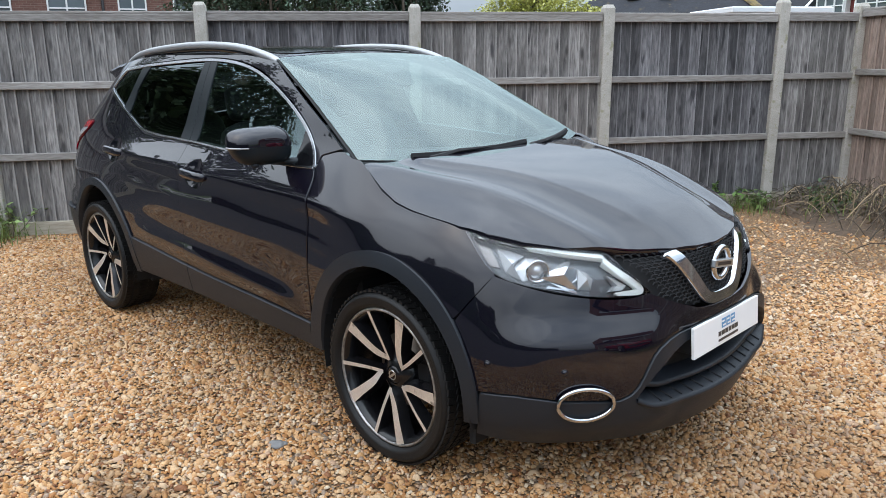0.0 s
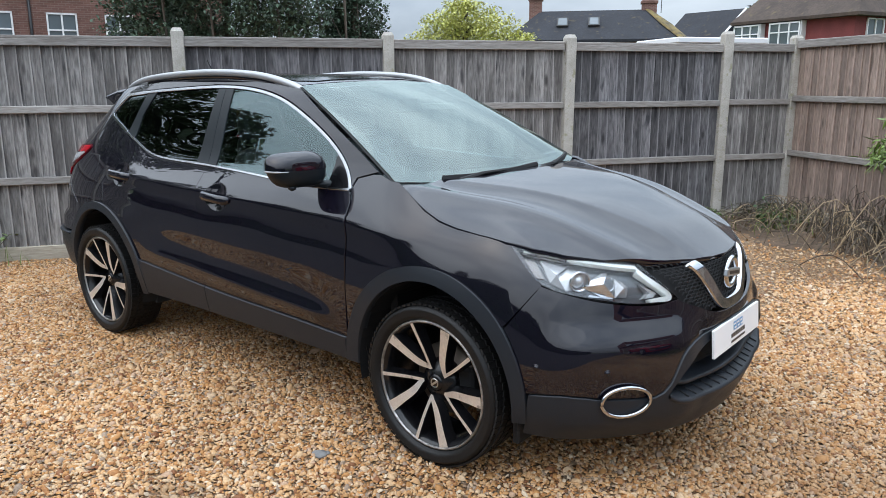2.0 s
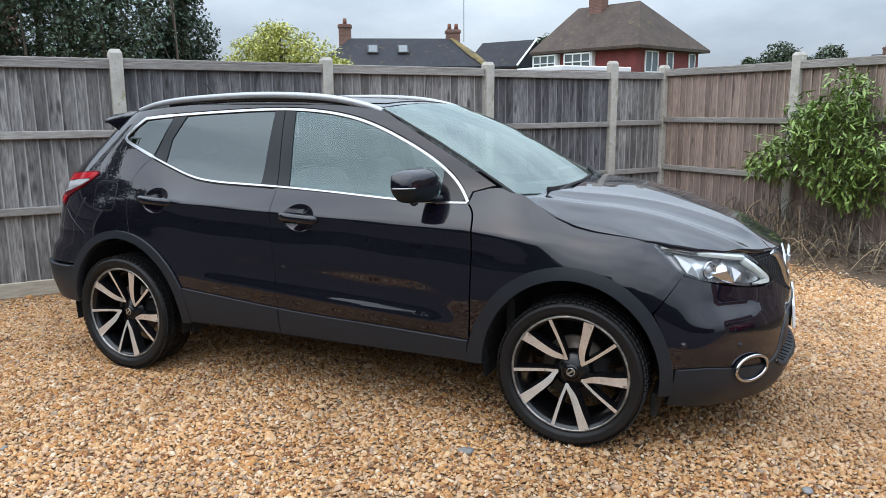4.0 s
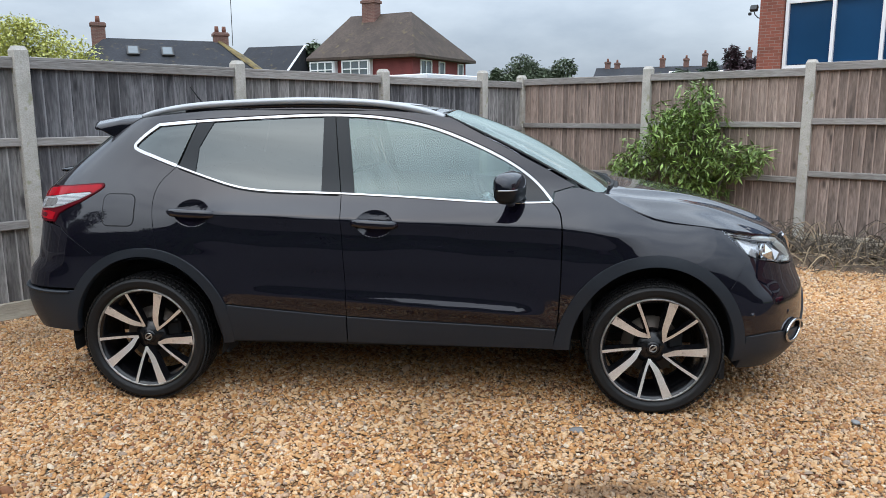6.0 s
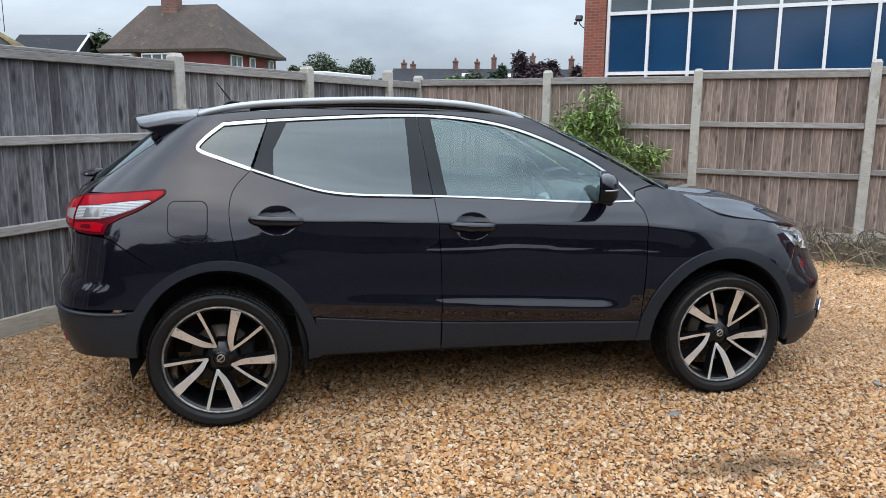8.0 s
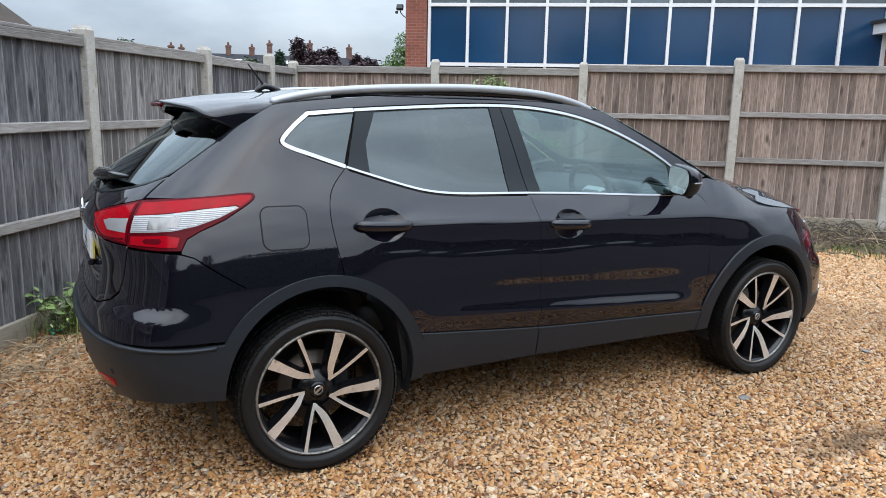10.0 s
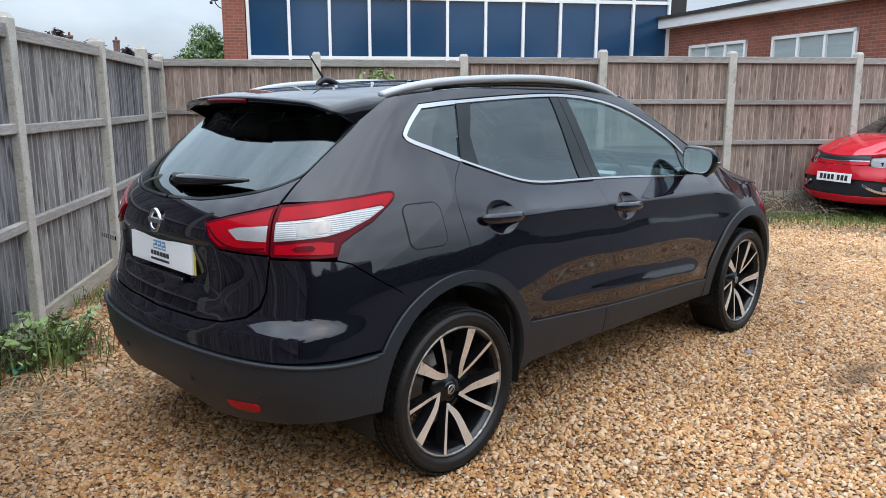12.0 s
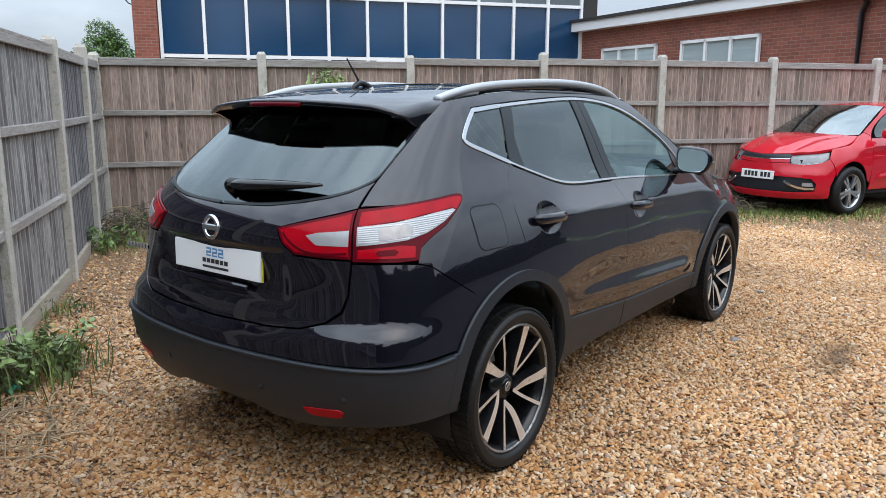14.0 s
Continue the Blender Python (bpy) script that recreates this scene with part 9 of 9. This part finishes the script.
def build_weeds():
    weed("weed_clump", "bushy green weeds at the foot of the fence", -2.05, 1.72, 0.26, 0.28, 520, 3, leaf_weed, 0.036, 260)
    weed("weed_clump", "bushy green weeds at the foot of the fence", -4.0, -0.85, 0.30, 0.30, 340, 5, leaf_weed, 0.036, 200)
    weed("weed_clump", "low green weeds beside a fence post", 0.15, 4.85, 0.32, 0.22, 220, 7, leaf_mid, 0.04, 200)
    weed("weed_clump", "low green weeds in the fence corner", 0.95, 5.35, 0.3, 0.3, 160, 8, leaf_deep, 0.04, 160)
    weed("weed_clump", "small green weeds on the shingle edge", 5.0, 2.45, 0.2, 0.12, 80, 9, leaf_mid, 0.03, 160)
    weed("weed_clump", "thin weeds along the gravel board", -1.35, 2.85, 0.14, 0.14, 60, 11, leaf_deep, 0.022, 60)
    rng = np.random.default_rng(23)
    # rough grass strip before the red car
    k = 7500
    x = rng.normal(6.5, 1.0, k)
    y = 1.5 - (x - 6.0) * 1.15 + rng.normal(0, 0.70, k)
    ok = (0.74 - x) * 0.597 + (6.05 - y) * 0.802 > 0.1
    p = np.stack([x, y, np.zeros(k)], 1)[ok]
    v, f = blades(p, 0.06, rng, 0.006)
    tagged(new("rough_grass", fast_mesh("rough_grass", v, f, grass_mat)), "patchy rough grass growing through the shingle", "grass", kind="stuff")
    # dead stems by the fence foot
    pieces = []
    for i in range(150):
        cx, cy = -2.42 + rng.normal(0, 0.20), 1.12 + rng.normal(0, 0.24)
        if (cx + 3.01) * 0.816 - (cy - 0.80) * 0.578 < 0.12:
            continue
        a, L = rng.uniform(0, np.pi), rng.uniform(0.06, 0.28)
        e = np.array((cx + L * np.cos(a), cy + L * np.sin(a), rng.uniform(0.004, 0.03)))
        b = np.array((cx, cy, 0.004))
        pieces.append(tube(spline([b, (b + e) / 2 + (0, 0, rng.uniform(0.004, 0.04)), e], 5), float(rng.uniform(0.0015, 0.004)), 4))
    tagged(new("dead_stems", mesh_of("dead_stems", joined(*pieces), twig_dry)), "dead brown stems lying on the shingle", "stems", kind="stuff")
    sheet = surface("torn_green_plastic", (0.05, 0.30, 0.17), 0.4, vary=0.3, scale=20.0)
    bm = bmesh.new()
    bmesh.ops.create_grid(bm, x_segments=8, y_segments=5, size=0.5)
    for v in bm.verts:
        v.co = Vector((v.co.x * 0.12, v.co.y * 0.07, 0.02 + 0.018 * math.sin(v.co.x * 9) * math.cos(v.co.y * 7)))
    ob = new("plastic_scrap", mesh_of("plastic_scrap", bm, sheet, True))
    ob.modifiers.new("thickness", "SOLIDIFY").thickness = 0.002
    ob.matrix_world = pose(-2.24, 1.62, 0.0, 6, 8, 35)
    tagged(ob, "scrap of torn green plastic among the weeds", "litter")
    # loose slate and flint on the shingle
    for i, (x, y, r) in enumerate(((0.93, -1.11, 0.030), (0.94, -1.09, 0.016), (2.3, -0.9, 0.022), (-1.0, -1.9, 0.02))):
        bm = bmesh.new()
        bmesh.ops.create_icosphere(bm, subdivisions=2, radius=1.0)
        for v in bm.verts:
            k = 1 + 0.25 * noise.noise(v.co * 1.7 + Vector((i, 0, 0)))
            v.co = Vector((v.co.x * r * 1.3, v.co.y * r, v.co.z * r * 0.35)) * k
        ob = new("flat_stone", mesh_of("flat_stone", bm, stone_grey, True))
        ob.matrix_world = pose(x, y, 0.009, 0, 0, 40 * i)
        tagged(ob, "flat grey stone lying on the shingle", "stone", "loose flat stones")


stone_grey = surface("grey_slate_stone", (0.20, 0.195, 0.19), 0.7, vary=0.5, scale=20.0)
build_red_car()
build_weeds()
build_pebbles()
